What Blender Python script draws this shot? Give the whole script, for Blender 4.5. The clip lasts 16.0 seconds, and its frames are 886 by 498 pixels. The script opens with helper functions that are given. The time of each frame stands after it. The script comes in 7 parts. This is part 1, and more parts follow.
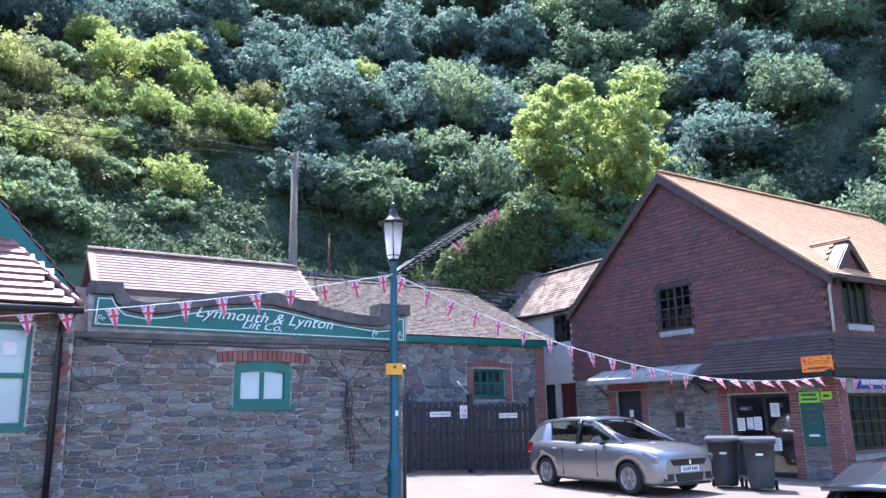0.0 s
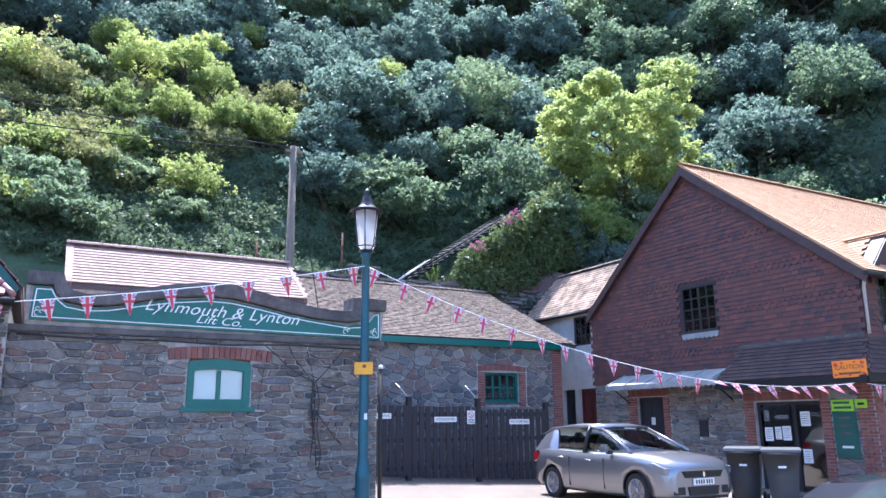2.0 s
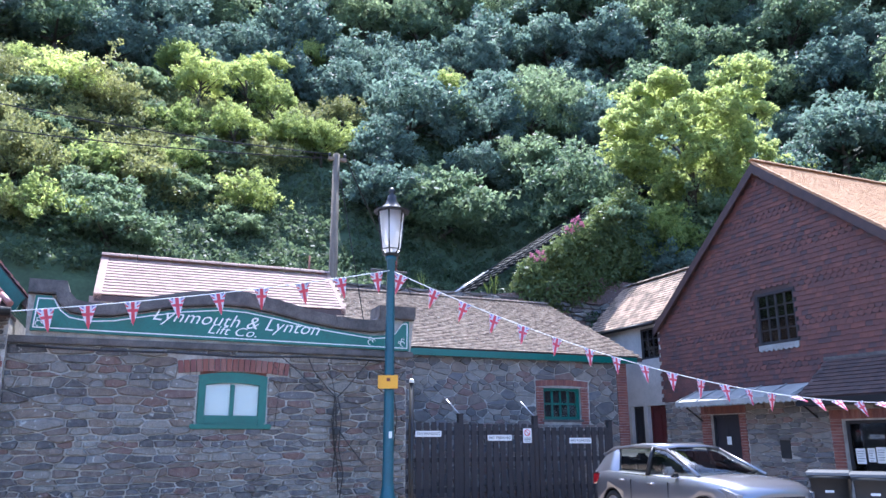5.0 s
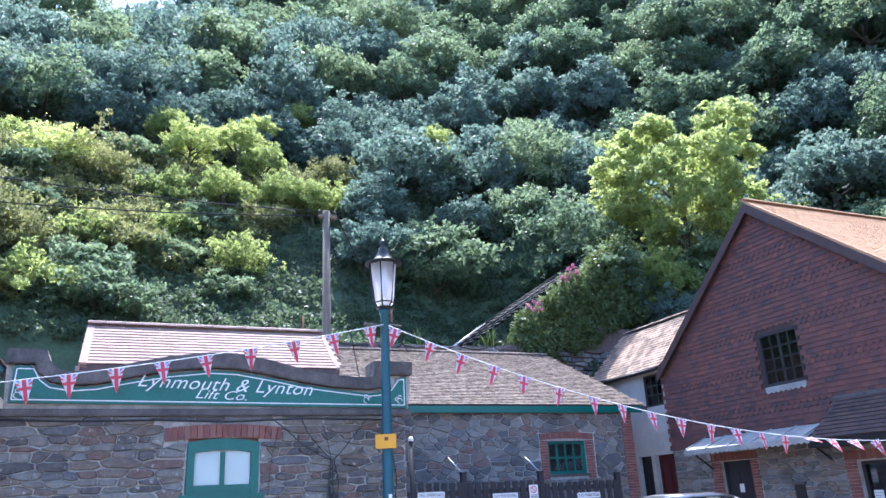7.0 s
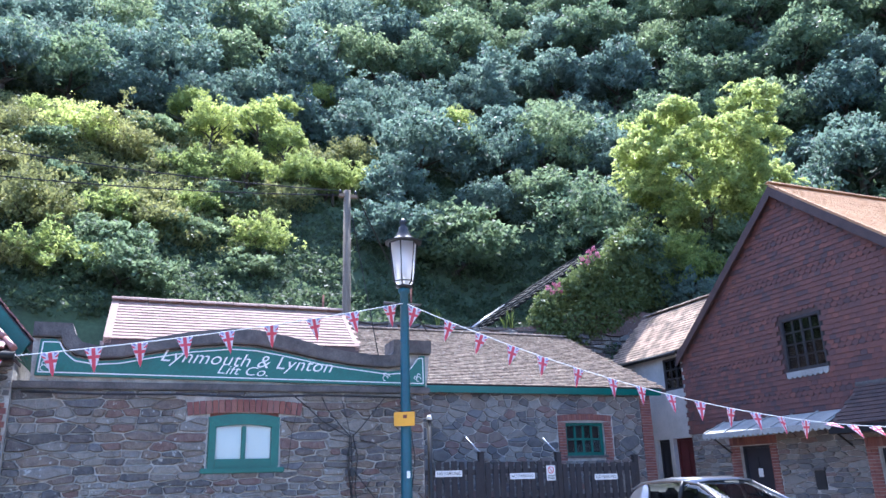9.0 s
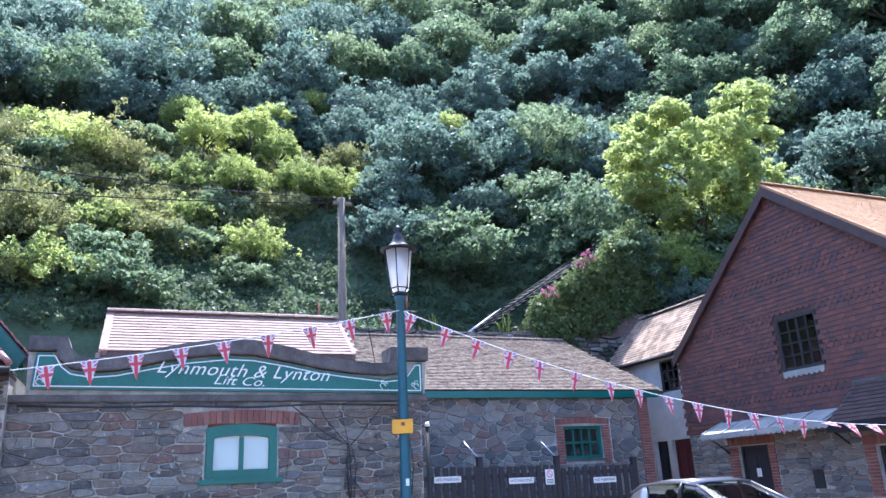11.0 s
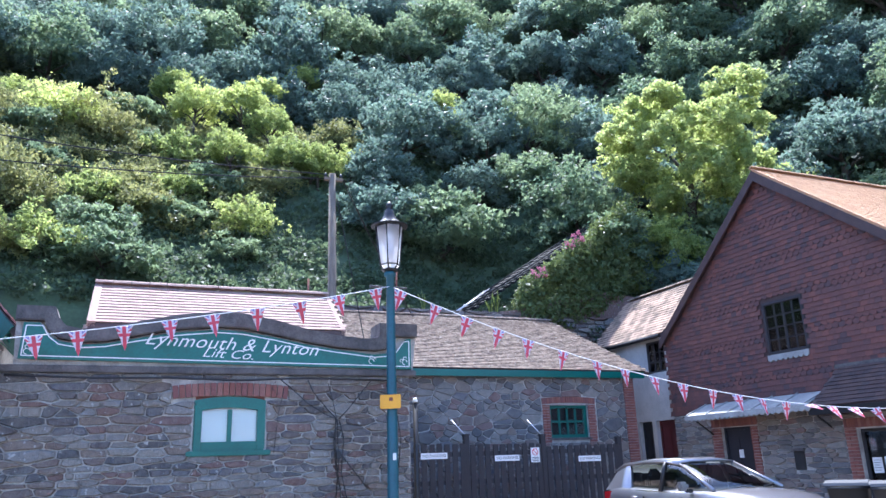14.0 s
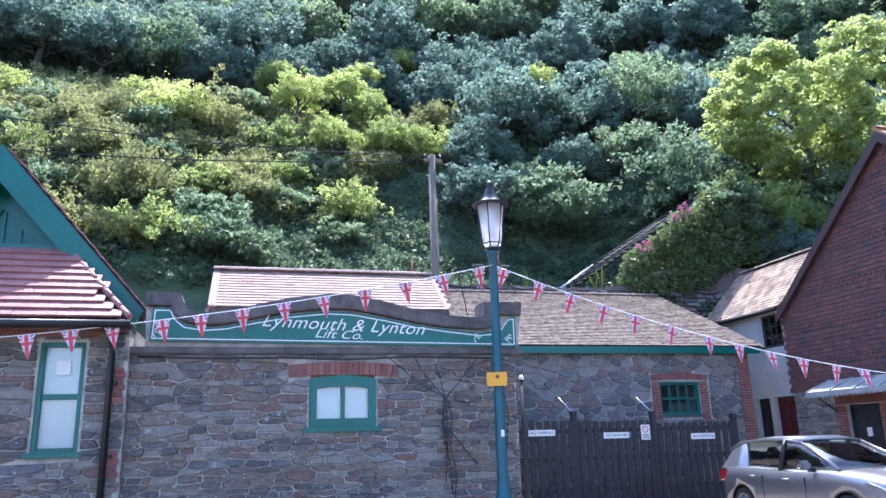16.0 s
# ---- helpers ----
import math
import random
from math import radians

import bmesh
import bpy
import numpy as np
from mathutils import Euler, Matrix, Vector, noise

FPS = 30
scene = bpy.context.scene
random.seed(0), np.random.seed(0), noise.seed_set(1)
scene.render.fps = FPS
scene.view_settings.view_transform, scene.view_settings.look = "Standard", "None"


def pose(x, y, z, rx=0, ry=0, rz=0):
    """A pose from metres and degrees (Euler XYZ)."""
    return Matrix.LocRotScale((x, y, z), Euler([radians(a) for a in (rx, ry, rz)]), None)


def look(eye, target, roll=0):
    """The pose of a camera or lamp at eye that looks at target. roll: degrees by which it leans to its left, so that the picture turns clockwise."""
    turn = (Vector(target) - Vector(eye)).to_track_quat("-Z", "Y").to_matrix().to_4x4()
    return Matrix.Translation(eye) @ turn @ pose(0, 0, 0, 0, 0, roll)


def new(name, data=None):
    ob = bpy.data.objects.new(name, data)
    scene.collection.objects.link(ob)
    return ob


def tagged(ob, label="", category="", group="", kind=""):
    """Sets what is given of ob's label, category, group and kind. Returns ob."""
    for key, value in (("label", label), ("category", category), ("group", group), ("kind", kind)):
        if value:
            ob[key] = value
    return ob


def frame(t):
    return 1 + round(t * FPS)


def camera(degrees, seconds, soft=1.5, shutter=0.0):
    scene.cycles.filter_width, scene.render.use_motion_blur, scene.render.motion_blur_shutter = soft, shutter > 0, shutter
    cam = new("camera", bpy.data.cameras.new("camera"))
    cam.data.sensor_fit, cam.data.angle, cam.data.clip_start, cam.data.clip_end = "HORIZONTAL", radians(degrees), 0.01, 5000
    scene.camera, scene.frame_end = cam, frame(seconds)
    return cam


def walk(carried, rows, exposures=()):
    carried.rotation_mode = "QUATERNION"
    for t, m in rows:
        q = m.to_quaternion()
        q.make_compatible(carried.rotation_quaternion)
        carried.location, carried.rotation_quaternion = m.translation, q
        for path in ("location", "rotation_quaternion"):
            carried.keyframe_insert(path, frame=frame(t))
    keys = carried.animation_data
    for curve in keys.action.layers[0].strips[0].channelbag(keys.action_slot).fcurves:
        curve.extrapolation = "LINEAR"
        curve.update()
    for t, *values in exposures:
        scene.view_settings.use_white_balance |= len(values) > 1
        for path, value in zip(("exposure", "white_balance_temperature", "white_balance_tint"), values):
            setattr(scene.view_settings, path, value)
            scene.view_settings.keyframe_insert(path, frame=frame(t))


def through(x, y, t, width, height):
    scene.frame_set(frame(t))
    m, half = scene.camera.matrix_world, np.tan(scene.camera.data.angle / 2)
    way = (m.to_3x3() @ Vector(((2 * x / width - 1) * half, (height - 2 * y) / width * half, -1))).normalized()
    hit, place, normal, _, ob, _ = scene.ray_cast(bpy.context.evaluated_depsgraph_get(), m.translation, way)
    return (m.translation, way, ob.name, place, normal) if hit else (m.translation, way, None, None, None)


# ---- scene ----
cam = camera(61.7, 16.0)
METRES, EYE, TILT, LEAN, TURN = 3.0, 1.63, 0.0, 0.0, 0.0
ROWS = [
    (0.0, 0.0, 0.0, 0.0, 0.25, 12.57, 1.11),
    (0.5, 0.0803, 0.0757, -0.0112, 0.09, 12.55, 1.01),
    (1.0, 0.1661, 0.1548, -0.0052, 0.65, 12.64, 0.74),
    (1.5, 0.2351, 0.2459, -0.0124, 1.91, 12.84, 0.49),
    (2.0, 0.3167, 0.3214, -0.0146, 3.57, 13.09, 0.46),
    (2.5, 0.3876, 0.3826, -0.0031, 5.57, 13.3, 0.45),
    (3.0, 0.4081, 0.443, -0.0087, 7.64, 13.33, 0.32),
    (3.5, 0.4357, 0.5156, -0.0078, 9.4, 13.34, 0.01),
    (6.0, 0.4825, 0.7039, -0.0108, 8.98, 16.23, 0.75),
    (6.5, 0.4769, 0.729, -0.0128, 9.11, 17.57, 1.89),
    (7.0, 0.4687, 0.7417, -0.0119, 9.67, 18.77, 2.71),
    (7.5, 0.4716, 0.7435, -0.0116, 10.32, 19.36, 2.92),
    (8.0, 0.4687, 0.7355, -0.0174, 10.89, 19.12, 2.52),
    (8.5, 0.4677, 0.7397, -0.0179, 11.02, 18.29, 1.97),
    (9.0, 0.4665, 0.7455, -0.0189, 10.94, 17.39, 1.66),
    (11.5, 0.4652, 0.7412, -0.0116, 10.84, 17.79, 2.83),
    (12.0, 0.4645, 0.7414, -0.0148, 10.49, 17.62, 2.51),
    (12.5, 0.4645, 0.7455, -0.0183, 10.04, 17.29, 2.15),
    (13.0, 0.4629, 0.7484, -0.0196, 9.7, 16.89, 1.9),
    (13.5, 0.4599, 0.7504, -0.0216, 9.6, 16.5, 1.83),
    (14.0, 0.4625, 0.743, -0.0223, 9.81, 16.13, 1.91),
    (14.5, 0.4627, 0.7411, -0.0219, 10.26, 15.88, 2.03),
    (15.0, 0.4612, 0.7387, -0.0219, 11.27, 15.69, 2.11),
    (15.5, 0.4607, 0.7366, -0.0229, 13.48, 15.37, 1.99),
    (16.0, 0.4607, 0.7324, -0.0244, 17.8, 14.72, 1.61),
]
walk(cam, [(t, pose(0, 0, EYE, TILT, LEAN, TURN) @ pose(METRES * x, METRES * y, METRES * z, 90 + pitch, roll, yaw)) for t, x, y, z, yaw, pitch, roll in ROWS],
     [(0.0, 1.87, 5000, 16), (16.0, 1.87, 5000, 16)])

# ---------------------------------------------------------------- light
world = bpy.data.worlds.new("sky")
scene.world = world
world.use_nodes = True
SUN_ELEV, SUN_AZ = 64.0, -14.0          # degrees up, degrees right of straight ahead (+y)
wn = world.node_tree.nodes
sky = wn.new("ShaderNodeTexSky")
sky.sky_type = "NISHITA"
sky.sun_disc = False
sky.sun_elevation = radians(SUN_ELEV)
sky.sun_rotation = radians(SUN_AZ)
sky.dust_density = 2.0
wn["Background"].inputs["Strength"].default_value = 0.15
world.node_tree.links.new(sky.outputs[0], wn["Background"].inputs["Color"])
sun = new("sun", bpy.data.lights.new("sun", "SUN"))
sun.data.energy, sun.data.angle, sun.data.color = 4.2, radians(0.6), (1.0, 0.89, 0.72)
sa, se = radians(SUN_AZ), radians(SUN_ELEV)
sun.matrix_world = look((math.sin(sa) * math.cos(se) * 60, math.cos(sa) * math.cos(se) * 60, math.sin(se) * 60), (0, 0, 0))

# ---------------------------------------------------------------- frame of the buildings
# x runs along the front wall, y goes back towards the hill, z up
LOC = pose(-4.40, 9.44, 0, 0, 0, 32)
RNG = random.Random(7)


# ---------------------------------------------------------------- materials
def mat(name, col, col2=None, rough=0.7, scale=6.0, fine=60.0, bump=0.25, metal=0.0, pieces=0.0, palette=None, mottle=0.5, spec=0.5, coat=0.0, stretch=(1, 1, 1), grain=0.45, specks=0.0):
    """A surface with blotches, fine grain, relief and, for pieces, a tone of its own for each piece."""
    m = bpy.data.materials.new(name)
    m.use_nodes = True
    nt = m.node_tree
    N, K = nt.nodes, nt.links
    b = N["Principled BSDF"]
    b.inputs["Roughness"].default_value = rough
    b.inputs["Metallic"].default_value = metal
    b.inputs["Specular IOR Level"].default_value = spec
    b.inputs["Coat Weight"].default_value = coat
    b.inputs["Coat Roughness"].default_value = 0.05
    col2 = col2 or tuple(c * 0.65 for c in col)
    tc = N.new("ShaderNodeNewGeometry")
    mp = N.new("ShaderNodeMapping")
    mp.inputs["Scale"].default_value = stretch
    K.new(tc.outputs["Position"], mp.inputs["Vector"])
    n1 = N.new("ShaderNodeTexNoise")
    n1.inputs["Scale"].default_value = scale
    n1.inputs["Detail"].default_value = 6
    n1.inputs["Roughness"].default_value = 0.65
    K.new(mp.outputs[0], n1.inputs["Vector"])
    n2 = N.new("ShaderNodeTexNoise")
    n2.inputs["Scale"].default_value = fine
    n2.inputs["Detail"].default_value = 4
    K.new(mp.outputs[0], n2.inputs["Vector"])
    ramp = N.new("ShaderNodeValToRGB")
    ramp.color_ramp.elements[0].position, ramp.color_ramp.elements[1].position = 0.5 - mottle * 0.3, 0.5 + mottle * 0.3
    ramp.color_ramp.elements[0].color, ramp.color_ramp.elements[1].color = (*col2, 1), (*col, 1)
    K.new(n1.outputs["Fac"], ramp.inputs["Fac"])
    out = ramp.outputs["Color"]
    if pieces:
        oi = N.new("ShaderNodeObjectInfo")
        add = N.new("ShaderNodeMath")
        add.operation = "ADD"
        K.new(oi.outputs["Random"], add.inputs[0])
        K.new(tc.outputs["Random Per Island"], add.inputs[1])
        fr = N.new("ShaderNodeMath")
        fr.operation = "FRACT"
        K.new(add.outputs[0], fr.inputs[0])
        pr = N.new("ShaderNodeValToRGB")
        pr.color_ramp.interpolation = "CONSTANT" if palette and len(palette) > 2 else "LINEAR"
        pal = palette or [col2, col]
        while len(pr.color_ramp.elements) < len(pal):
            pr.color_ramp.elements.new(0.5)
        for i, c in enumerate(pal):
            pr.color_ramp.elements[i].position = i / len(pal) if len(pal) > 2 else float(i)
            pr.color_ramp.elements[i].color = (*c, 1)
        K.new(fr.outputs[0], pr.inputs["Fac"])
        mx = N.new("ShaderNodeMix")
        mx.data_type = "RGBA"
        mx.inputs["Factor"].default_value = pieces
        K.new(out, mx.inputs["A"])
        K.new(pr.outputs["Color"], mx.inputs["B"])
        out = mx.outputs["Result"]
    if specks:
        n3 = N.new("ShaderNodeTexNoise")
        n3.inputs["Scale"].default_value = 17
        n3.inputs["Detail"].default_value = 3
        K.new(tc.outputs["Position"], n3.inputs["Vector"])
        sr = N.new("ShaderNodeValToRGB")
        sr.color_ramp.elements[0].position, sr.color_ramp.elements[1].position = 0.64, 0.72
        sr.color_ramp.elements[0].color, sr.color_ramp.elements[1].color = (0, 0, 0, 1), (specks, specks, specks, 1)
        K.new(n3.outputs["Fac"], sr.inputs["Fac"])
        sx = N.new("ShaderNodeMix")
        sx.data_type = "RGBA"
        sx.inputs["B"].default_value = (0.55, 0.54, 0.50, 1)
        K.new(sr.outputs["Color"], sx.inputs["Factor"])
        K.new(out, sx.inputs["A"])
        out = sx.outputs["Result"]
    fm = N.new("ShaderNodeMix")
    fm.data_type, fm.blend_type = "RGBA", "MULTIPLY"
    fm.inputs["Factor"].default_value = grain
    gr = N.new("ShaderNodeValToRGB")
    gr.color_ramp.elements[0].position, gr.color_ramp.elements[1].position = 0.3, 0.65
    gr.color_ramp.elements[0].color, gr.color_ramp.elements[1].color = (0.55, 0.55, 0.55, 1), (1.15, 1.15, 1.15, 1)
    K.new(n2.outputs["Fac"], gr.inputs["Fac"])
    K.new(out, fm.inputs["A"])
    K.new(gr.outputs["Color"], fm.inputs["B"])
    K.new(fm.outputs["Result"], b.inputs["Base Color"])
    if bump:
        sm = N.new("ShaderNodeMath")
        sm.operation = "ADD"
        K.new(n1.outputs["Fac"], sm.inputs[0])
        K.new(n2.outputs["Fac"], sm.inputs[1])
        bp = N.new("ShaderNodeBump")
        bp.inputs["Strength"].default_value = bump
        bp.inputs["Distance"].default_value = 0.02
        K.new(sm.outputs[0], bp.inputs["Height"])
        K.new(bp.outputs["Normal"], b.inputs["Normal"])
    return m


def leaf_mat(name, dark, light, through=0.45):
    m = bpy.data.materials.new(name)
    m.use_nodes = True
    N, K = m.node_tree.nodes, m.node_tree.links
    b = N["Principled BSDF"]
    b.inputs["Roughness"].default_value = 0.55
    b.inputs["Specular IOR Level"].default_value = 0.3
    geo, oi, no = N.new("ShaderNodeNewGeometry"), N.new("ShaderNodeObjectInfo"), N.new("ShaderNodeTexNoise")
    no.inputs["Scale"].default_value = 0.35
    K.new(geo.outputs["Position"], no.inputs["Vector"])
    a1 = N.new("ShaderNodeMath")
    a1.operation = "MULTIPLY_ADD"
    a1.inputs[1].default_value = 0.45
    K.new(geo.outputs["Random Per Island"], a1.inputs[0])
    a2 = N.new("ShaderNodeMath")
    a2.operation = "MULTIPLY_ADD"
    a2.inputs[1].default_value = 0.35
    K.new(oi.outputs["Random"], a2.inputs[0])
    a3 = N.new("ShaderNodeMath")
    a3.operation = "MULTIPLY"
    a3.inputs[1].default_value = 0.35
    K.new(no.outputs["Fac"], a3.inputs[0])
    K.new(a3.outputs[0], a2.inputs[2])
    K.new(a2.outputs[0], a1.inputs[2])
    r = N.new("ShaderNodeValToRGB")
    r.color_ramp.elements[0].color, r.color_ramp.elements[1].color = (*dark, 1), (*light, 1)
    r.color_ramp.elements[0].position, r.color_ramp.elements[1].position = 0.15, 0.95
    K.new(a1.outputs[0], r.inputs["Fac"])
    K.new(r.outputs["Color"], b.inputs["Base Color"])
    tr = N.new("ShaderNodeBsdfTranslucent")
    hs = N.new("ShaderNodeHueSaturation")
    hs.inputs["Hue"].default_value, hs.inputs["Saturation"].default_value, hs.inputs["Value"].default_value = 0.475, 1.05, 2.4
    K.new(r.outputs["Color"], hs.inputs["Color"])
    K.new(hs.outputs["Color"], tr.inputs["Color"])
    mx = N.new("ShaderNodeMixShader")
    mx.inputs["Fac"].default_value = through
    K.new(b.outputs[0], mx.inputs[1])
    K.new(tr.outputs[0], mx.inputs[2])
    K.new(mx.outputs[0], N["Material Output"].inputs["Surface"])
    return m


def glass_mat(name, tint=(0.97, 0.99, 0.99), rough=0.02, clear=0.98, ior=1.6):
    """Window glass: a clear sheet with the gloss of glass on it."""
    m = bpy.data.materials.new(name)
    m.use_nodes = True
    N, K = m.node_tree.nodes, m.node_tree.links
    g, t, f, mx = N.new("ShaderNodeBsdfGlossy"), N.new("ShaderNodeBsdfTransparent"), N.new("ShaderNodeFresnel"), N.new("ShaderNodeMixShader")
    g.inputs["Roughness"].default_value = rough
    t.inputs["Color"].default_value = (*[c * clear for c in tint], 1)
    f.inputs["IOR"].default_value = ior
    K.new(f.outputs[0], mx.inputs["Fac"])
    K.new(t.outputs[0], mx.inputs[1])
    K.new(g.outputs[0], mx.inputs[2])
    K.new(mx.outputs[0], N["Material Output"].inputs["Surface"])
    return m


M_MORTAR = mat("lime mortar", (0.54, 0.51, 0.46), (0.30, 0.28, 0.25), 0.95, 5, 70, 0.6)
STONES = [(0.12, 0.115, 0.115), (0.24, 0.22, 0.195), (0.075, 0.075, 0.08), (0.19, 0.14, 0.115), (0.31, 0.285, 0.245), (0.10, 0.085, 0.085), (0.23, 0.175, 0.135), (0.14, 0.14, 0.155), (0.20, 0.11, 0.09), (0.27, 0.255, 0.235)]
M_STONE = mat("slate rubble stone", (0.30, 0.27, 0.235), (0.075, 0.072, 0.072), 0.9, 16, 75, 1.0, pieces=0.62, palette=STONES, specks=0.85)
M_STONE_FAR = mat("grey rubble stone", (0.26, 0.24, 0.22), (0.10, 0.10, 0.10), 0.85, 6, 40, 0.8, pieces=0.6, palette=STONES)
M_COPE = mat("weathered coping stone", (0.15, 0.135, 0.125), (0.07, 0.065, 0.065), 0.9, 5, 50, 0.5)
M_BRICK = mat("red brick", (0.27, 0.11, 0.085), (0.16, 0.07, 0.06), 0.85, 9, 80, 0.5, pieces=0.6, palette=[(0.28, 0.11, 0.08), (0.22, 0.085, 0.065), (0.19, 0.08, 0.075), (0.30, 0.15, 0.12)])
M_GREEN = mat("green gloss paint", (0.010, 0.130, 0.098), (0.008, 0.105, 0.08), 0.32, 3, 40, 0.05)
M_WHITE = mat("white paint", (0.80, 0.80, 0.78), (0.72, 0.72, 0.70), 0.5, 3, 40, 0.05, grain=0.1)
# dark blotches hold moss and dappled tree shadow painted into the tile
M_TILE_L = mat("clay roof tile with moss and painted tree shade", (0.44, 0.31, 0.22), (0.10, 0.085, 0.065), 0.9, 2.5, 30, 0.5, pieces=0.3, spec=0.2, mottle=0.3, palette=[(0.42, 0.29, 0.21), (0.36, 0.25, 0.18), (0.30, 0.21, 0.16), (0.46, 0.33, 0.24)])
M_TILE_A = mat("pinkish clay roof tile", (0.37, 0.26, 0.215), (0.25, 0.17, 0.14), 0.85, 3, 40, 0.4, pieces=0.35, spec=0.25, palette=[(0.36, 0.26, 0.22), (0.32, 0.22, 0.19), (0.29, 0.20, 0.17), (0.39, 0.285, 0.24)])
M_TILE_B = mat("lichened brown roof tile", (0.32, 0.25, 0.19), (0.08, 0.06, 0.048), 0.95, 7, 25, 0.9, pieces=0.25, spec=0.15, mottle=0.35, specks=0.7, palette=[(0.27, 0.21, 0.17), (0.20, 0.155, 0.13), (0.34, 0.29, 0.23), (0.14, 0.11, 0.095)])
M_TILE_H = mat("sandy clay roof tile", (0.58, 0.35, 0.19), (0.46, 0.27, 0.14), 0.85, 1.5, 40, 0.3, pieces=0.4, palette=[(0.58, 0.35, 0.18), (0.51, 0.29, 0.15), (0.60, 0.39, 0.22), (0.48, 0.26, 0.14)])
M_TILE_V = mat("hung clay tile", (0.139, 0.060, 0.050), (0.084, 0.042, 0.039), 0.75, 1.6, 50, 0.3, pieces=0.65, palette=[(0.134, 0.057, 0.047), (0.113, 0.050, 0.045), (0.185, 0.070, 0.052), (0.055, 0.039, 0.045), (0.122, 0.052, 0.045), (0.143, 0.057, 0.047), (0.092, 0.046, 0.045), (0.130, 0.054, 0.045)])
M_TILE_S = mat("dark plain roof tile", (0.092, 0.067, 0.060), (0.046, 0.036, 0.035), 0.92, 3, 40, 0.4, pieces=0.45, spec=0.2, palette=[(0.101, 0.067, 0.063), (0.071, 0.055, 0.055), (0.088, 0.063, 0.061), (0.118, 0.076, 0.067)])
M_TILE_R = mat("red clay roof tile", (0.36, 0.17, 0.15), (0.25, 0.12, 0.11), 0.5, 4, 40, 0.3, pieces=0.45, palette=[(0.36, 0.16, 0.13), (0.30, 0.12, 0.10), (0.26, 0.11, 0.10), (0.38, 0.18, 0.15)])
M_DARKWOOD = mat("black-brown stained wood", (0.035, 0.030, 0.032), (0.018, 0.016, 0.018), 0.6, 8, 90, 0.4, stretch=(6, 6, 1))
M_BROWN = mat("dark brown painted timber", (0.075, 0.045, 0.042), (0.05, 0.03, 0.03), 0.55, 6, 60, 0.2)
M_RENDER = mat("off-white render", (0.53, 0.51, 0.49), (0.41, 0.395, 0.38), 0.9, 2, 60, 0.3)
M_ASPHALT = mat("pale worn concrete yard", (0.205, 0.162, 0.122), (0.155, 0.124, 0.096), 0.9, 0.8, 40, 0.4)
M_ROAD = mat("grey tarmac", (0.16, 0.155, 0.15), (0.11, 0.11, 0.11), 0.9, 1.2, 60, 0.5)
M_EARTH = mat("mossy hillside earth", (0.075, 0.11, 0.055), (0.045, 0.065, 0.035), 1.0, 0.7, 8, 0.8)
M_BARK = mat("tree bark", (0.10, 0.085, 0.065), (0.05, 0.045, 0.035), 0.9, 6, 30, 0.8, stretch=(4, 4, 1))
# lifted, slightly blue leaf tones carry the glare haze over the slope
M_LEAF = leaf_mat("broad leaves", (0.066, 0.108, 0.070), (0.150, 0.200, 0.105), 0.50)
# lighter, yellower copy of the leaves: sunlight put into the colour
M_LEAF_B = leaf_mat("yellow-green leaves with painted sunlight", (0.081, 0.127, 0.044), (0.285, 0.343, 0.118), 0.56)
# darker, bluer copy: shade and haze of the gully put into the colour
M_LEAF_D = leaf_mat("leaves with painted shade and haze", (0.066, 0.102, 0.088), (0.125, 0.168, 0.135), 0.48)
# pale leaf tones of the next two hold backlight and sunshine
M_LEAF_T = leaf_mat("sycamore leaves with painted backlight", (0.090, 0.135, 0.058), (0.285, 0.345, 0.125), 0.50)
M_LEAF_S = leaf_mat("scrub leaves with painted sunlight", (0.045, 0.068, 0.034), (0.240, 0.255, 0.098), 0.42)
M_GRASS = leaf_mat("fern and grass", (0.034, 0.060, 0.034), (0.085, 0.120, 0.064), 0.40)
M_POLE = mat("weathered grey timber", (0.24, 0.20, 0.15), (0.15, 0.12, 0.09), 0.9, 5, 50, 0.5, stretch=(5, 5, 0.6))
M_LAMPBLUE = mat("blue-green lamp paint", (0.018, 0.095, 0.125), (0.014, 0.075, 0.10), 0.4, 6, 50, 0.06)
M_BLACK = mat("black paint", (0.012, 0.012, 0.014), (0.008, 0.008, 0.009), 0.45, 8, 60, 0.1)
M_RUST = mat("rusty steel", (0.20, 0.065, 0.04), (0.12, 0.04, 0.03), 0.8, 12, 80, 0.3)
M_GLASS = glass_mat("window glass")


# ---------------------------------------------------------------- building blocks
def mesh_of(bm, name, material):
    me = bpy.data.meshes.new(name)
    bm.to_mesh(me)
    bm.free()
    if material:
        me.materials.append(material)
    return me


def part(name, bm, material, parent, label="", m=None):
    """A bmesh (or ready mesh) as one mesh object under a thing or a part."""
    me = bm if isinstance(bm, bpy.types.Mesh) else mesh_of(bm, name, material)
    ob = new(name, me)
    ob.parent = parent
    if m is not None:
        ob.matrix_basis = m
    return tagged(ob, label)


def thing(name, label, category, m=None, group="", kind=""):
    """An Empty at the base of a thing, in the frame of the buildings unless m says otherwise."""
    ob = new(name)
    ob.matrix_world = LOC if m is None else m
    return tagged(ob, label, category, group, kind)


def solid(name, bm, material, label, category, m=None, group="", kind=""):
    ob = new(name, bm if isinstance(bm, bpy.types.Mesh) else mesh_of(bm, name, material))
    ob.matrix_world = LOC if m is None else m
    return tagged(ob, label, category, group, kind)


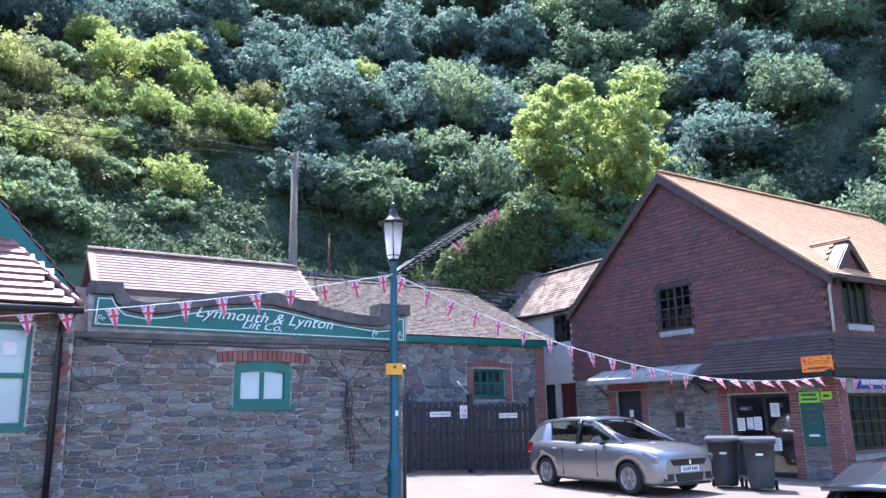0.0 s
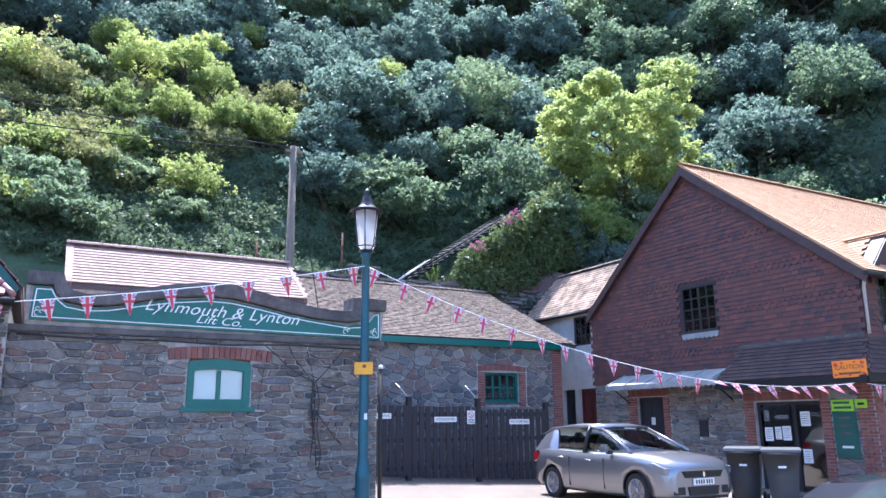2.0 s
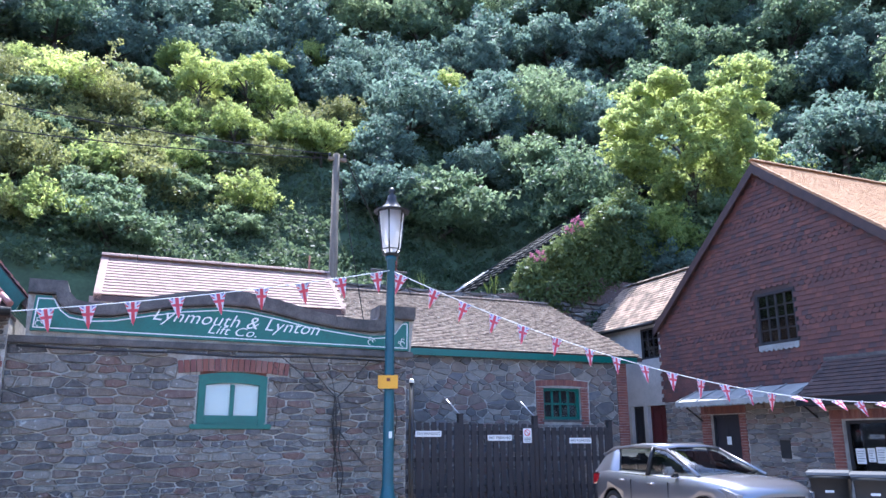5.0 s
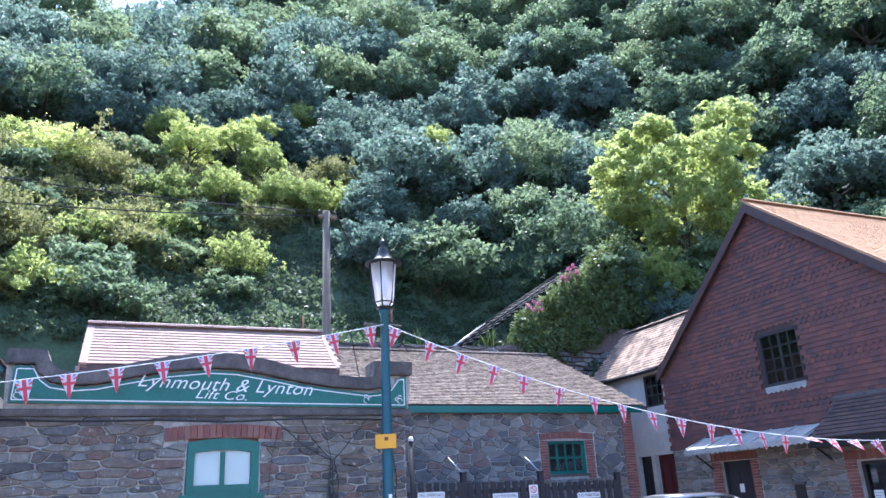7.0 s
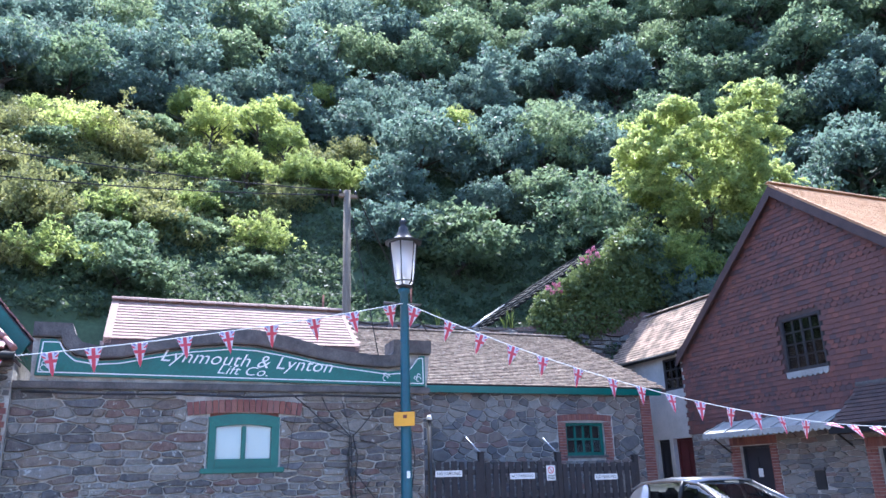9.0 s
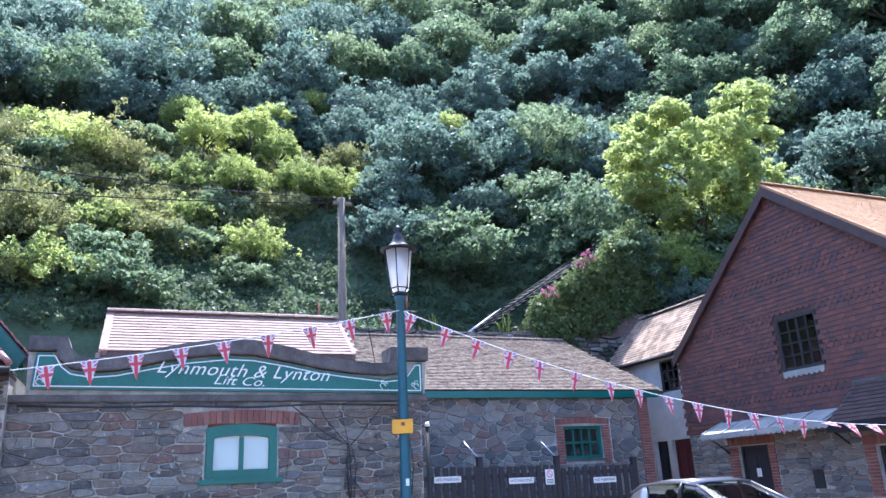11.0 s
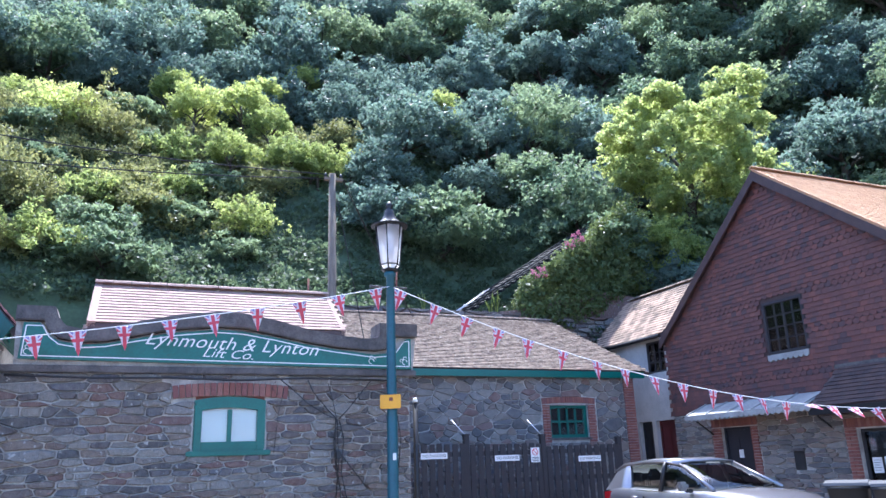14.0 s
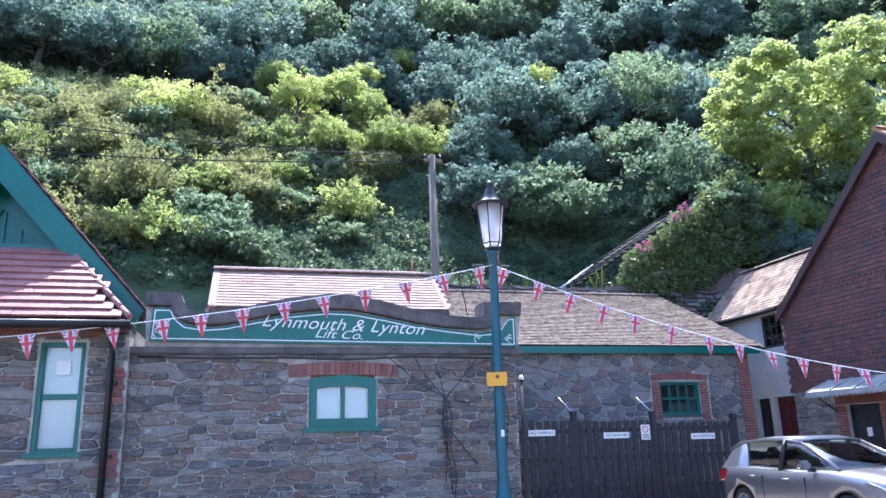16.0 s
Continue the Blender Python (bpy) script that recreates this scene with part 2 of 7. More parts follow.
def box(bm, x0, x1, y0, y1, z0, z1, bevel=0.0, m=None):
    r = bmesh.ops.create_cube(bm, size=1)
    vs = r["verts"]
    for v in vs:
        v.co = Vector((x0 + (v.co.x + 0.5) * (x1 - x0), y0 + (v.co.y + 0.5) * (y1 - y0), z0 + (v.co.z + 0.5) * (z1 - z0)))
        if m is not None:
            v.co = m @ v.co
    if bevel:
        es = list({e for v in vs for e in v.link_edges})
        bmesh.ops.bevel(bm, geom=es, offset=bevel, segments=2, affect="EDGES", clamp_overlap=True)
    return bm


def bx(*a, **k):
    return box(bmesh.new(), *a, **k)


def prism(bm, pts, lo, hi, axis="y", bevel=0.0):
    """A closed outline of (a, b) pushed along an axis: 'y' takes (x, z), 'x' takes (y, z), 'z' takes (x, y)."""
    put = {"y": lambda a, b, c: (a, c, b), "x": lambda a, b, c: (c, a, b), "z": lambda a, b, c: (a, b, c)}[axis]
    A = [bm.verts.new(put(a, b, lo)) for a, b in pts]
    B = [bm.verts.new(put(a, b, hi)) for a, b in pts]
    f1, f2 = bm.faces.new(A), bm.faces.new(B[::-1])
    n = len(pts)
    fs = [f1, f2] + [bm.faces.new((A[i], B[i], B[(i + 1) % n], A[(i + 1) % n])) for i in range(n)]
    bmesh.ops.recalc_face_normals(bm, faces=fs)
    if bevel:
        bmesh.ops.bevel(bm, geom=list({e for f in (f1, f2) for e in f.edges}), offset=bevel, segments=2, affect="EDGES", clamp_overlap=True)
    return bm


def tube(bm, pts, rad, sides=8):
    """A round rod along points; rad is one radius or one for each point."""
    pts = [Vector(p) for p in pts]
    rads = rad if isinstance(rad, (list, tuple)) else [rad] * len(pts)
    rings = []
    for i, p in enumerate(pts):
        d = (pts[min(i + 1, len(pts) - 1)] - pts[max(i - 1, 0)]).normalized()
        a = d.orthogonal().normalized() if abs(d.z) > 0.99 else d.cross(Vector((0, 0, 1))).normalized()
        b = d.cross(a)
        rings.append([bm.verts.new(p + (a * math.cos(2 * math.pi * k / sides) + b * math.sin(2 * math.pi * k / sides)) * rads[i]) for k in range(sides)])
    for r, q in zip(rings, rings[1:]):
        for k in range(sides):
            bm.faces.new((r[k], r[(k + 1) % sides], q[(k + 1) % sides], q[k])).smooth = True
    bm.faces.new(rings[0][::-1])
    bm.faces.new(rings[-1])
    return bm


def turned(bm, profile, sides=16, centre=(0, 0)):
    """A body of revolution round z from (radius, height) pairs."""
    rings = [[bm.verts.new((centre[0] + r * math.cos(2 * math.pi * k / sides), centre[1] + r * math.sin(2 * math.pi * k / sides), z)) for k in range(sides)] for r, z in profile]
    for r, q in zip(rings, rings[1:]):
        for k in range(sides):
            bm.faces.new((r[k], r[(k + 1) % sides], q[(k + 1) % sides], q[k])).smooth = True
    bm.faces.new(rings[0][::-1])
    bm.faces.new(rings[-1])
    return bm


def joined(name, base, mats, material):
    """Many copies of one small mesh as one mesh: base is (vertices, faces), mats are 4 x 4 arrays."""
    v, f = np.array(base[0], float), base[1]
    n = len(v)
    T = np.array([np.array(m) for m in mats])
    V = np.einsum("kij,nj->kni", T[:, :3, :3], v) + T[:, None, :3, 3]
    loops = np.concatenate([np.array(q) for q in f])
    sizes = np.array([len(q) for q in f])
    k = len(T)
    me = bpy.data.meshes.new(name)
    me.vertices.add(k * n)
    me.vertices.foreach_set("co", V.reshape(-1))
    L = (loops[None, :] + (np.arange(k) * n)[:, None]).reshape(-1)
    me.loops.add(len(L))
    me.loops.foreach_set("vertex_index", L)
    S = np.tile(sizes, k)
    me.polygons.add(len(S))
    me.polygons.foreach_set("loop_start", np.concatenate([[0], np.cumsum(S)[:-1]]))
    me.update(calc_edges=True)
    me.validate()
    me.shade_flat()
    me.materials.append(material)
    return me


def base_mesh(name, base, material):
    me = bpy.data.meshes.new(name)
    me.from_pydata([tuple(v) for v in base[0]], [], [tuple(f) for f in base[1]])
    me.materials.append(material)
    return me


def pieces(name, variants, placed, material, parent, near, limit=300):
    """Lay pieces: those for which near(x, y, z) holds, up to limit, as objects; the rest joined. placed: (variant, matrix)."""
    meshes = [base_mesh(name, b, material) for b in variants]
    singles, rest = [], {}
    for i, m in placed:
        if len(singles) < limit and near(*m.translation):
            singles.append((i, m))
        else:
            rest.setdefault(i, []).append(m)
    for i, m in singles:
        ob = new(name, meshes[i])
        ob.parent = parent
        ob.matrix_basis = m
    for i, ms in rest.items():
        tagged(part(name + "_field", joined(name, variants[i], ms, material), None, parent), kind="stuff")


def stone_cells(x0, x1, z0, z1, holes, rng, big, flatness):
    """Outlines of random rubble: a weighted cell round each seed, a few of them boulders; wider than high."""
    sites = []
    z = z0
    while z < z1:
        h = rng.uniform(0.045, 0.10) * big * (1.6 if rng.random() < 0.18 else 1.0)
        x = x0 - rng.uniform(0, 0.2)
        while x < x1:
            w = h * rng.uniform(1.2, 5.0)
            r = rng.random()
            if r < 0.16 and h > 0.1 * big:
                for q in (0.27, 0.73):
                    sites.append((x + w * rng.uniform(0.4, 0.6), (z + h * q) * flatness, 0.0))
            else:
                wt = (0.16 * big * rng.uniform(0.6, 1.4)) ** 2 if r > 0.965 else rng.uniform(-0.0015, 0.002) * big
                sites.append((x + w * rng.uniform(0.35, 0.65), (z + h * rng.uniform(0.3, 0.7)) * flatness, wt))
            x += w
        z += h
    sites = [q for q in sites if not any(a - 0.02 < q[0] < b + 0.02 and c - 0.02 < q[1] / flatness < e + 0.02 for a, b, c, e in holes)]
    A = np.array(sites)
    cells = []
    for px, pz, pw in sites:
        d2 = (A[:, 0] - px) ** 2 + (A[:, 1] - pz) ** 2
        poly = [(px - 0.7, pz - 0.7), (px + 0.7, pz - 0.7), (px + 0.7, pz + 0.7), (px - 0.7, pz + 0.7)]
        edge = [(1, 0, x1), (-1, 0, -x0), (0, 1, z1 * flatness), (0, -1, -z0 * flatness)]
        for k in np.argsort(d2)[1:28]:
            qx, qz, qw = A[k]
            edge.append((qx - px, qz - pz, (qx * qx + qz * qz - px * px - pz * pz + pw - qw) / 2))
        for h0, h1, q0, q1 in holes:
            gaps = [(h0 - px, (1, 0, h0)), (px - h1, (-1, 0, -h1)), (q0 * flatness - pz, (0, 1, q0 * flatness)), (pz - q1 * flatness, (0, -1, -q1 * flatness))]
            far = max(gaps, key=lambda g: g[0])
            if far[0] <= 0.01:
                poly = []
            elif far[0] < 0.7:
                edge.append(far[1])
        for a, b, c in edge:
            out = []
            for u, v in zip(poly, poly[1:] + poly[:1]):
                du, dv = a * u[0] + b * u[1] - c, a * v[0] + b * v[1] - c
                if du <= 0:
                    out.append(u)
                if (du <= 0) != (dv <= 0):
                    t = du / (du - dv)
                    out.append((u[0] + (v[0] - u[0]) * t, u[1] + (v[1] - u[1]) * t))
            poly = out
            if len(poly) < 3:
                break
        if len(poly) > 2:
            cells.append([(u, v / flatness) for u, v in poly])
    return cells


def stone_solid(cell, rng, depth, joint):
    """One stone from its outline: worn corners, a rough split face towards -y, round its own centre."""
    cx, cz = sum(p[0] for p in cell) / len(cell), sum(p[1] for p in cell) / len(cell)
    w, h = max(p[0] for p in cell) - min(p[0] for p in cell), max(p[1] for p in cell) - min(p[1] for p in cell)
    if w < 0.055 or h < 0.032:
        return None
    fx, fz = (w - joint * rng.uniform(0.8, 1.7)) / w, (h - joint * rng.uniform(0.7, 1.5)) / h
    P = [((x - cx) * fx, (z - cz) * fz) for x, z in cell]
    ring = []
    for a, b in zip(P, P[1:] + P[:1]):
        if math.hypot(b[0] - a[0], b[1] - a[1]) < 0.02:
            ring.append(((a[0] + b[0]) / 2, (a[1] + b[1]) / 2))
            continue
        a, b = (a[0] + rng.uniform(-0.006, 0.006), a[1] + rng.uniform(-0.005, 0.005)), (b[0] + rng.uniform(-0.006, 0.006), b[1] + rng.uniform(-0.005, 0.005))
        for t in (rng.uniform(0.04, 0.16), rng.uniform(0.84, 0.96)):
            ring.append((a[0] + (b[0] - a[0]) * t, a[1] + (b[1] - a[1]) * t))
    k = len(ring)
    tx, tz = rng.uniform(-0.06, 0.06), rng.uniform(-0.12, 0.12)
    vs = []
    for dep, sc in ((0.03, 1.0), (-0.35 * depth, 1.0), (-depth, 0.84)):
        for x, z in ring:
            vs.append((x * sc, dep if dep > 0 else dep + tx * x + tz * z + rng.uniform(-0.15, 0.15) * depth, z * sc))
    fs = [(r * k + i, (r + 1) * k + i, (r + 1) * k + (i + 1) % k, r * k + (i + 1) % k) for r in range(2) for i in range(k)]
    fs.append(tuple(range(2 * k, 3 * k)))
    return (cx, cz), vs, [f[::-1] for f in fs]


def rubble(parent, x0, x1, z0, z1, holes, material, near, limit=300, big=1.0, face=0.0, turn=0.0, seed=1, depth=0.03, flatness=2.9, joint=0.013):
    """Random rubble stones on a face in the plane y = face (turn 0), or in the plane x = face looking to -x (turn -90)."""
    rng = random.Random(seed)
    V, F, singles = [], [], 0
    for cell in stone_cells(x0, x1, z0, z1, holes, rng, big, flatness):
        st = stone_solid(cell, rng, depth * rng.uniform(0.5, 1.25), joint)
        if not st:
            continue
        (a, b), vs, fs = st
        loc = (a, face - 0.002, b) if turn == 0 else (face - 0.002, a, b)
        if turn:
            vs = [(y, x, z) for x, y, z in vs]
            fs = [f[::-1] for f in fs]
        if singles < limit and near(*loc):
            singles += 1
            ob = new("stone", base_mesh("stone", (vs, fs), material))
            ob.parent = parent
            ob.matrix_basis = Matrix.Translation(loc)
        else:
            F += [tuple(i + len(V) for i in f) for f in fs]
            V += [(x + loc[0], y + loc[1], z + loc[2]) for x, y, z in vs]
    if V:
        tagged(part("stone_field", base_mesh("stone_field", (V, F), material), None, parent), kind="stuff")


def tile_shape(point=False):
    """A plain tile: x across 0..1, y up the slope 0..1, z thickness 0..1, tail lifted; or one with a pointed tail."""
    tail = [(-0.5, 0.0), (0.5, 0.0)] if not point else [(-0.5, 0.42), (0.25, 0.0), (0.5, 0.16)]
    out = [*tail, (0.5, 1.0), (-0.5, 1.0)]
    n = len(out)
    lift = lambda y: 1.0 - y
    vs = [(x, y, lift(y) * 1.0) for x, y in out] + [(x, y, lift(y) * 1.0 + 1.0) for x, y in out]
    fs = [tuple(range(n))[::-1], tuple(range(n, 2 * n))] + [(i, (i + 1) % n, n + (i + 1) % n, n + i) for i in range(n)]
    return vs, fs


TILES = [tile_shape(), tile_shape(True)]


def tiling(parent, plane, width, height, inside, material, tw=0.165, gauge=0.10, thick=0.013, near=None, limit=300, bands=None, seed=3, name="tile"):
    """Tiles in courses on a plane (x along the courses, y up, z out). inside(x, y) says where."""
    rng = random.Random(seed)
    out = []
    for r in range(int(height / gauge) + 1):
        y = r * gauge
        off = (r % 2) * tw / 2
        pointed = bool(bands and bands(r))
        for c in range(int(width / tw) + 2):
            x = c * tw + off
            if not inside(x, y + gauge / 2):
                continue
            m = plane @ Matrix.Translation((x, y + rng.uniform(-0.003, 0.003), rng.uniform(0, 0.002))) @ pose(0, 0, 0, rng.uniform(-0.6, 0.6), rng.uniform(-0.3, 0.3), rng.uniform(-0.4, 0.4)) @ Matrix.Diagonal((tw - 0.003, gauge * 1.12, thick, 1))
            out.append((1 if pointed else 0, m))
    pieces(name, TILES, out, material, parent, near or (lambda x, y, z: False), limit)

# ---------------------------------------------------------------- ground
def lift(s, d):
    """The yard climbs a little towards the gate and the old buildings."""
    a = max(0.0, min(1.0, (d - 2.5) / 4.0))
    b = max(0.0, min(1.0, (12.0 - s) / 4.5))
    return 0.26 * a * b


def sheet(name, fn, xs, ys, material, label, category, smooth=True):
    bm = bmesh.new()
    g = [[bm.verts.new(fn(x, y)) for x in xs] for y in ys]
    for j in range(len(ys) - 1):
        for i in range(len(xs) - 1):
            bm.faces.new((g[j][i], g[j][i + 1], g[j + 1][i + 1], g[j + 1][i])).smooth = smooth
    return solid(name, bm, material, label, category, kind="structure")


gx = [-400, -150, -60, -30] + [i * 0.8 for i in range(-25, 42)] + [45, 70, 150, 400]
gy = [-400, -150, -60, -30] + [i * 0.7 for i in range(-30, 24)] + [20, 40]
sheet("ground", lambda s, d: (s, d, lift(s, d)), gx, gy, M_ASPHALT, "pale sunlit concrete yard and road", "ground")


# ---------------------------------------------------------------- hillside
def hill(s, d):
    """Height of the steep wooded slope behind the buildings; it bends round towards the street past the house."""
    edge = 13.2 - 1.8 * max(0.0, min(1.0, (s - 15) / 4))
    t = d - edge
    bend = 1.02 * max(0.0, s - 27)
    if t <= 0:
        return max(5.9 + 6 * t, bend if s > 27 else -0.4)
    z = 5.9 + 0.9 * min(t, 34 + max(0.0, s + 2) * 1.6) + bend
    z -= 1.6 * math.exp(-((t - 5) / 4.5) ** 2) * (1 if s > 2 else max(0.0, 1 - (2 - s) / 5))
    z += 1.3 * math.exp(-((s + 4.0) / 8.0) ** 2) * math.exp(-((t - 7) / 7) ** 2)
    z += 0.14 * max(0.0, t - 12) * max(0.0, min(1.6, (s - 2) / 18))
    z -= 0.10 * max(0.0, t - 20) * max(0.0, min(1.5, (4 - s) / 20))
    z += 1.6 * noise.noise(Vector((s * 0.12, d * 0.12, 3.1))) * min(1, t / 5)
    return max(z, -0.4)


hx = [-90, -70, -55, -45] + [i * 1.5 for i in range(-26, 47)] + [80, 100, 120]
hy = [-40, -25, -10, -4, 0, 4, 7, 9, 10.5, 11.4, 12.1, 12.6, 13.0] + [13.2 + 0.8 * i * (1 + i * 0.02) for i in range(0, 52)]
sheet("hillside", lambda s, d: (s, d, hill(s, d) - (0.3 if d < 11 and s < 27 else 0)), hx, hy, M_EARTH, "steep mossy hillside under the woodland", "hillside")


# ---------------------------------------------------------------- front building with the sign
front = thing("stone_building", "low grey rubble-stone building with a shaped parapet", "building", kind="structure")
W0, W1, W2, W3 = 1.76, 2.55, 1.79, 2.36
bm = bmesh.new()
box(bm, -0.30, W0, 0, 0.45, -0.3, 2.74)
box(bm, W1, 4.39, 0, 0.45, -0.3, 2.74)
box(bm, W0, W1, 0, 0.45, -0.3, W2)
box(bm, W0, W1, 0, 0.45, W3 + 0.05, 2.74)
part("wall", bm, M_MORTAR, front)
part("lintel_backing", bx(W0, W1, 0.03, 0.055, W3 - 0.02, W3 + 0.05), M_BRICK, front)
part("side_wall", bx(3.94, 4.39, 0.45, 6.0, -0.3, 2.8), M_MORTAR, front)
part("side_wall", bx(-0.30, 0.15, 0.45, 6.0, -0.3, 2.8), M_MORTAR, front)
part("back_wall", bx(0.15, 3.94, 5.55, 6.0, -0.3, 4.2), M_MORTAR, front)


def slab_roof(parent, x0, x1, d0, z0, d1, z1, thick, material, name="roof_deck", left_in=0.0, right_in=0.0):
    bm = bmesh.new()
    a = [(x0, d0, z0), (x1, d0, z0), (x1 - right_in, d1, z1), (x0 + left_in, d1, z1)]
    lo = [bm.verts.new((p[0], p[1], p[2] - thick)) for p in a]
    hi = [bm.verts.new(p) for p in a]
    bm.faces.new(lo[::-1])
    bm.faces.new(hi)
    for i in range(4):
        bm.faces.new((lo[i], lo[(i + 1) % 4], hi[(i + 1) % 4], hi[i]))
    return part(name, bm, material, parent)


def slope_plane(x0, d0, z0, d1, z1):
    """A plane with its origin at (x0, d0, z0), x along the eaves, y up the slope to (d1, z1), and the length of the slope."""
    up = Vector((0, d1 - d0, z1 - z0))
    n = up.length
    up.normalize()
    X = Vector((1, 0, 0))
    Z = X.cross(up)
    m = Matrix(((X.x, up.x, Z.x, x0), (X.y, up.y, Z.y, d0), (X.z, up.z, Z.z, z0), (0, 0, 0, 1)))
    return m, n


# its roof, seen over the parapet
RA0, RA1 = 0.32, 4.55
slab_roof(front, RA0, RA1, 3.85, 3.928, 5.2, 4.86, 0.10, M_BROWN)
slab_roof(front, RA0, RA1, 8.0, 3.0, 5.2, 4.86, 0.10, M_BROWN)
pl, n = slope_plane(RA0 + 0.10, 3.85, 3.928, 5.2, 4.86)
tiling(front, pl, RA1 - RA0 - 0.1, n, lambda x, y: x < RA1 - RA0 - 0.12 and y < n - 0.02, M_TILE_A, 0.20, 0.125, 0.016, near=lambda x, y, z: y > 3.6)
part("flat_roof", bx(0.15, 4.38, 0.45, 4.0, 2.86, 2.96), M_RENDER, front, "pale flat roof behind the parapet")
part("upper_wall", bx(0.42, 4.42, 4.0, 4.25, 2.96, 3.92), M_MORTAR, front)

# ---------------------------------------------------------------- barn behind the gate
barn = thing("stone_barn", "grey rubble-stone barn with a lichened tile roof", "building", kind="structure")
B0, B1, B2, B3 = 11.08, 12.23, 2.10, 2.92
bm = bmesh.new()
box(bm, 4.6, B0, 7.9, 8.35, -0.3, 3.72)
box(bm, B1, 13.75, 7.9, 8.35, -0.3, 3.72)
box(bm, B0, B1, 7.9, 8.35, -0.3, B2)
box(bm, B0, B1, 7.9, 8.35, B3, 3.72)
part("wall", bm, M_MORTAR, barn)
prism(bm := bmesh.new(), [(8.35, -0.3), (12.6, -0.3), (12.6, 5.3), (12.0, 5.75), (8.35, 3.72)], 13.35, 13.75, "x")
part("gable_wall", bm, M_MORTAR, barn)
part("back_wall", bx(4.6, 13.35, 12.2, 12.6, -0.3, 5.4), M_MORTAR, barn)
BR = 13.95
slab_roof(barn, 4.4, BR + 0.25, 7.72, 3.80, 12.0, 5.97, 0.12, M_BROWN, right_in=0.45)
slab_roof(barn, 4.4, BR - 0.1, 14.0, 4.9, 12.0, 5.97, 0.12, M_BROWN)
pl, n = slope_plane(4.5, 7.72, 3.80, 12.0, 5.97)
tiling(barn, pl, BR - 4.2, n, lambda x, y: x < BR + 0.2 - 4.5 - 0.45 * y / n and y < n - 0.02, M_TILE_B, 0.19, 0.12, 0.022, near=lambda x, y, z: y < 9.5 and x > 8, seed=5)
part("fascia", bx(4.6, 14.02, 7.70, 7.76, 3.62, 3.79, 0.01), M_GREEN, barn, "green painted eaves board")

# ---------------------------------------------------------------- tile-hung house
house = thing("tile_hung_house", "two-storey house with red hung tiles above rubble stone", "house", kind="structure")
HS, HN0, HN1, HAP = 15.2, -0.60, 8.10, 3.87      # gable plane, near corner, far corner, apex
ZE, ZA = 4.70, 8.25
# gable wall with its openings: window, door, shop door
GW = (3.18, 4.38, 3.80, 5.06)
DR = (5.31, 6.32, 0.0, 2.20)
SH = (0.62, 2.36, 0.0, 1.97)
bm = bmesh.new()
box(bm, HS, HS + 0.35, HN0, SH[0], -0.3, 2.6)
box(bm, HS, HS + 0.35, SH[0], SH[1], SH[3], 2.6)
box(bm, HS, HS + 0.35, SH[1], DR[0], -0.3, 2.6)
box(bm, HS, HS + 0.35, DR[0], DR[1], DR[3], 2.6)
box(bm, HS, HS + 0.35, DR[1], HN1, -0.3, 2.6)
part("stone_wall", bm, M_MORTAR, house)
bm = bmesh.new()
for pts in ([(HN0, 2.6), (GW[0], 2.6), (GW[0], ZE + (GW[0] - HN0) * (ZA - ZE) / (HAP - HN0)), (HN0, ZE)],
            [(GW[1], 2.6), (HN1, 2.6), (HN1, ZE), (GW[1], ZA - (GW[1] - HAP) * (ZA - ZE) / (HN1 - HAP))],
            [(GW[0], 2.6), (GW[1], 2.6), (GW[1], GW[2]), (GW[0], GW[2])],
            [(GW[0], GW[3]), (GW[1], GW[3]), (GW[1], ZA - (GW[1] - HAP) * (ZA - ZE) / (HN1 - HAP)), (HAP, ZA), (GW[0], ZE + (GW[0] - HN0) * (ZA - ZE) / (HAP - HN0))]):
    prism(bm, pts, HS, HS + 0.35, "x")
part("upper_wall", bm, M_BROWN, house)
# shop front wall, facing the street
SW = (15.45, 17.6, 0.65, 1.93)
DW = (15.84, 16.94, 3.49, 4.62)
bm = bmesh.new()
for a in ((HS + 0.35, SW[0], -0.3, 2.6), (SW[1], 26, -0.3, 2.6), (SW[0], SW[1], -0.3, SW[2]), (SW[0], SW[1], SW[3], 2.6)):
    box(bm, a[0], a[1], HN0, HN0 + 0.35, a[2], a[3])
part("shop_wall", bm, M_MORTAR, house)
bm = bmesh.new()
for a in ((HS + 0.35, DW[0], 2.6, ZE), (DW[1], 26, 2.6, ZE), (DW[0], DW[1], 2.6, DW[2])):
    box(bm, a[0], a[1], HN0, HN0 + 0.35, a[2], a[3])
part("upper_shop_wall", bm, M_BROWN, house)
part("far_wall", bx(25.65, 26, HN0 + 0.35, HN1, -0.3, ZE), M_MORTAR, house)
part("back_wall", bx(HS + 0.35, 25.65, HN1 - 0.35, HN1, -0.3, ZE), M_MORTAR, house)
part("upper_floor", bx(HS + 0.35, 25.65, HN0 + 0.35, HN1 - 0.35, 2.55, 2.6), M_RENDER, house)
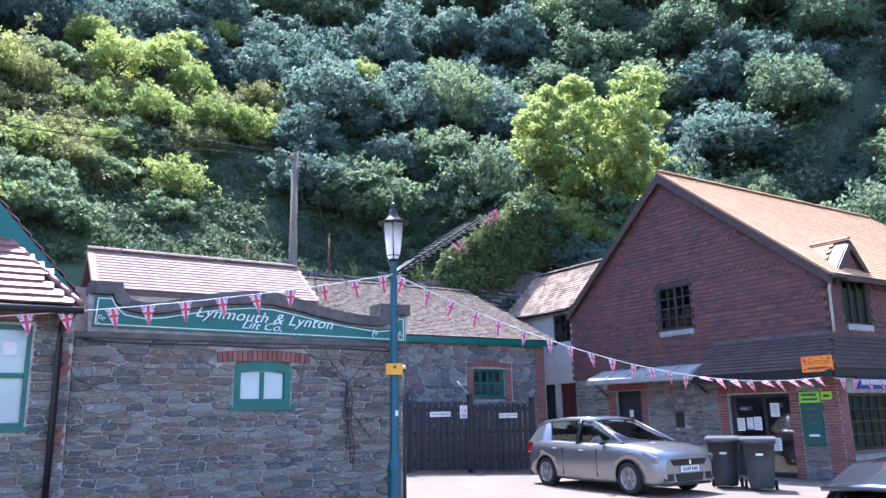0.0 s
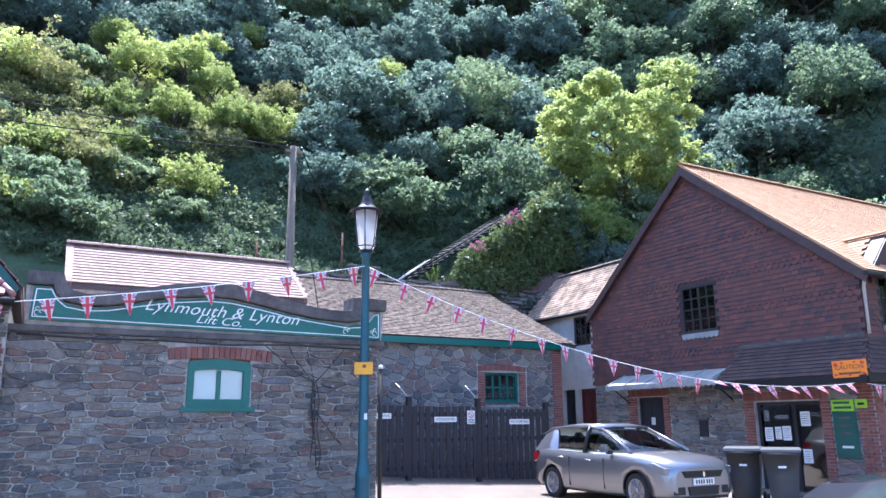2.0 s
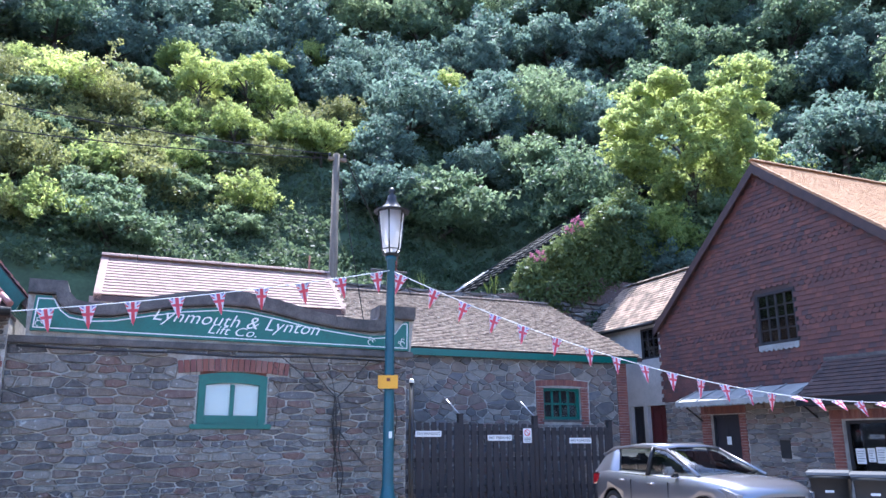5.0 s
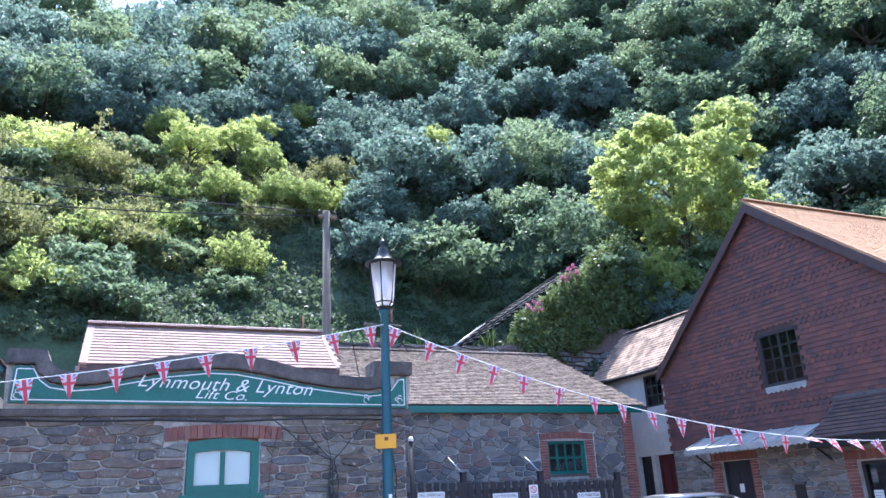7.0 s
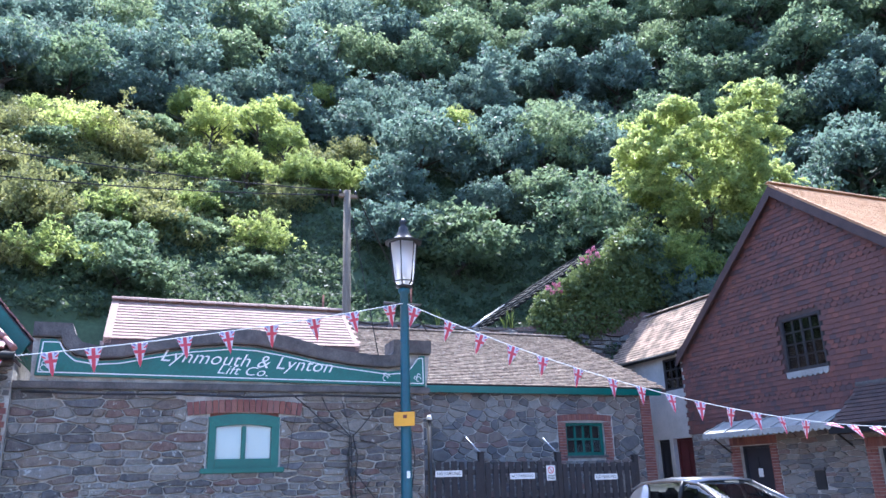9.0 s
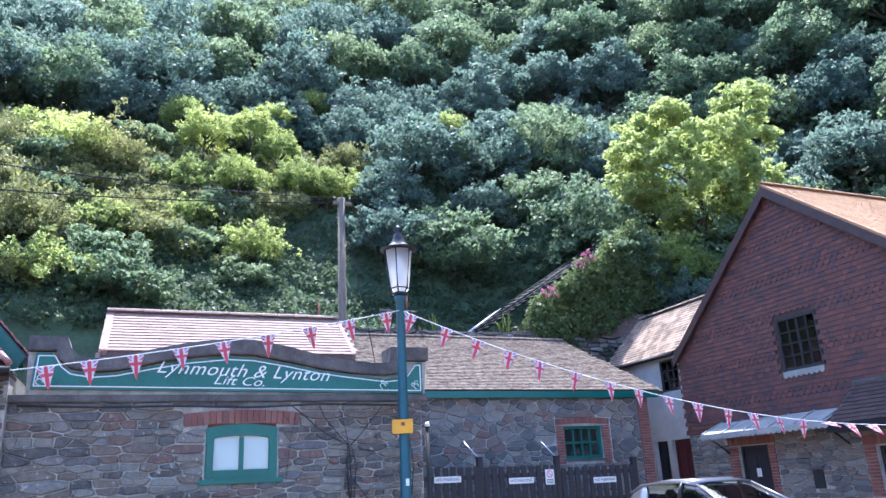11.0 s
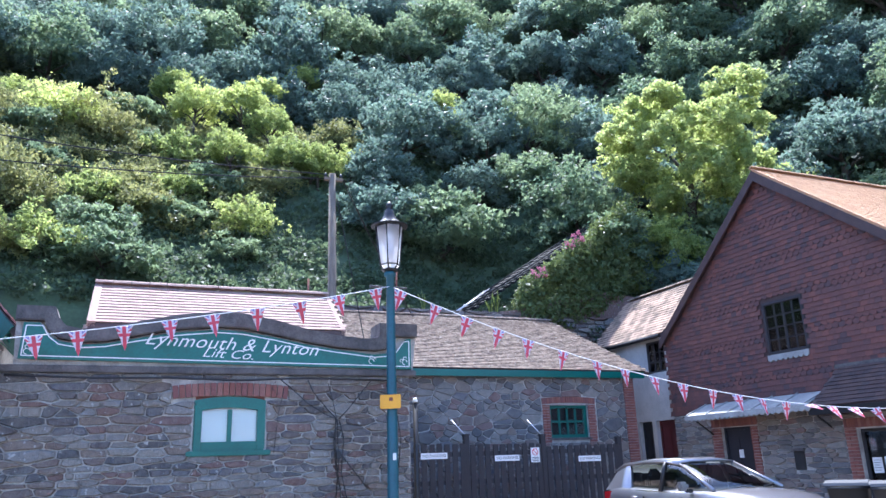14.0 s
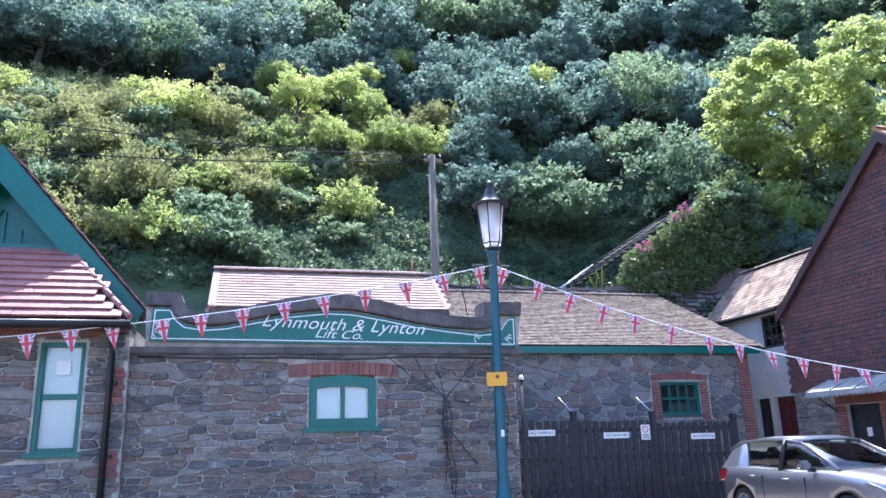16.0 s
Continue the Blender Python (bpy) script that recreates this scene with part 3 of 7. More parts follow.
# roof
OV = 0.17
sl = (ZA - ZE) / (HAP - HN0)
slab_roof(house, HS - OV, 26.3, HN0 - 0.30, ZE - 0.30 * sl + 0.14, HAP, ZA + 0.14, 0.12, M_BROWN)
slab_roof(house, HS - OV, 26.3, HN1 + 0.08, ZE - 0.08 * sl + 0.10, HAP, ZA + 0.14, 0.12, M_BROWN)
pl, n = slope_plane(HS - OV + 0.06, HN0 - 0.30, ZE - 0.30 * sl + 0.14, HAP, ZA + 0.14)
tiling(house, pl, 11.2, n, lambda x, y: x < 11.2 and y < n - 0.03, M_TILE_H, 0.18, 0.115, 0.014, near=lambda x, y, z: x < 17.2 and y < 1.2, seed=6)
for a, b in (((HN0 - 0.3, ZE - 0.3 * sl), (HAP, ZA)), ((HN1 + 0.05, ZE - 0.05 * sl), (HAP, ZA))):
    bm = bmesh.new()
    prism(bm, [(a[0], a[1] - 0.14), (b[0], b[1] - 0.16), (b[0], b[1] + 0.10), (a[0], a[1] + 0.10)], HS - OV - 0.03, HS - OV - 0.002, "x")
    part("bargeboard", bm, M_BROWN, house, "dark brown bargeboard")
# hung tiles of the gable
M_ROWS = Matrix(((0, 0, -1, HS - 0.006), (-1, 0, 0, HN1), (0, 1, 0, 2.62), (0, 0, 0, 1)))


def in_gable(x, y):
    d, z = HN1 - x, 2.62 + y
    if d < HN0 or d > HN1 or (GW[0] - 0.06 < d < GW[1] + 0.06 and GW[2] - 0.12 < z < GW[3] + 0.06):
        return False
    return z < (ZE + (d - HN0) * sl if d < HAP else ZA - (d - HAP) * (ZA - ZE) / (HN1 - HAP)) - 0.06


tiling(house, M_ROWS, HN1 - HN0 + 0.1, ZA - 2.6, in_gable, M_TILE_V, 0.175, 0.115, 0.016, near=lambda x, y, z: 1.2 < y < 6.5 and 3.4 < z < 5.2, bands=lambda r: r % 8 in (5, 6), seed=8)
M_ROWS2 = Matrix(((1, 0, 0, HS), (0, 0, -1, HN0 - 0.006), (0, 1, 0, 2.9), (0, 0, 0, 1)))
tiling(house, M_ROWS2, 9, ZE - 2.95, lambda x, y: x > 0.02 and not (DW[0] - 0.08 < x + HS < DW[1] + 0.08 and 2.9 + y > DW[2] - 0.1), M_TILE_V, 0.175, 0.115, 0.016, bands=lambda r: r % 8 in (5, 6), seed=9)

# ---------------------------------------------------------------- rendered link building
link = thing("rendered_cottage", "off-white rendered cottage with moss and painted tree shade on its tile roof", "house", kind="structure")
LW = (8.30, 9.15, 3.92, 4.84)
bm = bmesh.new()
box(bm, 15.3, 15.6, 8.1, LW[0], 2.55, 4.95)
box(bm, 15.3, 15.6, LW[1], 11.5, 2.55, 4.95)
box(bm, 15.3, 15.6, LW[0], LW[1], 2.55, LW[2])
box(bm, 15.3, 15.6, LW[0], LW[1], LW[3], 4.95)
box(bm, 15.3, 15.6, 9.86, 11.5, -0.3, 2.55)
box(bm, 15.3, 15.6, 9.07, 9.24, -0.3, 2.55)
part("wall", bm, M_RENDER, link)
part("side_wall", bx(15.6, 19, 11.2, 11.5, -0.3, 5.2), M_RENDER, link)
bm = bmesh.new()
prism(bm, [(15.6, 4.9), (17.95, 4.9), (16.78, 6.45)], 11.2, 11.5, "y")
part("gable_wall", bm, M_RENDER, link)
LE, LRX, LRZ, LFAR = (15.08, 4.98), 16.75, 6.70, 11.75      # eaves, ridge, far verge
up = Vector((LRX - LE[0], 0, LRZ - LE[1]))
ln = up.length
up.normalize()
M_LINK = Matrix(((0, up.x, -up.z, LE[0]), (-1, 0, 0, LFAR), (0, up.z, up.x, LE[1]), (0, 0, 0, 1)))
for ex in (LE[0], 2 * LRX - LE[0]):
    bm = bmesh.new()
    c = [(ex, LFAR, LE[1]), (ex, 8.12, LE[1]), (LRX, 5.75, LRZ), (LRX, LFAR, LRZ)]
    hi = [bm.verts.new(p) for p in c]
    lo = [bm.verts.new((p[0], p[1], p[2] - 0.11)) for p in c]
    bm.faces.new(hi)
    bm.faces.new(lo[::-1])
    for i in range(4):
        bm.faces.new((lo[i], lo[(i + 1) % 4], hi[(i + 1) % 4], hi[i]))
    bmesh.ops.recalc_face_normals(bm, faces=bm.faces)
    part("roof_deck", bm, M_BROWN, link)
tiling(link, M_LINK, 6.0, ln, lambda x, y: x < 3.6 + 2.37 * y / ln and y < ln - 0.03, M_TILE_L, 0.2, 0.13, 0.016, near=lambda x, y, z: z < 6.0, seed=11)

# ---------------------------------------------------------------- green-trimmed building at the end of the wall
hall = thing("green_gabled_hall", "rubble-stone hall with green bargeboards and red tiles", "building", kind="structure")
LF = -0.10
VW = (-1.22, -0.75, 1.58, 2.78)
bm = bmesh.new()
box(bm, -3.65, VW[0], LF, LF + 0.45, -0.3, 2.98)
box(bm, VW[1], -0.30, LF, LF + 0.45, -0.3, 2.98)
box(bm, VW[0], VW[1], LF, LF + 0.45, -0.3, VW[2])
box(bm, VW[0], VW[1], LF, LF + 0.45, VW[3], 2.98)
part("wall", bm, M_MORTAR, hall)
part("side_wall", bx(-3.65, -3.2, LF + 0.45, 7, -0.3, 3.0), M_MORTAR, hall)
part("side_wall", bx(-0.75, -0.31, LF + 0.45, 7, -0.3, 3.0), M_MORTAR, hall)

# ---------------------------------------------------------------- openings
# near-black colour stands for the shade of unlit rooms and a recess
M_INSHADE = mat("painted interior shade", (0.035, 0.033, 0.032), (0.02, 0.02, 0.02), 0.9, 3, 30, 0.1)
M_BLIND = mat("white blind", (0.86, 0.86, 0.84), (0.74, 0.75, 0.75), 0.8, 3, 40, 0.1, grain=0.08)


def window(name, label, m, w, h, cols, rows, frame_mat, back_mat, fr=0.055, bar=0.025, deep=0.10, sill=None, rise=0.0, split=None, back=0.16):
    """A window with its frame, bars, single panes and what stands behind; x along the wall, y into it, origin at its lower corner."""
    t = thing(name, label, "window", LOC @ m, kind="structure")
    bm = bmesh.new()
    box(bm, 0, fr, deep - 0.05, deep + 0.03, 0, h, 0.006)
    box(bm, w - fr, w, deep - 0.05, deep + 0.03, 0, h, 0.006)
    box(bm, fr, w - fr, deep - 0.05, deep + 0.03, 0, fr, 0.006)
    if rise:
        n = 10
        pts = [(fr + (w - 2 * fr) * i / n, h - fr + rise * (1 - (2 * i / n - 1) ** 2) * 0.6 - 0.01) for i in range(n + 1)]
        top = [(w * i / n, h + rise * (1 - (2 * i / n - 1) ** 2)) for i in range(n + 1)]
        prism(bm, pts + top[::-1], deep - 0.055, deep + 0.03, "y")
    else:
        box(bm, fr, w - fr, deep - 0.05, deep + 0.03, h - fr, h, 0.006)
    f = part("window_frame", bm, frame_mat, t)
    iw, ih = w - 2 * fr, h - 2 * fr
    for i in range(1, cols):
        b = bar * (1.9 if split and i in split else 1)
        part("glazing_bar", bx(fr + iw * i / cols - b / 2, fr + iw * i / cols + b / 2, deep - 0.03, deep + 0.02, fr, h - fr, 0.004), frame_mat, f)
    for j in range(1, rows):
        part("glazing_bar", bx(fr, w - fr, deep - 0.025, deep + 0.015, fr + ih * j / rows - bar / 2, fr + ih * j / rows + bar / 2, 0.004), frame_mat, f)
    rng = random.Random(int(w * 1000 + h * 77))
    for i in range(cols):
        for j in range(rows):
            g = part("pane", bx(0, iw / cols - 0.004, 0, 0.004, 0, ih / rows - 0.004), M_GLASS, t, m=Matrix.Translation((fr + iw * i / cols + 0.002, deep, fr + ih * j / rows + 0.002)) @ pose(0, 0, 0, rng.uniform(-0.8, 0.8), 0, rng.uniform(-0.8, 0.8)))
            g.visible_shadow = False
    bk = bmesh.new()
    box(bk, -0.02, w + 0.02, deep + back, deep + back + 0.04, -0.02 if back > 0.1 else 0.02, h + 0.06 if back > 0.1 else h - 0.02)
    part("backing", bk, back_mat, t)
    if sill:
        part("window_sill", bx(-0.06, w + 0.06, -0.05, deep, -0.06, -0.001, 0.01), sill, t)
    return t


def brickwork(parent, rects, m, near=lambda x, y, z: True, size=(0.215, 0.065), gap=0.01, proud=0.02, soldier=False, arch=0.0, limit=300, seed=2):
    """Bricks over rectangles (x0, x1, z0, z1) of a face in the plane y = 0 of m."""
    rng = random.Random(seed)
    shape = ([(x, y, z) for x in (-0.5, 0.5) for y in (-0.5, 0.5) for z in (-0.5, 0.5)], [(0, 1, 3, 2), (4, 6, 7, 5), (0, 4, 5, 1), (2, 3, 7, 6), (0, 2, 6, 4), (1, 5, 7, 3)])
    out = []
    for x0, x1, z0, z1 in rects:
        bw, bh = (size[1], z1 - z0) if soldier else size
        r, z = 0, z0
        while z < z1 - 0.01:
            hh = min(bh, z1 - z - 0.002)
            x = x0 - (0 if soldier or r % 2 == 0 else bw * 0.5)
            while x < x1 - 0.005:
                a, b = max(x, x0), min(x + bw, x1)
                if b - a > 0.03:
                    cx = (a + b) / 2
                    up = arch * (1 - ((cx - x0) / (x1 - x0) * 2 - 1) ** 2)
                    tilt = -math.degrees(math.atan(4 * arch * ((cx - x0) / (x1 - x0) * 2 - 1) / (x1 - x0))) if arch else rng.uniform(-0.6, 0.6)
                    out.append((0, m @ Matrix.Translation((cx, -proud / 2 + rng.uniform(-0.003, 0.003), z + hh / 2 + up)) @ pose(0, 0, 0, 0, -tilt, 0) @ Matrix.Diagonal((b - a - gap * 0.5, proud + 0.02, hh - gap * 0.5, 1))))
                x += bw + gap * 0.5
            z += bh + gap * 0.5
            r += 1
    pieces("brick", [shape], out, M_BRICK, parent, near, limit)


SIDE = lambda s, d, z: pose(s, d, z, 0, 0, -90)       # a face that looks along -x; its x runs towards -y
FRONT = lambda s, d, z: pose(s, d, z)

window("window_1", "small green casement window with white blind", FRONT(W0 - 0.02, 0, W2), W1 - W0 + 0.04, W3 - W2, 2, 1, M_GREEN, M_BLIND, 0.10, 0.05, 0.05, M_GREEN, rise=0.045, back=0.02)
# the dark backings of windows 2 to 4, 6 and 7 paint unlit rooms
window("window_2", "green barred window in the barn wall", FRONT(B0, -(-7.9), B2), B1 - B0, B3 - B2, 4, 2, M_GREEN, M_INSHADE, 0.08, 0.05, 0.12, M_COPE, rise=0.05)
window("window_3", "dark leaded casement window in hung tiles", SIDE(HS - 0.03, GW[1], GW[2]), GW[1] - GW[0], GW[3] - GW[2], 4, 4, M_DARKWOOD, M_INSHADE, 0.07, 0.028, 0.06, None, split=(2,))
window("window_4", "dark cottage window under the eaves", SIDE(15.28, LW[1], LW[2]), LW[1] - LW[0], LW[3] - LW[2], 3, 3, M_DARKWOOD, M_INSHADE, 0.06, 0.03, 0.07)
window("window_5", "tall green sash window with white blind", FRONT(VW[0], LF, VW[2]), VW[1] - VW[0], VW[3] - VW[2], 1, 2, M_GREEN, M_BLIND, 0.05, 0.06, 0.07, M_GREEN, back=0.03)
window("window_6", "dark dormer window with several panes", FRONT(DW[0], HN0 - 0.02, DW[2]), DW[1] - DW[0], DW[3] - DW[2], 3, 1, M_DARKWOOD, M_INSHADE, 0.07, 0.05, 0.06)
window("window_7", "dark shop window with small panes", FRONT(SW[0], HN0, SW[2]), SW[1] - SW[0], SW[3] - SW[2], 6, 4, M_DARKWOOD, M_INSHADE, 0.07, 0.03, 0.08, M_BRICK)

# ---------------------------------------------------------------- stone and brick of the old walls
part("wall_coping", bx(-0.34, 4.47, -0.07, 0.30, 2.66, 2.74, 0.012), M_COPE, front, "grey stone string course")
rubble(front, -0.30, 4.39, 0.0, 2.66, [(W0 - 0.02, W1 + 0.02, W2 - 0.05, W3 + 0.02), (1.50, 2.82, W3, 2.60)], M_STONE, lambda x, y, z: True, 420, 1.0, seed=4)
brickwork(front, [(1.50, 2.82, W3 + 0.015, 2.53)], Matrix.Identity(4), soldier=True, arch=0.04)
rubble(hall, -3.65, -0.30, 0.0, 2.98, [(VW[0] - 0.02, VW[1] + 0.02, VW[2] - 0.1, VW[3] + 0.02), (-0.44, -0.30, 1.3, 1.6), (-0.44, -0.30, 2.1, 2.5)], M_STONE, lambda x, y, z: x > -2.2 and z > 0.8, 200, 1.0, face=LF, seed=6)
brickwork(hall, [(-0.44, -0.31, 1.3, 1.6), (-0.44, -0.31, 2.1, 2.5), (-1.7, -0.60, 2.84, 2.95)], FRONT(0, LF, 0), seed=3)
rubble(barn, 4.6, 13.42, 0.0, 3.70, [(10.84, 12.50, 1.98, 3.13)], M_STONE_FAR, lambda x, y, z: x > 8.5 and z > 1.9, 260, 1.5, face=7.9, seed=8, flatness=1.5, joint=0.014)
brickwork(barn, [(10.86, B0, 1.98, 2.93), (B1, 12.46, 1.98, 2.93), (13.42, 13.75, 0.0, 3.7)], FRONT(0, 7.9, 0), seed=5)
brickwork(barn, [(10.86, 12.46, 2.94, 3.10)], FRONT(0, 7.9, 0), soldier=True, arch=0.04, seed=6)
rubble(house, HN0 + 0.35, HN1, 0.0, 2.58, [(SH[0] - 0.25, SH[1] + 0.30, 0.0, 2.2), (DR[0] - 0.25, DR[1] + 0.35, 0.0, 2.5), (3.80, 4.10, 1.15, 1.60), (6.82, 7.26, 1.02, 1.43)], M_STONE_FAR, lambda x, y, z: 0 < y < 5.3, 240, 1.35, face=HS, turn=-90, seed=9)
brickwork(house, [(-HN0 - 0.35, -HN0, 0.0, 2.55)], SIDE(HS, 0, 0), seed=7)
brickwork(house, [(-SH[0] + 0.005, -SH[0] + 0.24, 0.0, 2.0), (-SH[1] - 0.28, -SH[1] - 0.005, 0.0, 2.0), (-DR[0] + 0.005, -DR[0] + 0.24, 0.0, 2.2), (-DR[1] - 0.33, -DR[1] - 0.005, 0.0, 2.2)], SIDE(HS, 0, 0), seed=8)
brickwork(house, [(-SH[1] - 0.28, -SH[0] + 0.24, 2.0, 2.2), (-DR[1] - 0.33, -DR[0] + 0.24, 2.22, 2.42)], SIDE(HS, 0, 0), soldier=True, seed=9)
rubble(house, HS + 0.30, 22, 0.0, 2.58, [(SW[0] - 0.2, SW[1] + 0.2, 0.45, 2.2)], M_STONE_FAR, lambda x, y, z: x < 18, 60, 1.35, face=HN0, seed=10)
brickwork(house, [(HS, HS + 0.28, 0.0, 2.55), (SW[0] - 0.18, SW[0] - 0.01, 0.5, 2.0)], FRONT(0, HN0, 0), seed=10)
# a dark plate on the wall face paints the shade inside the niche
part("niche_shade_plate", bx(HS - 0.02, HS + 0.05, 3.80, 4.10, 1.15, 1.56, 0.01), M_INSHADE, house)
part("niche_cap", bx(HS - 0.07, HS + 0.05, 3.76, 4.14, 1.56, 1.62, 0.01), M_COPE, house)
part("letter_box", bx(HS - 0.14, HS - 0.01, 6.80, 7.28, 1.0, 1.45, 0.02), M_BLACK, house, "black metal letter box on the wall")

# ---------------------------------------------------------------- parapet and name board
CAPS = [(-0.16, 3.38), (0.22, 3.38), (0.26, 3.26), (0.34, 3.17), (0.50, 3.14), (0.75, 3.16), (1.10, 3.25), (1.50, 3.34), (1.95, 3.395), (2.25, 3.39), (2.65, 3.32), (3.05, 3.22), (3.40, 3.16), (3.75, 3.13), (3.93, 3.14), (3.97, 3.19), (3.97, 3.34), (4.48, 3.34)]
LOWS = [(4.48, 3.17), (4.12, 3.17), (4.12, 3.02), (3.93, 2.98), (3.75, 2.985), (3.40, 3.01), (3.05, 3.06), (2.65, 3.14), (2.25, 3.21), (1.95, 3.215), (1.50, 3.17), (1.10, 3.09), (0.75, 3.01), (0.50, 2.995), (0.28, 3.03), (0.16, 3.12), (0.12, 3.22), (-0.16, 3.22)]
parapet = thing("parapet", "dark weathered stone parapet with swept coping", "parapet", kind="structure")
bm = bmesh.new()
prism(bm, CAPS + LOWS, -0.12, 0.32, "y", 0.012)
part("coping", bm, M_COPE, parapet)
body = [(-0.14, 2.741), (4.44, 2.741)] + [(x, z - 0.004) for x, z in LOWS]
bm = bmesh.new()
prism(bm, body, -0.02, 0.28, "y")
part("upstand", bm, M_MORTAR, parapet)
board = thing("name_board", "green painted name board with white script lettering", "sign")
PANEL = [(-0.10, 2.80), (4.40, 2.75), (4.40, 3.15), (4.33, 3.14), (4.24, 3.02), (4.14, 2.955), (3.90, 2.93), (3.40, 2.985), (3.05, 3.03), (2.65, 3.11), (2.25, 3.175), (1.95, 3.185), (1.50, 3.135), (1.10, 3.06), (0.75, 2.985), (0.50, 2.965), (0.28, 3.0), (0.15, 3.08), (0.08, 3.20), (-0.08, 3.20)]
bm = bmesh.new()
prism(bm, PANEL, -0.075, -0.024, "y", 0.004)
part("panel", bm, M_GREEN, board)


def band(bm, pts, w, y0, y1):
    """A thin stripe of width w along points (x, z)."""
    for (a, b), (c, e) in zip(pts, pts[1:]):
        d = Vector((c - a, e - b))
        if d.length < 1e-4:
            continue
        q = Vector((-d.y, d.x)).normalized() * w / 2
        prism(bm, [(a - q.x, b - q.y), (c - q.x, e - q.y), (c + q.x, e + q.y), (a + q.x, b + q.y)], y0, y1, "y")
    return bm


mid = (2.1, 2.95)
inner = [(x + (0.03 if x < 2.1 else -0.03) * (1 if (x < 0.2 or x > 4.2) else 0), z - (0.035 if z > 2.85 else -0.035)) for x, z in PANEL]
part("border", band(bmesh.new(), inner + inner[:1], 0.012, -0.080, -0.0755), M_WHITE, board, "white painted border line")
for cx, cz, hand in ((-0.02, 2.88, 1), (4.31, 2.84, -1), (3.86, 2.845, 1)):
    bm = bmesh.new()
    for ox, oz, r0 in ((0, 0, 0.032), (hand * 0.045, 0.02, 0.018), (0.0, 0.05, 0.02)):
        band(bm, [(cx + ox + r0 * math.cos(k * 0.6), cz + oz + r0 * math.sin(k * 0.6)) for k in range(9)], 0.008, -0.080, -0.0755)
    part("scroll", bm, M_WHITE, board)


def letters(text, size, m, material, parent, name="lettering", shear=0.0, depth=0.003, spacing=1.0, label=""):
    """Words as a mesh; the text stands in the plane y = 0 of m and is read from -y."""
    cu = bpy.data.curves.new("words", "FONT")
    cu.body, cu.size, cu.extrude, cu.shear, cu.align_x, cu.align_y = text, size, depth, shear, "CENTER", "CENTER"
    cu.space_character = spacing
    cu.offset = -0.0008 if shear else 0.0
    cu.resolution_u = 4
    tmp = new("words", cu)
    me = bpy.data.meshes.new_from_object(tmp.evaluated_get(bpy.context.evaluated_depsgraph_get()))
    bpy.data.objects.remove(tmp)
    me.materials.clear()
    me.materials.append(material)
    return part(name, me, None, parent, label, m=m @ pose(0, 0, 0, 90, 0, 0))


letters("Lynmouth & Lynton", 0.205, Matrix.Translation((2.16, -0.079, 3.010)) @ pose(0, 0, 0, 0, 2.6, 0) @ Matrix.Diagonal((1.17, 1, 1.06, 1)), M_WHITE, board, shear=0.38, spacing=1.04, label="white script lettering")
letters("Lift Co.", 0.150, Matrix.Translation((2.09, -0.079, 2.892)) @ pose(0, 0, 0, 0, 2.6, 0) @ Matrix.Diagonal((1.32, 1, 1, 1)), M_WHITE, board, shear=0.38, label="white script lettering")

# ridges and verges
def ridge_tiles(parent, p, q, material, step=0.3, r=0.10):
    p, q = Vector(p), Vector(q)
    n = max(1, int((q - p).length / step))
    d = (q - p) / n
    yaw = math.degrees(math.atan2(d.y, d.x))
    vs, fs = [], []
    k = 6
    for x in (0, 1):
        for rr in (r, r - 0.018):
            for i in range(k + 1):
                a = math.pi * (0.12 + 0.76 * i / k)
                vs.append((x, rr * math.cos(a), rr * math.sin(a)))
    N = k + 1
    for i in range(k):
        fs += [(i, i + 1, 2 * N + i + 1, 2 * N + i), (N + i, 3 * N + i, 3 * N + i + 1, N + i + 1), (i, N + i, N + i + 1, i + 1), (2 * N + i, 2 * N + i + 1, 3 * N + i + 1, 3 * N + i)]
    me = base_mesh("ridge_tile", (vs, fs), material)
    for i in range(n):
        ob = new("ridge_tile", me)
        ob.parent = parent
        ob.matrix_basis = Matrix.Translation(p + d * i + Vector((0, 0, -0.045))) @ pose(0, 0, 0, 0, RNG.uniform(-1, 1), yaw) @ Matrix.Diagonal((d.length - 0.008, 1, 1, 1))


ridge_tiles(front, (RA0 - 0.02, 5.2, 4.91), (RA1 + 0.02, 5.2, 4.91), M_TILE_A)
ridge_tiles(barn, (4.5, 12.0, 6.01), (BR - 0.2, 12.0, 6.01), M_TILE_B, 0.35)
ridge_tiles(house, (HS - OV, HAP, ZA + 0.19), (26.2, HAP, ZA + 0.19), M_TILE_H, 0.4)
ridge_tiles(link, (LRX, 5.8, LRZ + 0.05), (LRX, 11.7, LRZ + 0.05), M_TILE_B, 0.35)

def verge(parent, x0, x1, d0, z0, d1, z1, material, up=0.05):
    """A mortared strip that closes the edge of a roof slope."""
    bm = bmesh.new()
    prism(bm, [(d0, z0 - 0.06), (d1, z1 - 0.06), (d1, z1 + up), (d0, z0 + up)], x0, x1, "x")
    part("verge", bm, material, parent)


verge(front, RA0 - 0.02, RA0 + 0.105, 3.85, 3.928, 5.2, 4.86, M_TILE_A, 0.040)
verge(front, RA1 - 0.06, RA1 + 0.02, 3.85, 3.928, 5.2, 4.86, M_TILE_A, 0.040)
verge(house, HS - OV - 0.001, HS - OV + 0.08, HN0 - 0.30, ZE - 0.30 * sl + 0.14, HAP, ZA + 0.14, M_TILE_H, 0.035)

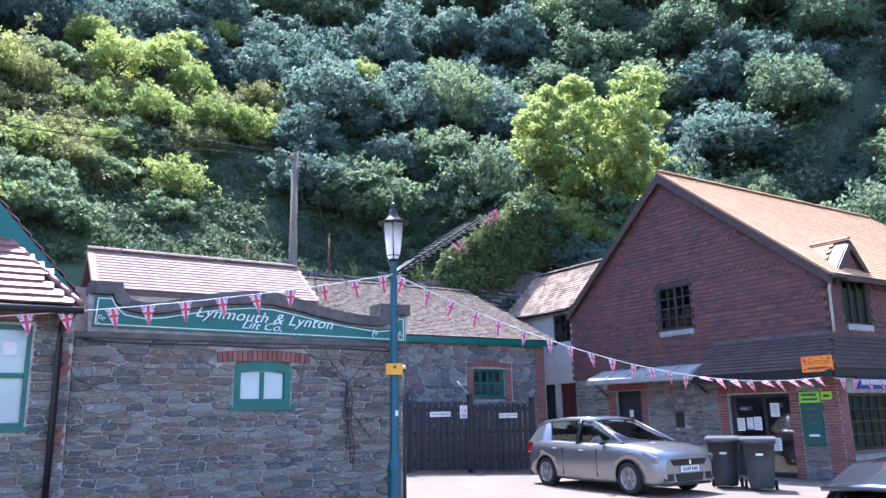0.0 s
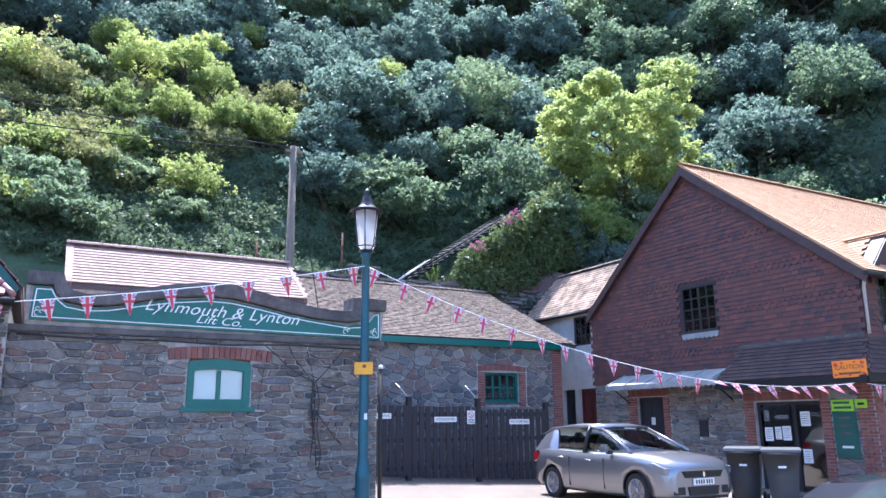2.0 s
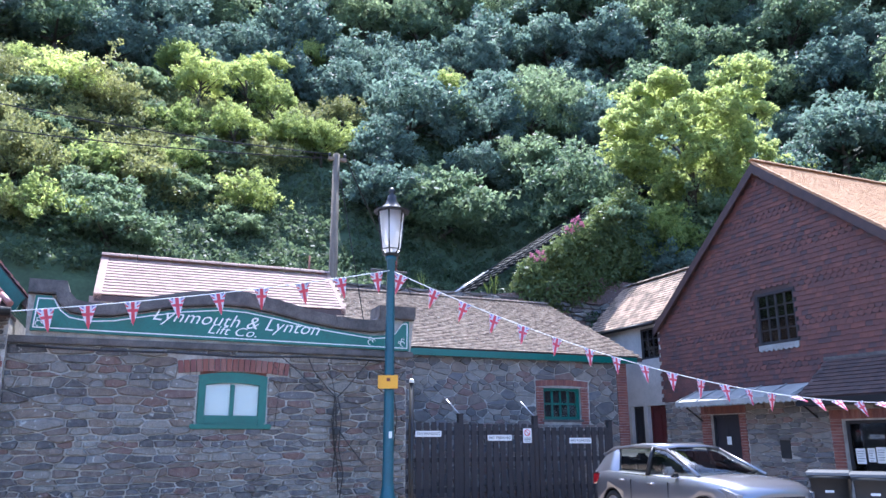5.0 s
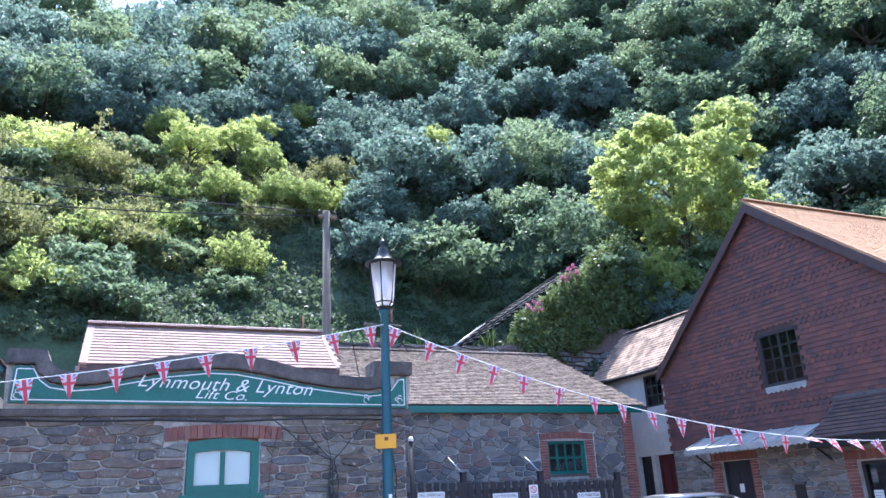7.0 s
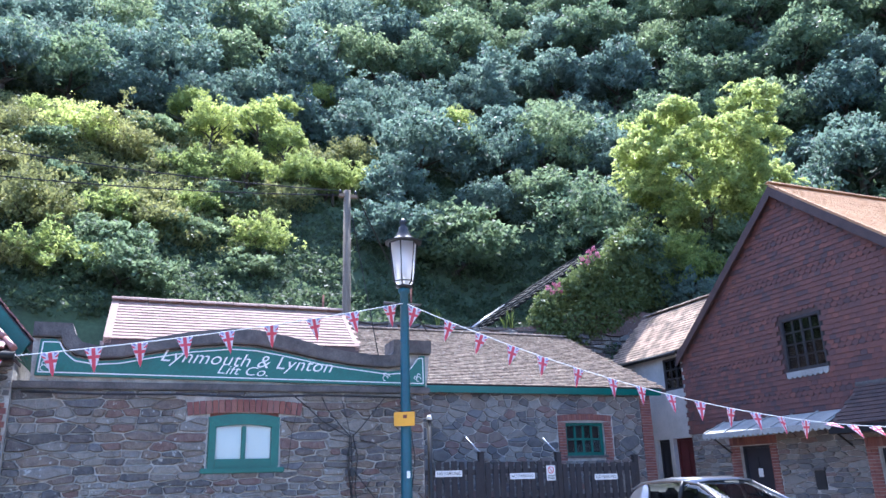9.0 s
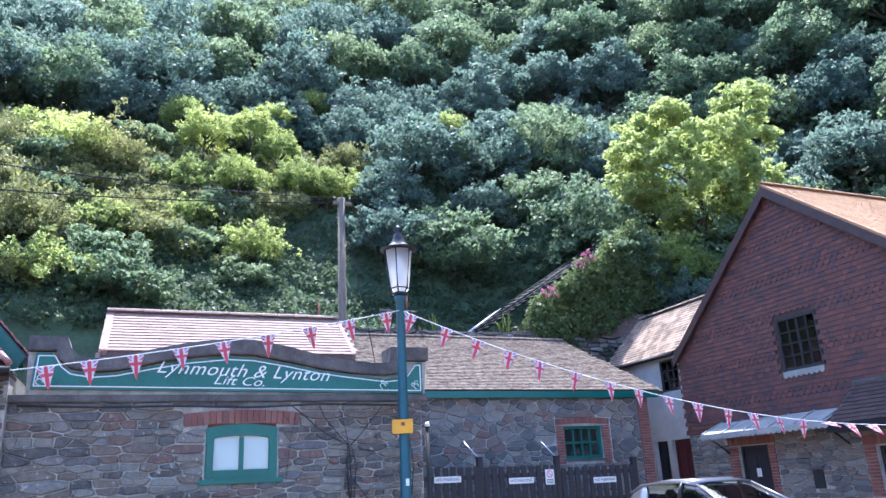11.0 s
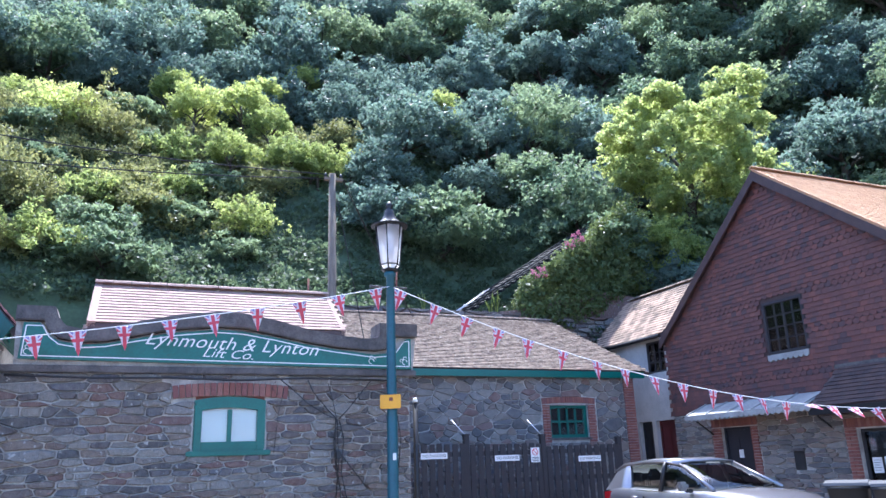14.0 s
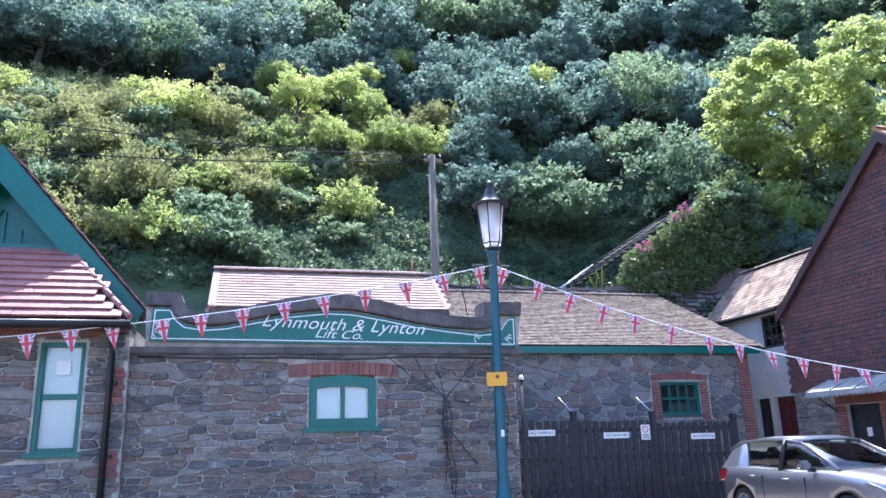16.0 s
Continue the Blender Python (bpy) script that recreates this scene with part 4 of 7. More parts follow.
# ---------------------------------------------------------------- hall: gablet roof and hipped roof below
GX, GZ, GB = -2.02, 5.19, 3.17
gs = (GZ - GB) / 1.75
for sg in (1, -1):
    bm = bmesh.new()
    prism(bm, [(GX, GZ), (GX + sg * 1.80, GZ - 1.80 * gs), (GX + sg * 1.80, GZ - 1.80 * gs + 0.12), (GX, GZ + 0.12)], 0.43, 7.0, "y")
    part("roof_slope", bm, M_BROWN, hall)
    bm = bmesh.new()
    prism(bm, [(GX, GZ - 0.30), (GX + sg * 1.66, GB - 0.14), (GX + sg * 1.78, GB + 0.06), (GX, GZ + 0.10)], 0.38, 0.428, "y", 0.006)
    part("bargeboard", bm, M_GREEN, hall, "green painted bargeboard")
    bm = bmesh.new()
    prism(bm, [(GX, GZ - 0.36), (GX + sg * 1.63, GB - 0.17), (GX + sg * 1.66, GB - 0.14), (GX, GZ - 0.30)], 0.395, 0.45, "y")
    part("moulding", bm, M_GREEN, hall)
    bm = bmesh.new()
    prism(bm, [(GX, GZ - 0.13), (GX + sg * 1.70, GZ - 0.13 - 1.70 * gs), (GX + sg * 1.70, GZ - 0.01 - 1.70 * gs), (GX, GZ - 0.01)], 0.43, 0.86, "y")
    part("soffit", bm, M_GREEN, hall, "green boarded soffit")
    bm = bmesh.new()
    prism(bm, [(GX, GZ - 0.62), (GX + sg * 1.35, GZ - 0.62 - 1.35 * gs), (GX + sg * 1.35, GZ - 0.13 - 1.35 * gs), (GX, GZ - 0.13)], 0.76, 0.80, "y")
    part("inner_board", bm, M_GREEN, hall)
    # edge tiles above the board
    up = Vector((-sg * 1.75, 0, GZ - GB)).normalized()
    if sg == 1:
        pl = Matrix(((0, up.x, up.z, GX + 1.80), (1, 0, 0, 0.39), (0, up.z, -up.x, GZ - 1.80 * gs + 0.13), (0, 0, 0, 1)))
        tiling(hall, pl, 6, 2.7, lambda x, y: 0.05 < x < 6 and y < 2.6, M_TILE_R, 0.17, 0.11, 0.014, near=lambda x, y, z: y < 1.0, limit=120, seed=14)
bm = bmesh.new()
prism(bm, [(GX - 0.75, 4.0), (GX + 0.75, 4.0), (GX, GZ - 0.15)], 0.82, 0.86, "y")
part("gable_panel", bm, M_GREEN, hall, "green boarded gable panel")
for k in range(-3, 4):
    h = GZ - 0.1 - abs(k) * 0.2 * gs
    part("batten", bx(GX + k * 0.2 - 0.02, GX + k * 0.2 + 0.02, 0.79, 0.819, 4.0, h - 0.1, 0.004), M_GREEN, hall)
part("sill_beam", bx(GX - 0.95, GX + 0.95, 0.50, 0.79, 3.98, 4.06, 0.01), M_GREEN, hall)
# hipped roof between eaves and gable panel
bm = bmesh.new()
E0 = [(-3.55, -0.42, 2.98), (-0.28, -0.42, 2.98), (-1.22, 0.55, 4.02), (-2.60, 0.55, 4.02)]
E1 = [(-0.28, 0.75, 3.0), (-3.55, 0.75, 3.0)]
v = [bm.verts.new(p) for p in E0 + E1]
bm.faces.new((v[0], v[1], v[2], v[3]))
bm.faces.new((v[1], v[4], v[2]))
bm.faces.new((v[0], v[3], v[5]))
part("pent_roof", bm, M_BROWN, hall)
part("soffit", bx(-3.55, -0.29, -0.40, 0.3, 2.93, 2.965), M_BROWN, hall)
pl, n = slope_plane(-3.55, -0.42, 2.99, 0.55, 4.03)
tiling(hall, pl, 3.3, n, lambda x, y: 0.95 * y / n < x < 3.27 - 0.92 * y / n and y < n - 0.02, M_TILE_R, 0.22, 0.135, 0.030, near=lambda x, y, z: x > -2.3, limit=220, seed=15)
hip0, hip1 = Vector((-0.27, -0.43, 3.02)), Vector((-1.22, 0.55, 4.07))
for k in range(8):
    part("hip_tile", tube(bmesh.new(), [hip0.lerp(hip1, k / 8), hip0.lerp(hip1, (k + 0.98) / 8)], [0.036, 0.03], 8), M_TILE_R, hall)
part("gutter", tube(bmesh.new(), [(-3.6, -0.47, 2.94), (-0.25, -0.47, 2.94)], 0.045), M_BLACK, hall, "black gutter")
part("downpipe", tube(bmesh.new(), [(-0.42, -0.47, 2.93), (-0.46, -0.22, 2.78), (-0.46, -0.20, 2.6), (-0.46, -0.20, 0.0)], 0.038), M_BLACK, hall, "black downpipe")
for z in (0.7, 1.5, 2.3):
    part("pipe_clip", bx(-0.53, -0.39, -0.20, LF - 0.02, z, z + 0.04, 0.004), M_BLACK, hall)
note = thing("wall_notice", "small white notice behind the sash window", "notice", LOC @ FRONT(-1.05, LF + 0.045, 2.42))
part("sheet", bx(0, 0.15, 0, 0.006, 0, 0.16, 0.002), M_WHITE, note)

# ---------------------------------------------------------------- skirt roof, canopy and shop of the house
SO, SF = 0.72, 0.38
zt, zb = 3.27, 2.44
skirt = thing("skirt_roof", "dark plain-tile lean-to roof wrapping the corner", "roof", kind="structure")
bm = bmesh.new()
c = [(HS, 2.55, zt), (HS - SO, 2.85, zb), (HS - SO, HN0 - SF, zb), (HS, HN0, zt), (26, HN0 - SF, zb), (26, HN0, zt)]
hi = [bm.verts.new(p) for p in c]
lo = [bm.verts.new((p[0], p[1], p[2] - 0.10)) for p in c]
for q in ((0, 1, 2, 3), (3, 2, 4, 5)):
    bm.faces.new([hi[i] for i in q][::-1])
    bm.faces.new([lo[i] for i in q])
for a, b in ((0, 1), (1, 2), (2, 4), (4, 5)):
    bm.faces.new((hi[a], hi[b], lo[b], lo[a]))
bmesh.ops.recalc_face_normals(bm, faces=bm.faces)
part("deck", bm, M_BROWN, skirt)
up = Vector((SO, 0, zt - zb)).normalized()
n = math.hypot(SO, zt - zb)
pl = Matrix(((0, up.x, -up.z, HS - SO), (-1, 0, 0, 2.85), (0, up.z, up.x, zb + 0.01), (0, 0, 0, 1)))
tiling(skirt, pl, 2.85 - HN0 + SF + 0.1, n, lambda x, y: 0.05 + 0.3 * y / n < x < 2.85 - HN0 + SF * (1 - y / n) and y < n - 0.02, M_TILE_S, 0.175, 0.11, 0.016, near=lambda x, y, z: True, limit=300, seed=16)
pl, n = slope_plane(HS - SO, HN0 - SF, zb + 0.01, HN0, zt + 0.01)
tiling(skirt, pl, 9, n, lambda x, y: SO * y / n < x < 9 and y < n - 0.02, M_TILE_S, 0.175, 0.11, 0.016, seed=17)
part("eaves_board", bx(HS - SO - 0.03, HS - SO, HN0 - SF, 2.85, zb - 0.16, zb - 0.01, 0.006), M_BLACK, skirt)
part("eaves_board", bx(HS - SO, 26, HN0 - SF - 0.03, HN0 - SF, zb - 0.16, zb - 0.01, 0.006), M_BLACK, skirt)
part("soffit", bx(HS - SO, HS, HN0 - SF, 2.85, zb - 0.15, zb - 0.12), M_BROWN, skirt)
part("soffit", bx(HS, 26, HN0 - SF, HN0, zb - 0.15, zb - 0.12), M_BROWN, skirt)
part("flashing", bx(HS - 0.04, HS - 0.025, HN0, 2.6, zt - 0.02, zt + 0.07), M_COPE, skirt, "grey lead flashing")
M_AWN = mat("pale weathered canopy sheet", (0.38, 0.38, 0.36), (0.27, 0.27, 0.26), 0.6, 2, 30, 0.1)
canopy = thing("door_canopy", "pale lean-to canopy with a scalloped valance", "canopy")
bm = bmesh.new()
prism(bm, [(HS - 0.02, 2.80), (HS - 0.75, 2.50), (HS - 0.75, 2.53), (HS - 0.02, 2.83)], 2.88, 6.75, "y")
part("sheet", bm, M_AWN, canopy)
for k in range(6):
    d = 2.92 + k * 0.755
    bm = bmesh.new()
    prism(bm, [(HS - 0.02, 2.835), (HS - 0.75, 2.535), (HS - 0.75, 2.56), (HS - 0.02, 2.86)], d, d + 0.035, "y")
    part("glazing_bar", bm, M_AWN, canopy)
pts = [(2.75, 2.52)]
for k in range(25):
    for a in range(5):
        pts.append((2.75 + (k + a / 4) * 0.16, 2.43 - 0.05 * math.sin(math.pi * a / 4)))
pts.append((6.75, 2.52))
bm = bmesh.new()
prism(bm, pts, HS - 0.775, HS - 0.752, "x")
part("valance", bm, M_AWN, canopy)
for d in (2.95, 6.6):
    part("bracket", tube(bmesh.new(), [(HS - 0.70, d, 2.50), (HS - 0.03, d, 2.05)], 0.02), M_BLACK, canopy)

M_MAROON = mat("maroon door paint", (0.10, 0.018, 0.022), (0.07, 0.014, 0.016), 0.45, 4, 50, 0.1)
M_NAVY = mat("dark grey door paint", (0.03, 0.03, 0.038), (0.022, 0.022, 0.028), 0.4, 4, 50, 0.1)


def door(name, label, m, w, h, material, panels=4, glazed=False):
    t = thing(name, label, "door", LOC @ m, kind="structure")
    bm = bmesh.new()
    box(bm, 0, 0.06, 0.08, 0.16, 0, h, 0.005)
    box(bm, w - 0.06, w, 0.08, 0.16, 0, h, 0.005)
    box(bm, 0.06, w - 0.06, 0.08, 0.16, h - 0.06, h, 0.005)
    part("door_frame", bm, material, t)
    part("leaf", bx(0.06, w - 0.06, 0.12, 0.16, 0.01, h - 0.06, 0.004), material, t)
    for k in range(panels):
        x0 = 0.14 + (k % 2) * (w - 0.2) / 2
        z0 = 0.15 + (k // 2) * (h - 0.3) / 2
        part("panel", bx(x0, x0 + (w - 0.36) / 2, 0.105, 0.12, z0, z0 + (h - 0.5) / 2, 0.008), material, t)
    part("door_handle", tube(bmesh.new(), [(w - 0.12, 0.11, 1.0), (w - 0.12, 0.06, 1.0), (w - 0.2, 0.06, 1.0)], 0.012), M_COPE, t, "metal lever handle")
    return t


door("door_1", "dark grey panelled side door", SIDE(HS, DR[1], 0), DR[1] - DR[0], DR[3], M_NAVY)
dn = thing("door_notice", "small white notice on the grey side door", "notice", LOC @ SIDE(HS + 0.09, 5.9, 1.45))
part("sheet", bx(0, 0.15, 0, 0.006, 0, 0.2), M_WHITE, dn)
door("door_2", "dark plank door in the cottage passage", SIDE(15.35, 9.86, 0), 0.62, 2.55, M_NAVY)
door("door_3", "maroon painted cottage door", SIDE(15.35, 9.07, 0), 0.96, 2.55, M_MAROON)
shop = thing("door_4", "dark glazed shop door with paper notices", "door", LOC @ SIDE(HS + 0.10, SH[1], 0), kind="structure")
sw = SH[1] - SH[0]
bm = bmesh.new()
for a in ((0, 0.07, 0, 1.97), (sw - 0.07, sw, 0, 1.97), (0.07, sw - 0.07, 1.90, 1.97), (0.95, 1.02, 0, 1.90), (0.07, 0.95, 0, 0.5)):
    box(bm, a[0], a[1], 0, 0.07, a[2], a[3], 0.005)
part("door_frame", bm, M_DARKWOOD, shop)
for a in ((0.07, 0.95, 0.5, 1.90), (1.02, sw - 0.07, 0.05, 1.90)):
    g = part("pane", bx(a[0], a[1], 0.03, 0.036, a[2], a[3]), M_GLASS, shop)
    g.visible_shadow = False
# dark sheet painted as the unlit inside of the shop
part("backing", bx(-0.1, sw + 0.1, 1.3, 1.35, -0.1, 2.2), M_INSHADE, shop)
for x, z, w, h in ((0.14, 1.08, 0.22, 0.31), (0.42, 1.12, 0.17, 0.28), (0.62, 1.10, 0.22, 0.32), (0.74, 0.58, 0.24, 0.34), (1.12, 1.42, 0.24, 0.32), (1.10, 0.62, 0.22, 0.30)):
    p = thing("paper_notice", "white paper notice taped inside the shop glass", "notice", LOC @ SIDE(HS + 0.10, SH[1], 0) @ pose(x, 0.022, z), group="shop notices")
    part("sheet", bx(0, w, 0, 0.004, 0, h), M_WHITE, p)
    for k in range(5):
        part("text_line", bx(0.03, w - 0.03 - 0.02 * (k % 3), -0.002, -0.0003, h - 0.06 - k * 0.05, h - 0.05 - k * 0.05), M_BLACK, p)

# dormer roof
dormer = thing("dormer", "small tile-hung dormer gable over the shop", "dormer", kind="structure")
DX, DZ = 16.38, 5.50
for sg in (1, -1):
    up = Vector((-sg * 0.78, 0, 0.86)).normalized()
    bm = bmesh.new()
    prism(bm, [(DX, DZ), (DX + sg * 0.80, DZ - 0.88), (DX + sg * 0.80, DZ - 0.80), (DX, DZ + 0.08)], HN0 - 0.06, 1.2, "y")
    part("roof_slope", bm, M_BROWN, dormer)
    pl = Matrix(((0, up.x, sg * up.z, DX + sg * 0.80), (sg, 0, 0, HN0 - 0.06 if sg == 1 else 1.2), (0, up.z, -sg * up.x, DZ - 0.79), (0, 0, 0, 1)))
    tiling(dormer, pl, 1.5, 1.18, lambda x, y: 0.05 < x < 1.5 and y < 1.15, M_TILE_H, 0.17, 0.11, 0.014, seed=20 + sg, near=lambda x, y, z: True, limit=80)
    bm = bmesh.new()
    prism(bm, [(DX, DZ - 0.16), (DX + sg * 0.86, DZ - 1.10), (DX + sg * 0.86, DZ - 0.90), (DX, DZ + 0.06)], HN0 - 0.10, HN0 - 0.062, "y")
    part("bargeboard", bm, M_BROWN, dormer)
bm = bmesh.new()
prism(bm, [(DW[0] - 0.1, 4.62), (DW[1] + 0.1, 4.62), (DW[1] + 0.1, 4.74), (DX, DZ - 0.08), (DW[0] - 0.1, 4.74)], HN0, HN0 + 0.2, "y")
part("gable", bm, M_TILE_V, dormer)
ridge_tiles(dormer, (DX, HN0 - 0.08, DZ + 0.13), (DX, 0.75, DZ + 0.13), M_TILE_H, 0.3, 0.08)
for w, m, w0 in (("window_apron", SIDE(HS - 0.04, GW[1], GW[2] - 0.17), GW[1] - GW[0]), ("window_apron", FRONT(DW[0], HN0 - 0.05, DW[2] - 0.14), DW[1] - DW[0])):
    bm = bmesh.new()
    pts = [(0, 0.16)]
    for k in range(8):
        for a in range(5):
            pts.append((w0 * (k + a / 4) / 8, 0.05 - 0.05 * math.sin(math.pi * a / 4)))
    pts.append((w0, 0.16))
    prism(bm, pts, -0.02, 0.03, "y")
    part(w, bm, M_AWN, house, "scalloped grey lead apron", m=m)
part("downpipe", tube(bmesh.new(), [(HS - 0.16, HN0 - 0.28, 4.5), (HS + 0.02, HN0 - 0.09, 4.3), (HS + 0.02, HN0 - 0.08, 3.3)], 0.036), M_RENDER, house, "pale downpipe")
part("gutter", tube(bmesh.new(), [(HS - 0.3, HN0 - 0.36, 4.52), (DX - 0.9, HN0 - 0.36, 4.52)], 0.055), M_BLACK, house, "dark gutter")
part("downpipe", tube(bmesh.new(), [(15.08, 8.25, 4.90), (15.22, 8.18, 4.72), (15.24, 8.16, 2.6)], 0.035), M_RENDER, link, "pale downpipe")
part("gutter", tube(bmesh.new(), [(15.04, 8.15, 4.92), (15.04, 11.7, 4.92)], 0.05), M_BLACK, link, "dark gutter")

# ---------------------------------------------------------------- street lamp
def flat(name, col, rough=0.5, metal=0.0, coat=0.0, bump=0.05, fine=60):
    return mat(name, col, tuple(c * 0.85 for c in col), rough, 4, fine, bump, metal, coat=coat, grain=0.12)


M_FROST = bpy.data.materials.new("frosted lantern glass")
M_FROST.use_nodes = True
fn = M_FROST.node_tree.nodes
ft, fx, fc = fn.new("ShaderNodeBsdfTranslucent"), fn.new("ShaderNodeMixShader"), fn.new("ShaderNodeBsdfTransparent")
ft.inputs["Color"].default_value = (0.9, 0.9, 0.92, 1)
fx.inputs["Fac"].default_value = 0.38
M_FROST.node_tree.links.new(fc.outputs[0], fx.inputs[1])
M_FROST.node_tree.links.new(ft.outputs[0], fx.inputs[2])
M_FROST.node_tree.links.new(fx.outputs[0], fn["Material Output"].inputs["Surface"])
M_YELLOW = flat("yellow enamel", (0.80, 0.38, 0.01), 0.4)
lamp = thing("street_lamp", "blue-green street lamp with a glazed lantern", "street lamp", LOC @ pose(4.0, -0.46, 0))
part("post", turned(bmesh.new(), [(0.115, -0.05), (0.115, 0.10), (0.10, 0.14), (0.10, 0.85), (0.108, 0.90), (0.085, 0.97), (0.070, 1.1), (0.055, 3.35), (0.052, 3.86), (0.075, 3.88), (0.075, 3.92), (0.04, 3.95)], 14), M_LAMPBLUE, lamp)
part("ladder_bar", tube(bmesh.new(), [(-0.27, 0, 3.73), (-0.12, 0, 3.73), (0.12, 0, 3.73), (0.22, 0, 3.73)], [0.022, 0.014, 0.014, 0.014]), M_COPE, lamp, "grey steel ladder bar")
lan = part("lantern", turned(bmesh.new(), [(0.075, 3.93), (0.125, 3.955), (0.115, 3.965), (0.065, 3.94)], 6), M_BLACK, lamp, "black six-sided lantern")
b0, b1, zl0, zl1, zm = 0.075, 0.185, 3.95, 4.54, 4.02
for k in range(6):
    a, b = math.pi / 3 * k, math.pi / 3 * (k + 1)
    P = lambda r, an, z: (r * math.cos(an), r * math.sin(an), z)
    part("glazing_bar", tube(bmesh.new(), [P(0.075, a, zl0), P(0.128, a, zm), P(b1, a, zl1)], 0.011, 6), M_BLACK, lan)
    part("rail", tube(bmesh.new(), [P(0.128, a, zm), P(0.128, b, zm)], 0.009, 5), M_BLACK, lan)
    part("rail", tube(bmesh.new(), [P(b1, a, zl1), P(b1, b, zl1)], 0.013, 5), M_BLACK, lan)
    for (r0, z0), (r1, z1) in (((0.075, zl0), (0.128, zm)), ((0.128, zm), (b1, zl1))):
        bm = bmesh.new()
        q = [P(r0 - 0.004, a, z0), P(r0 - 0.004, b, z0), P(r1 - 0.004, b, z1), P(r1 - 0.004, a, z1)]
        vv = [bm.verts.new(p) for p in q] + [bm.verts.new((p[0] * 0.985, p[1] * 0.985, p[2])) for p in q]
        bm.faces.new(vv[:4])
        bm.faces.new(vv[4:][::-1])
        for i in range(4):
            bm.faces.new((vv[i], vv[i + 4], vv[(i + 1) % 4 + 4], vv[(i + 1) % 4]))
        g = part("pane", bm, M_FROST, lan)
        g.visible_shadow = False
part("hood", turned(bmesh.new(), [(0.235, 4.53), (0.245, 4.55), (0.15, 4.585), (0.105, 4.63), (0.07, 4.70), (0.058, 4.76), (0.03, 4.78), (0.045, 4.81), (0.048, 4.83), (0.03, 4.86), (0.012, 4.88)], 12), M_BLACK, lamp, "black flared lantern hood")
part("bulb", turned(bmesh.new(), [(0.02, 4.1), (0.055, 4.16), (0.06, 4.36), (0.04, 4.5)], 12), M_WHITE, lamp, "white opal lamp tube")
plate = thing("lamp_plate", "yellow enamel plate fixed to the lamp post", "sign", LOC @ pose(3.95, -0.56, 2.215) @ pose(0, 0, 0, 0, 0, -32 + 6))
part("sheet", bx(-0.125, 0.125, -0.012, 0.0, 0, 0.165, 0.004), M_YELLOW, plate)
part("emblem", bx(-0.015, 0.03, -0.016, -0.0125, 0.09, 0.13, 0.001), M_RUST, plate)
st = thing("post_sticker", "small white sticker on the lamp post", "sticker", LOC @ pose(4.0, -0.535, 1.62) @ pose(0, 0, 0, 0, 0, -26))
part("sheet", bx(-0.02, 0.02, -0.004, 0.0, 0, 0.08), M_WHITE, st)


# ---------------------------------------------------------------- bunting
def cloth(name, col):
    m = bpy.data.materials.new(name)
    m.use_nodes = True
    N, K = m.node_tree.nodes, m.node_tree.links
    b = N["Principled BSDF"]
    b.inputs["Base Color"].default_value = (*col, 1)
    b.inputs["Roughness"].default_value = 0.8
    w = N.new("ShaderNodeTexWave")
    w.inputs["Scale"].default_value = 220
    bp = N.new("ShaderNodeBump")
    bp.inputs["Strength"].default_value = 0.1
    K.new(w.outputs["Fac"], bp.inputs["Height"])
    K.new(bp.outputs["Normal"], b.inputs["Normal"])
    t = N.new("ShaderNodeBsdfTranslucent")
    t.inputs["Color"].default_value = (*col, 1)
    mx = N.new("ShaderNodeMixShader")
    mx.inputs["Fac"].default_value = 0.5
    K.new(b.outputs[0], mx.inputs[1])
    K.new(t.outputs[0], mx.inputs[2])
    K.new(mx.outputs[0], N["Material Output"].inputs["Surface"])
    return m


C_RED, C_WHITE, C_BLUE = cloth("red bunting cloth", (0.78, 0.14, 0.18)), cloth("white bunting cloth", (0.92, 0.88, 0.90)), cloth("blue bunting cloth", (0.33, 0.31, 0.54))


def clip_poly(poly, tri):
    for i in range(3):
        a, b = Vector(tri[i]), Vector(tri[(i + 1) % 3])
        side = lambda p: (b.x - a.x) * (p.y - a.y) - (b.y - a.y) * (p.x - a.x)
        out = []
        for j in range(len(poly)):
            p, q = poly[j], poly[(j + 1) % len(poly)]
            sp, sq = side(p), side(q)
            if sp >= 0:
                out.append(p)
            if (sp >= 0) != (sq >= 0):
                out.append(p.lerp(q, sp / (sp - sq)))
        poly = out
        if not poly:
            return []
    return poly


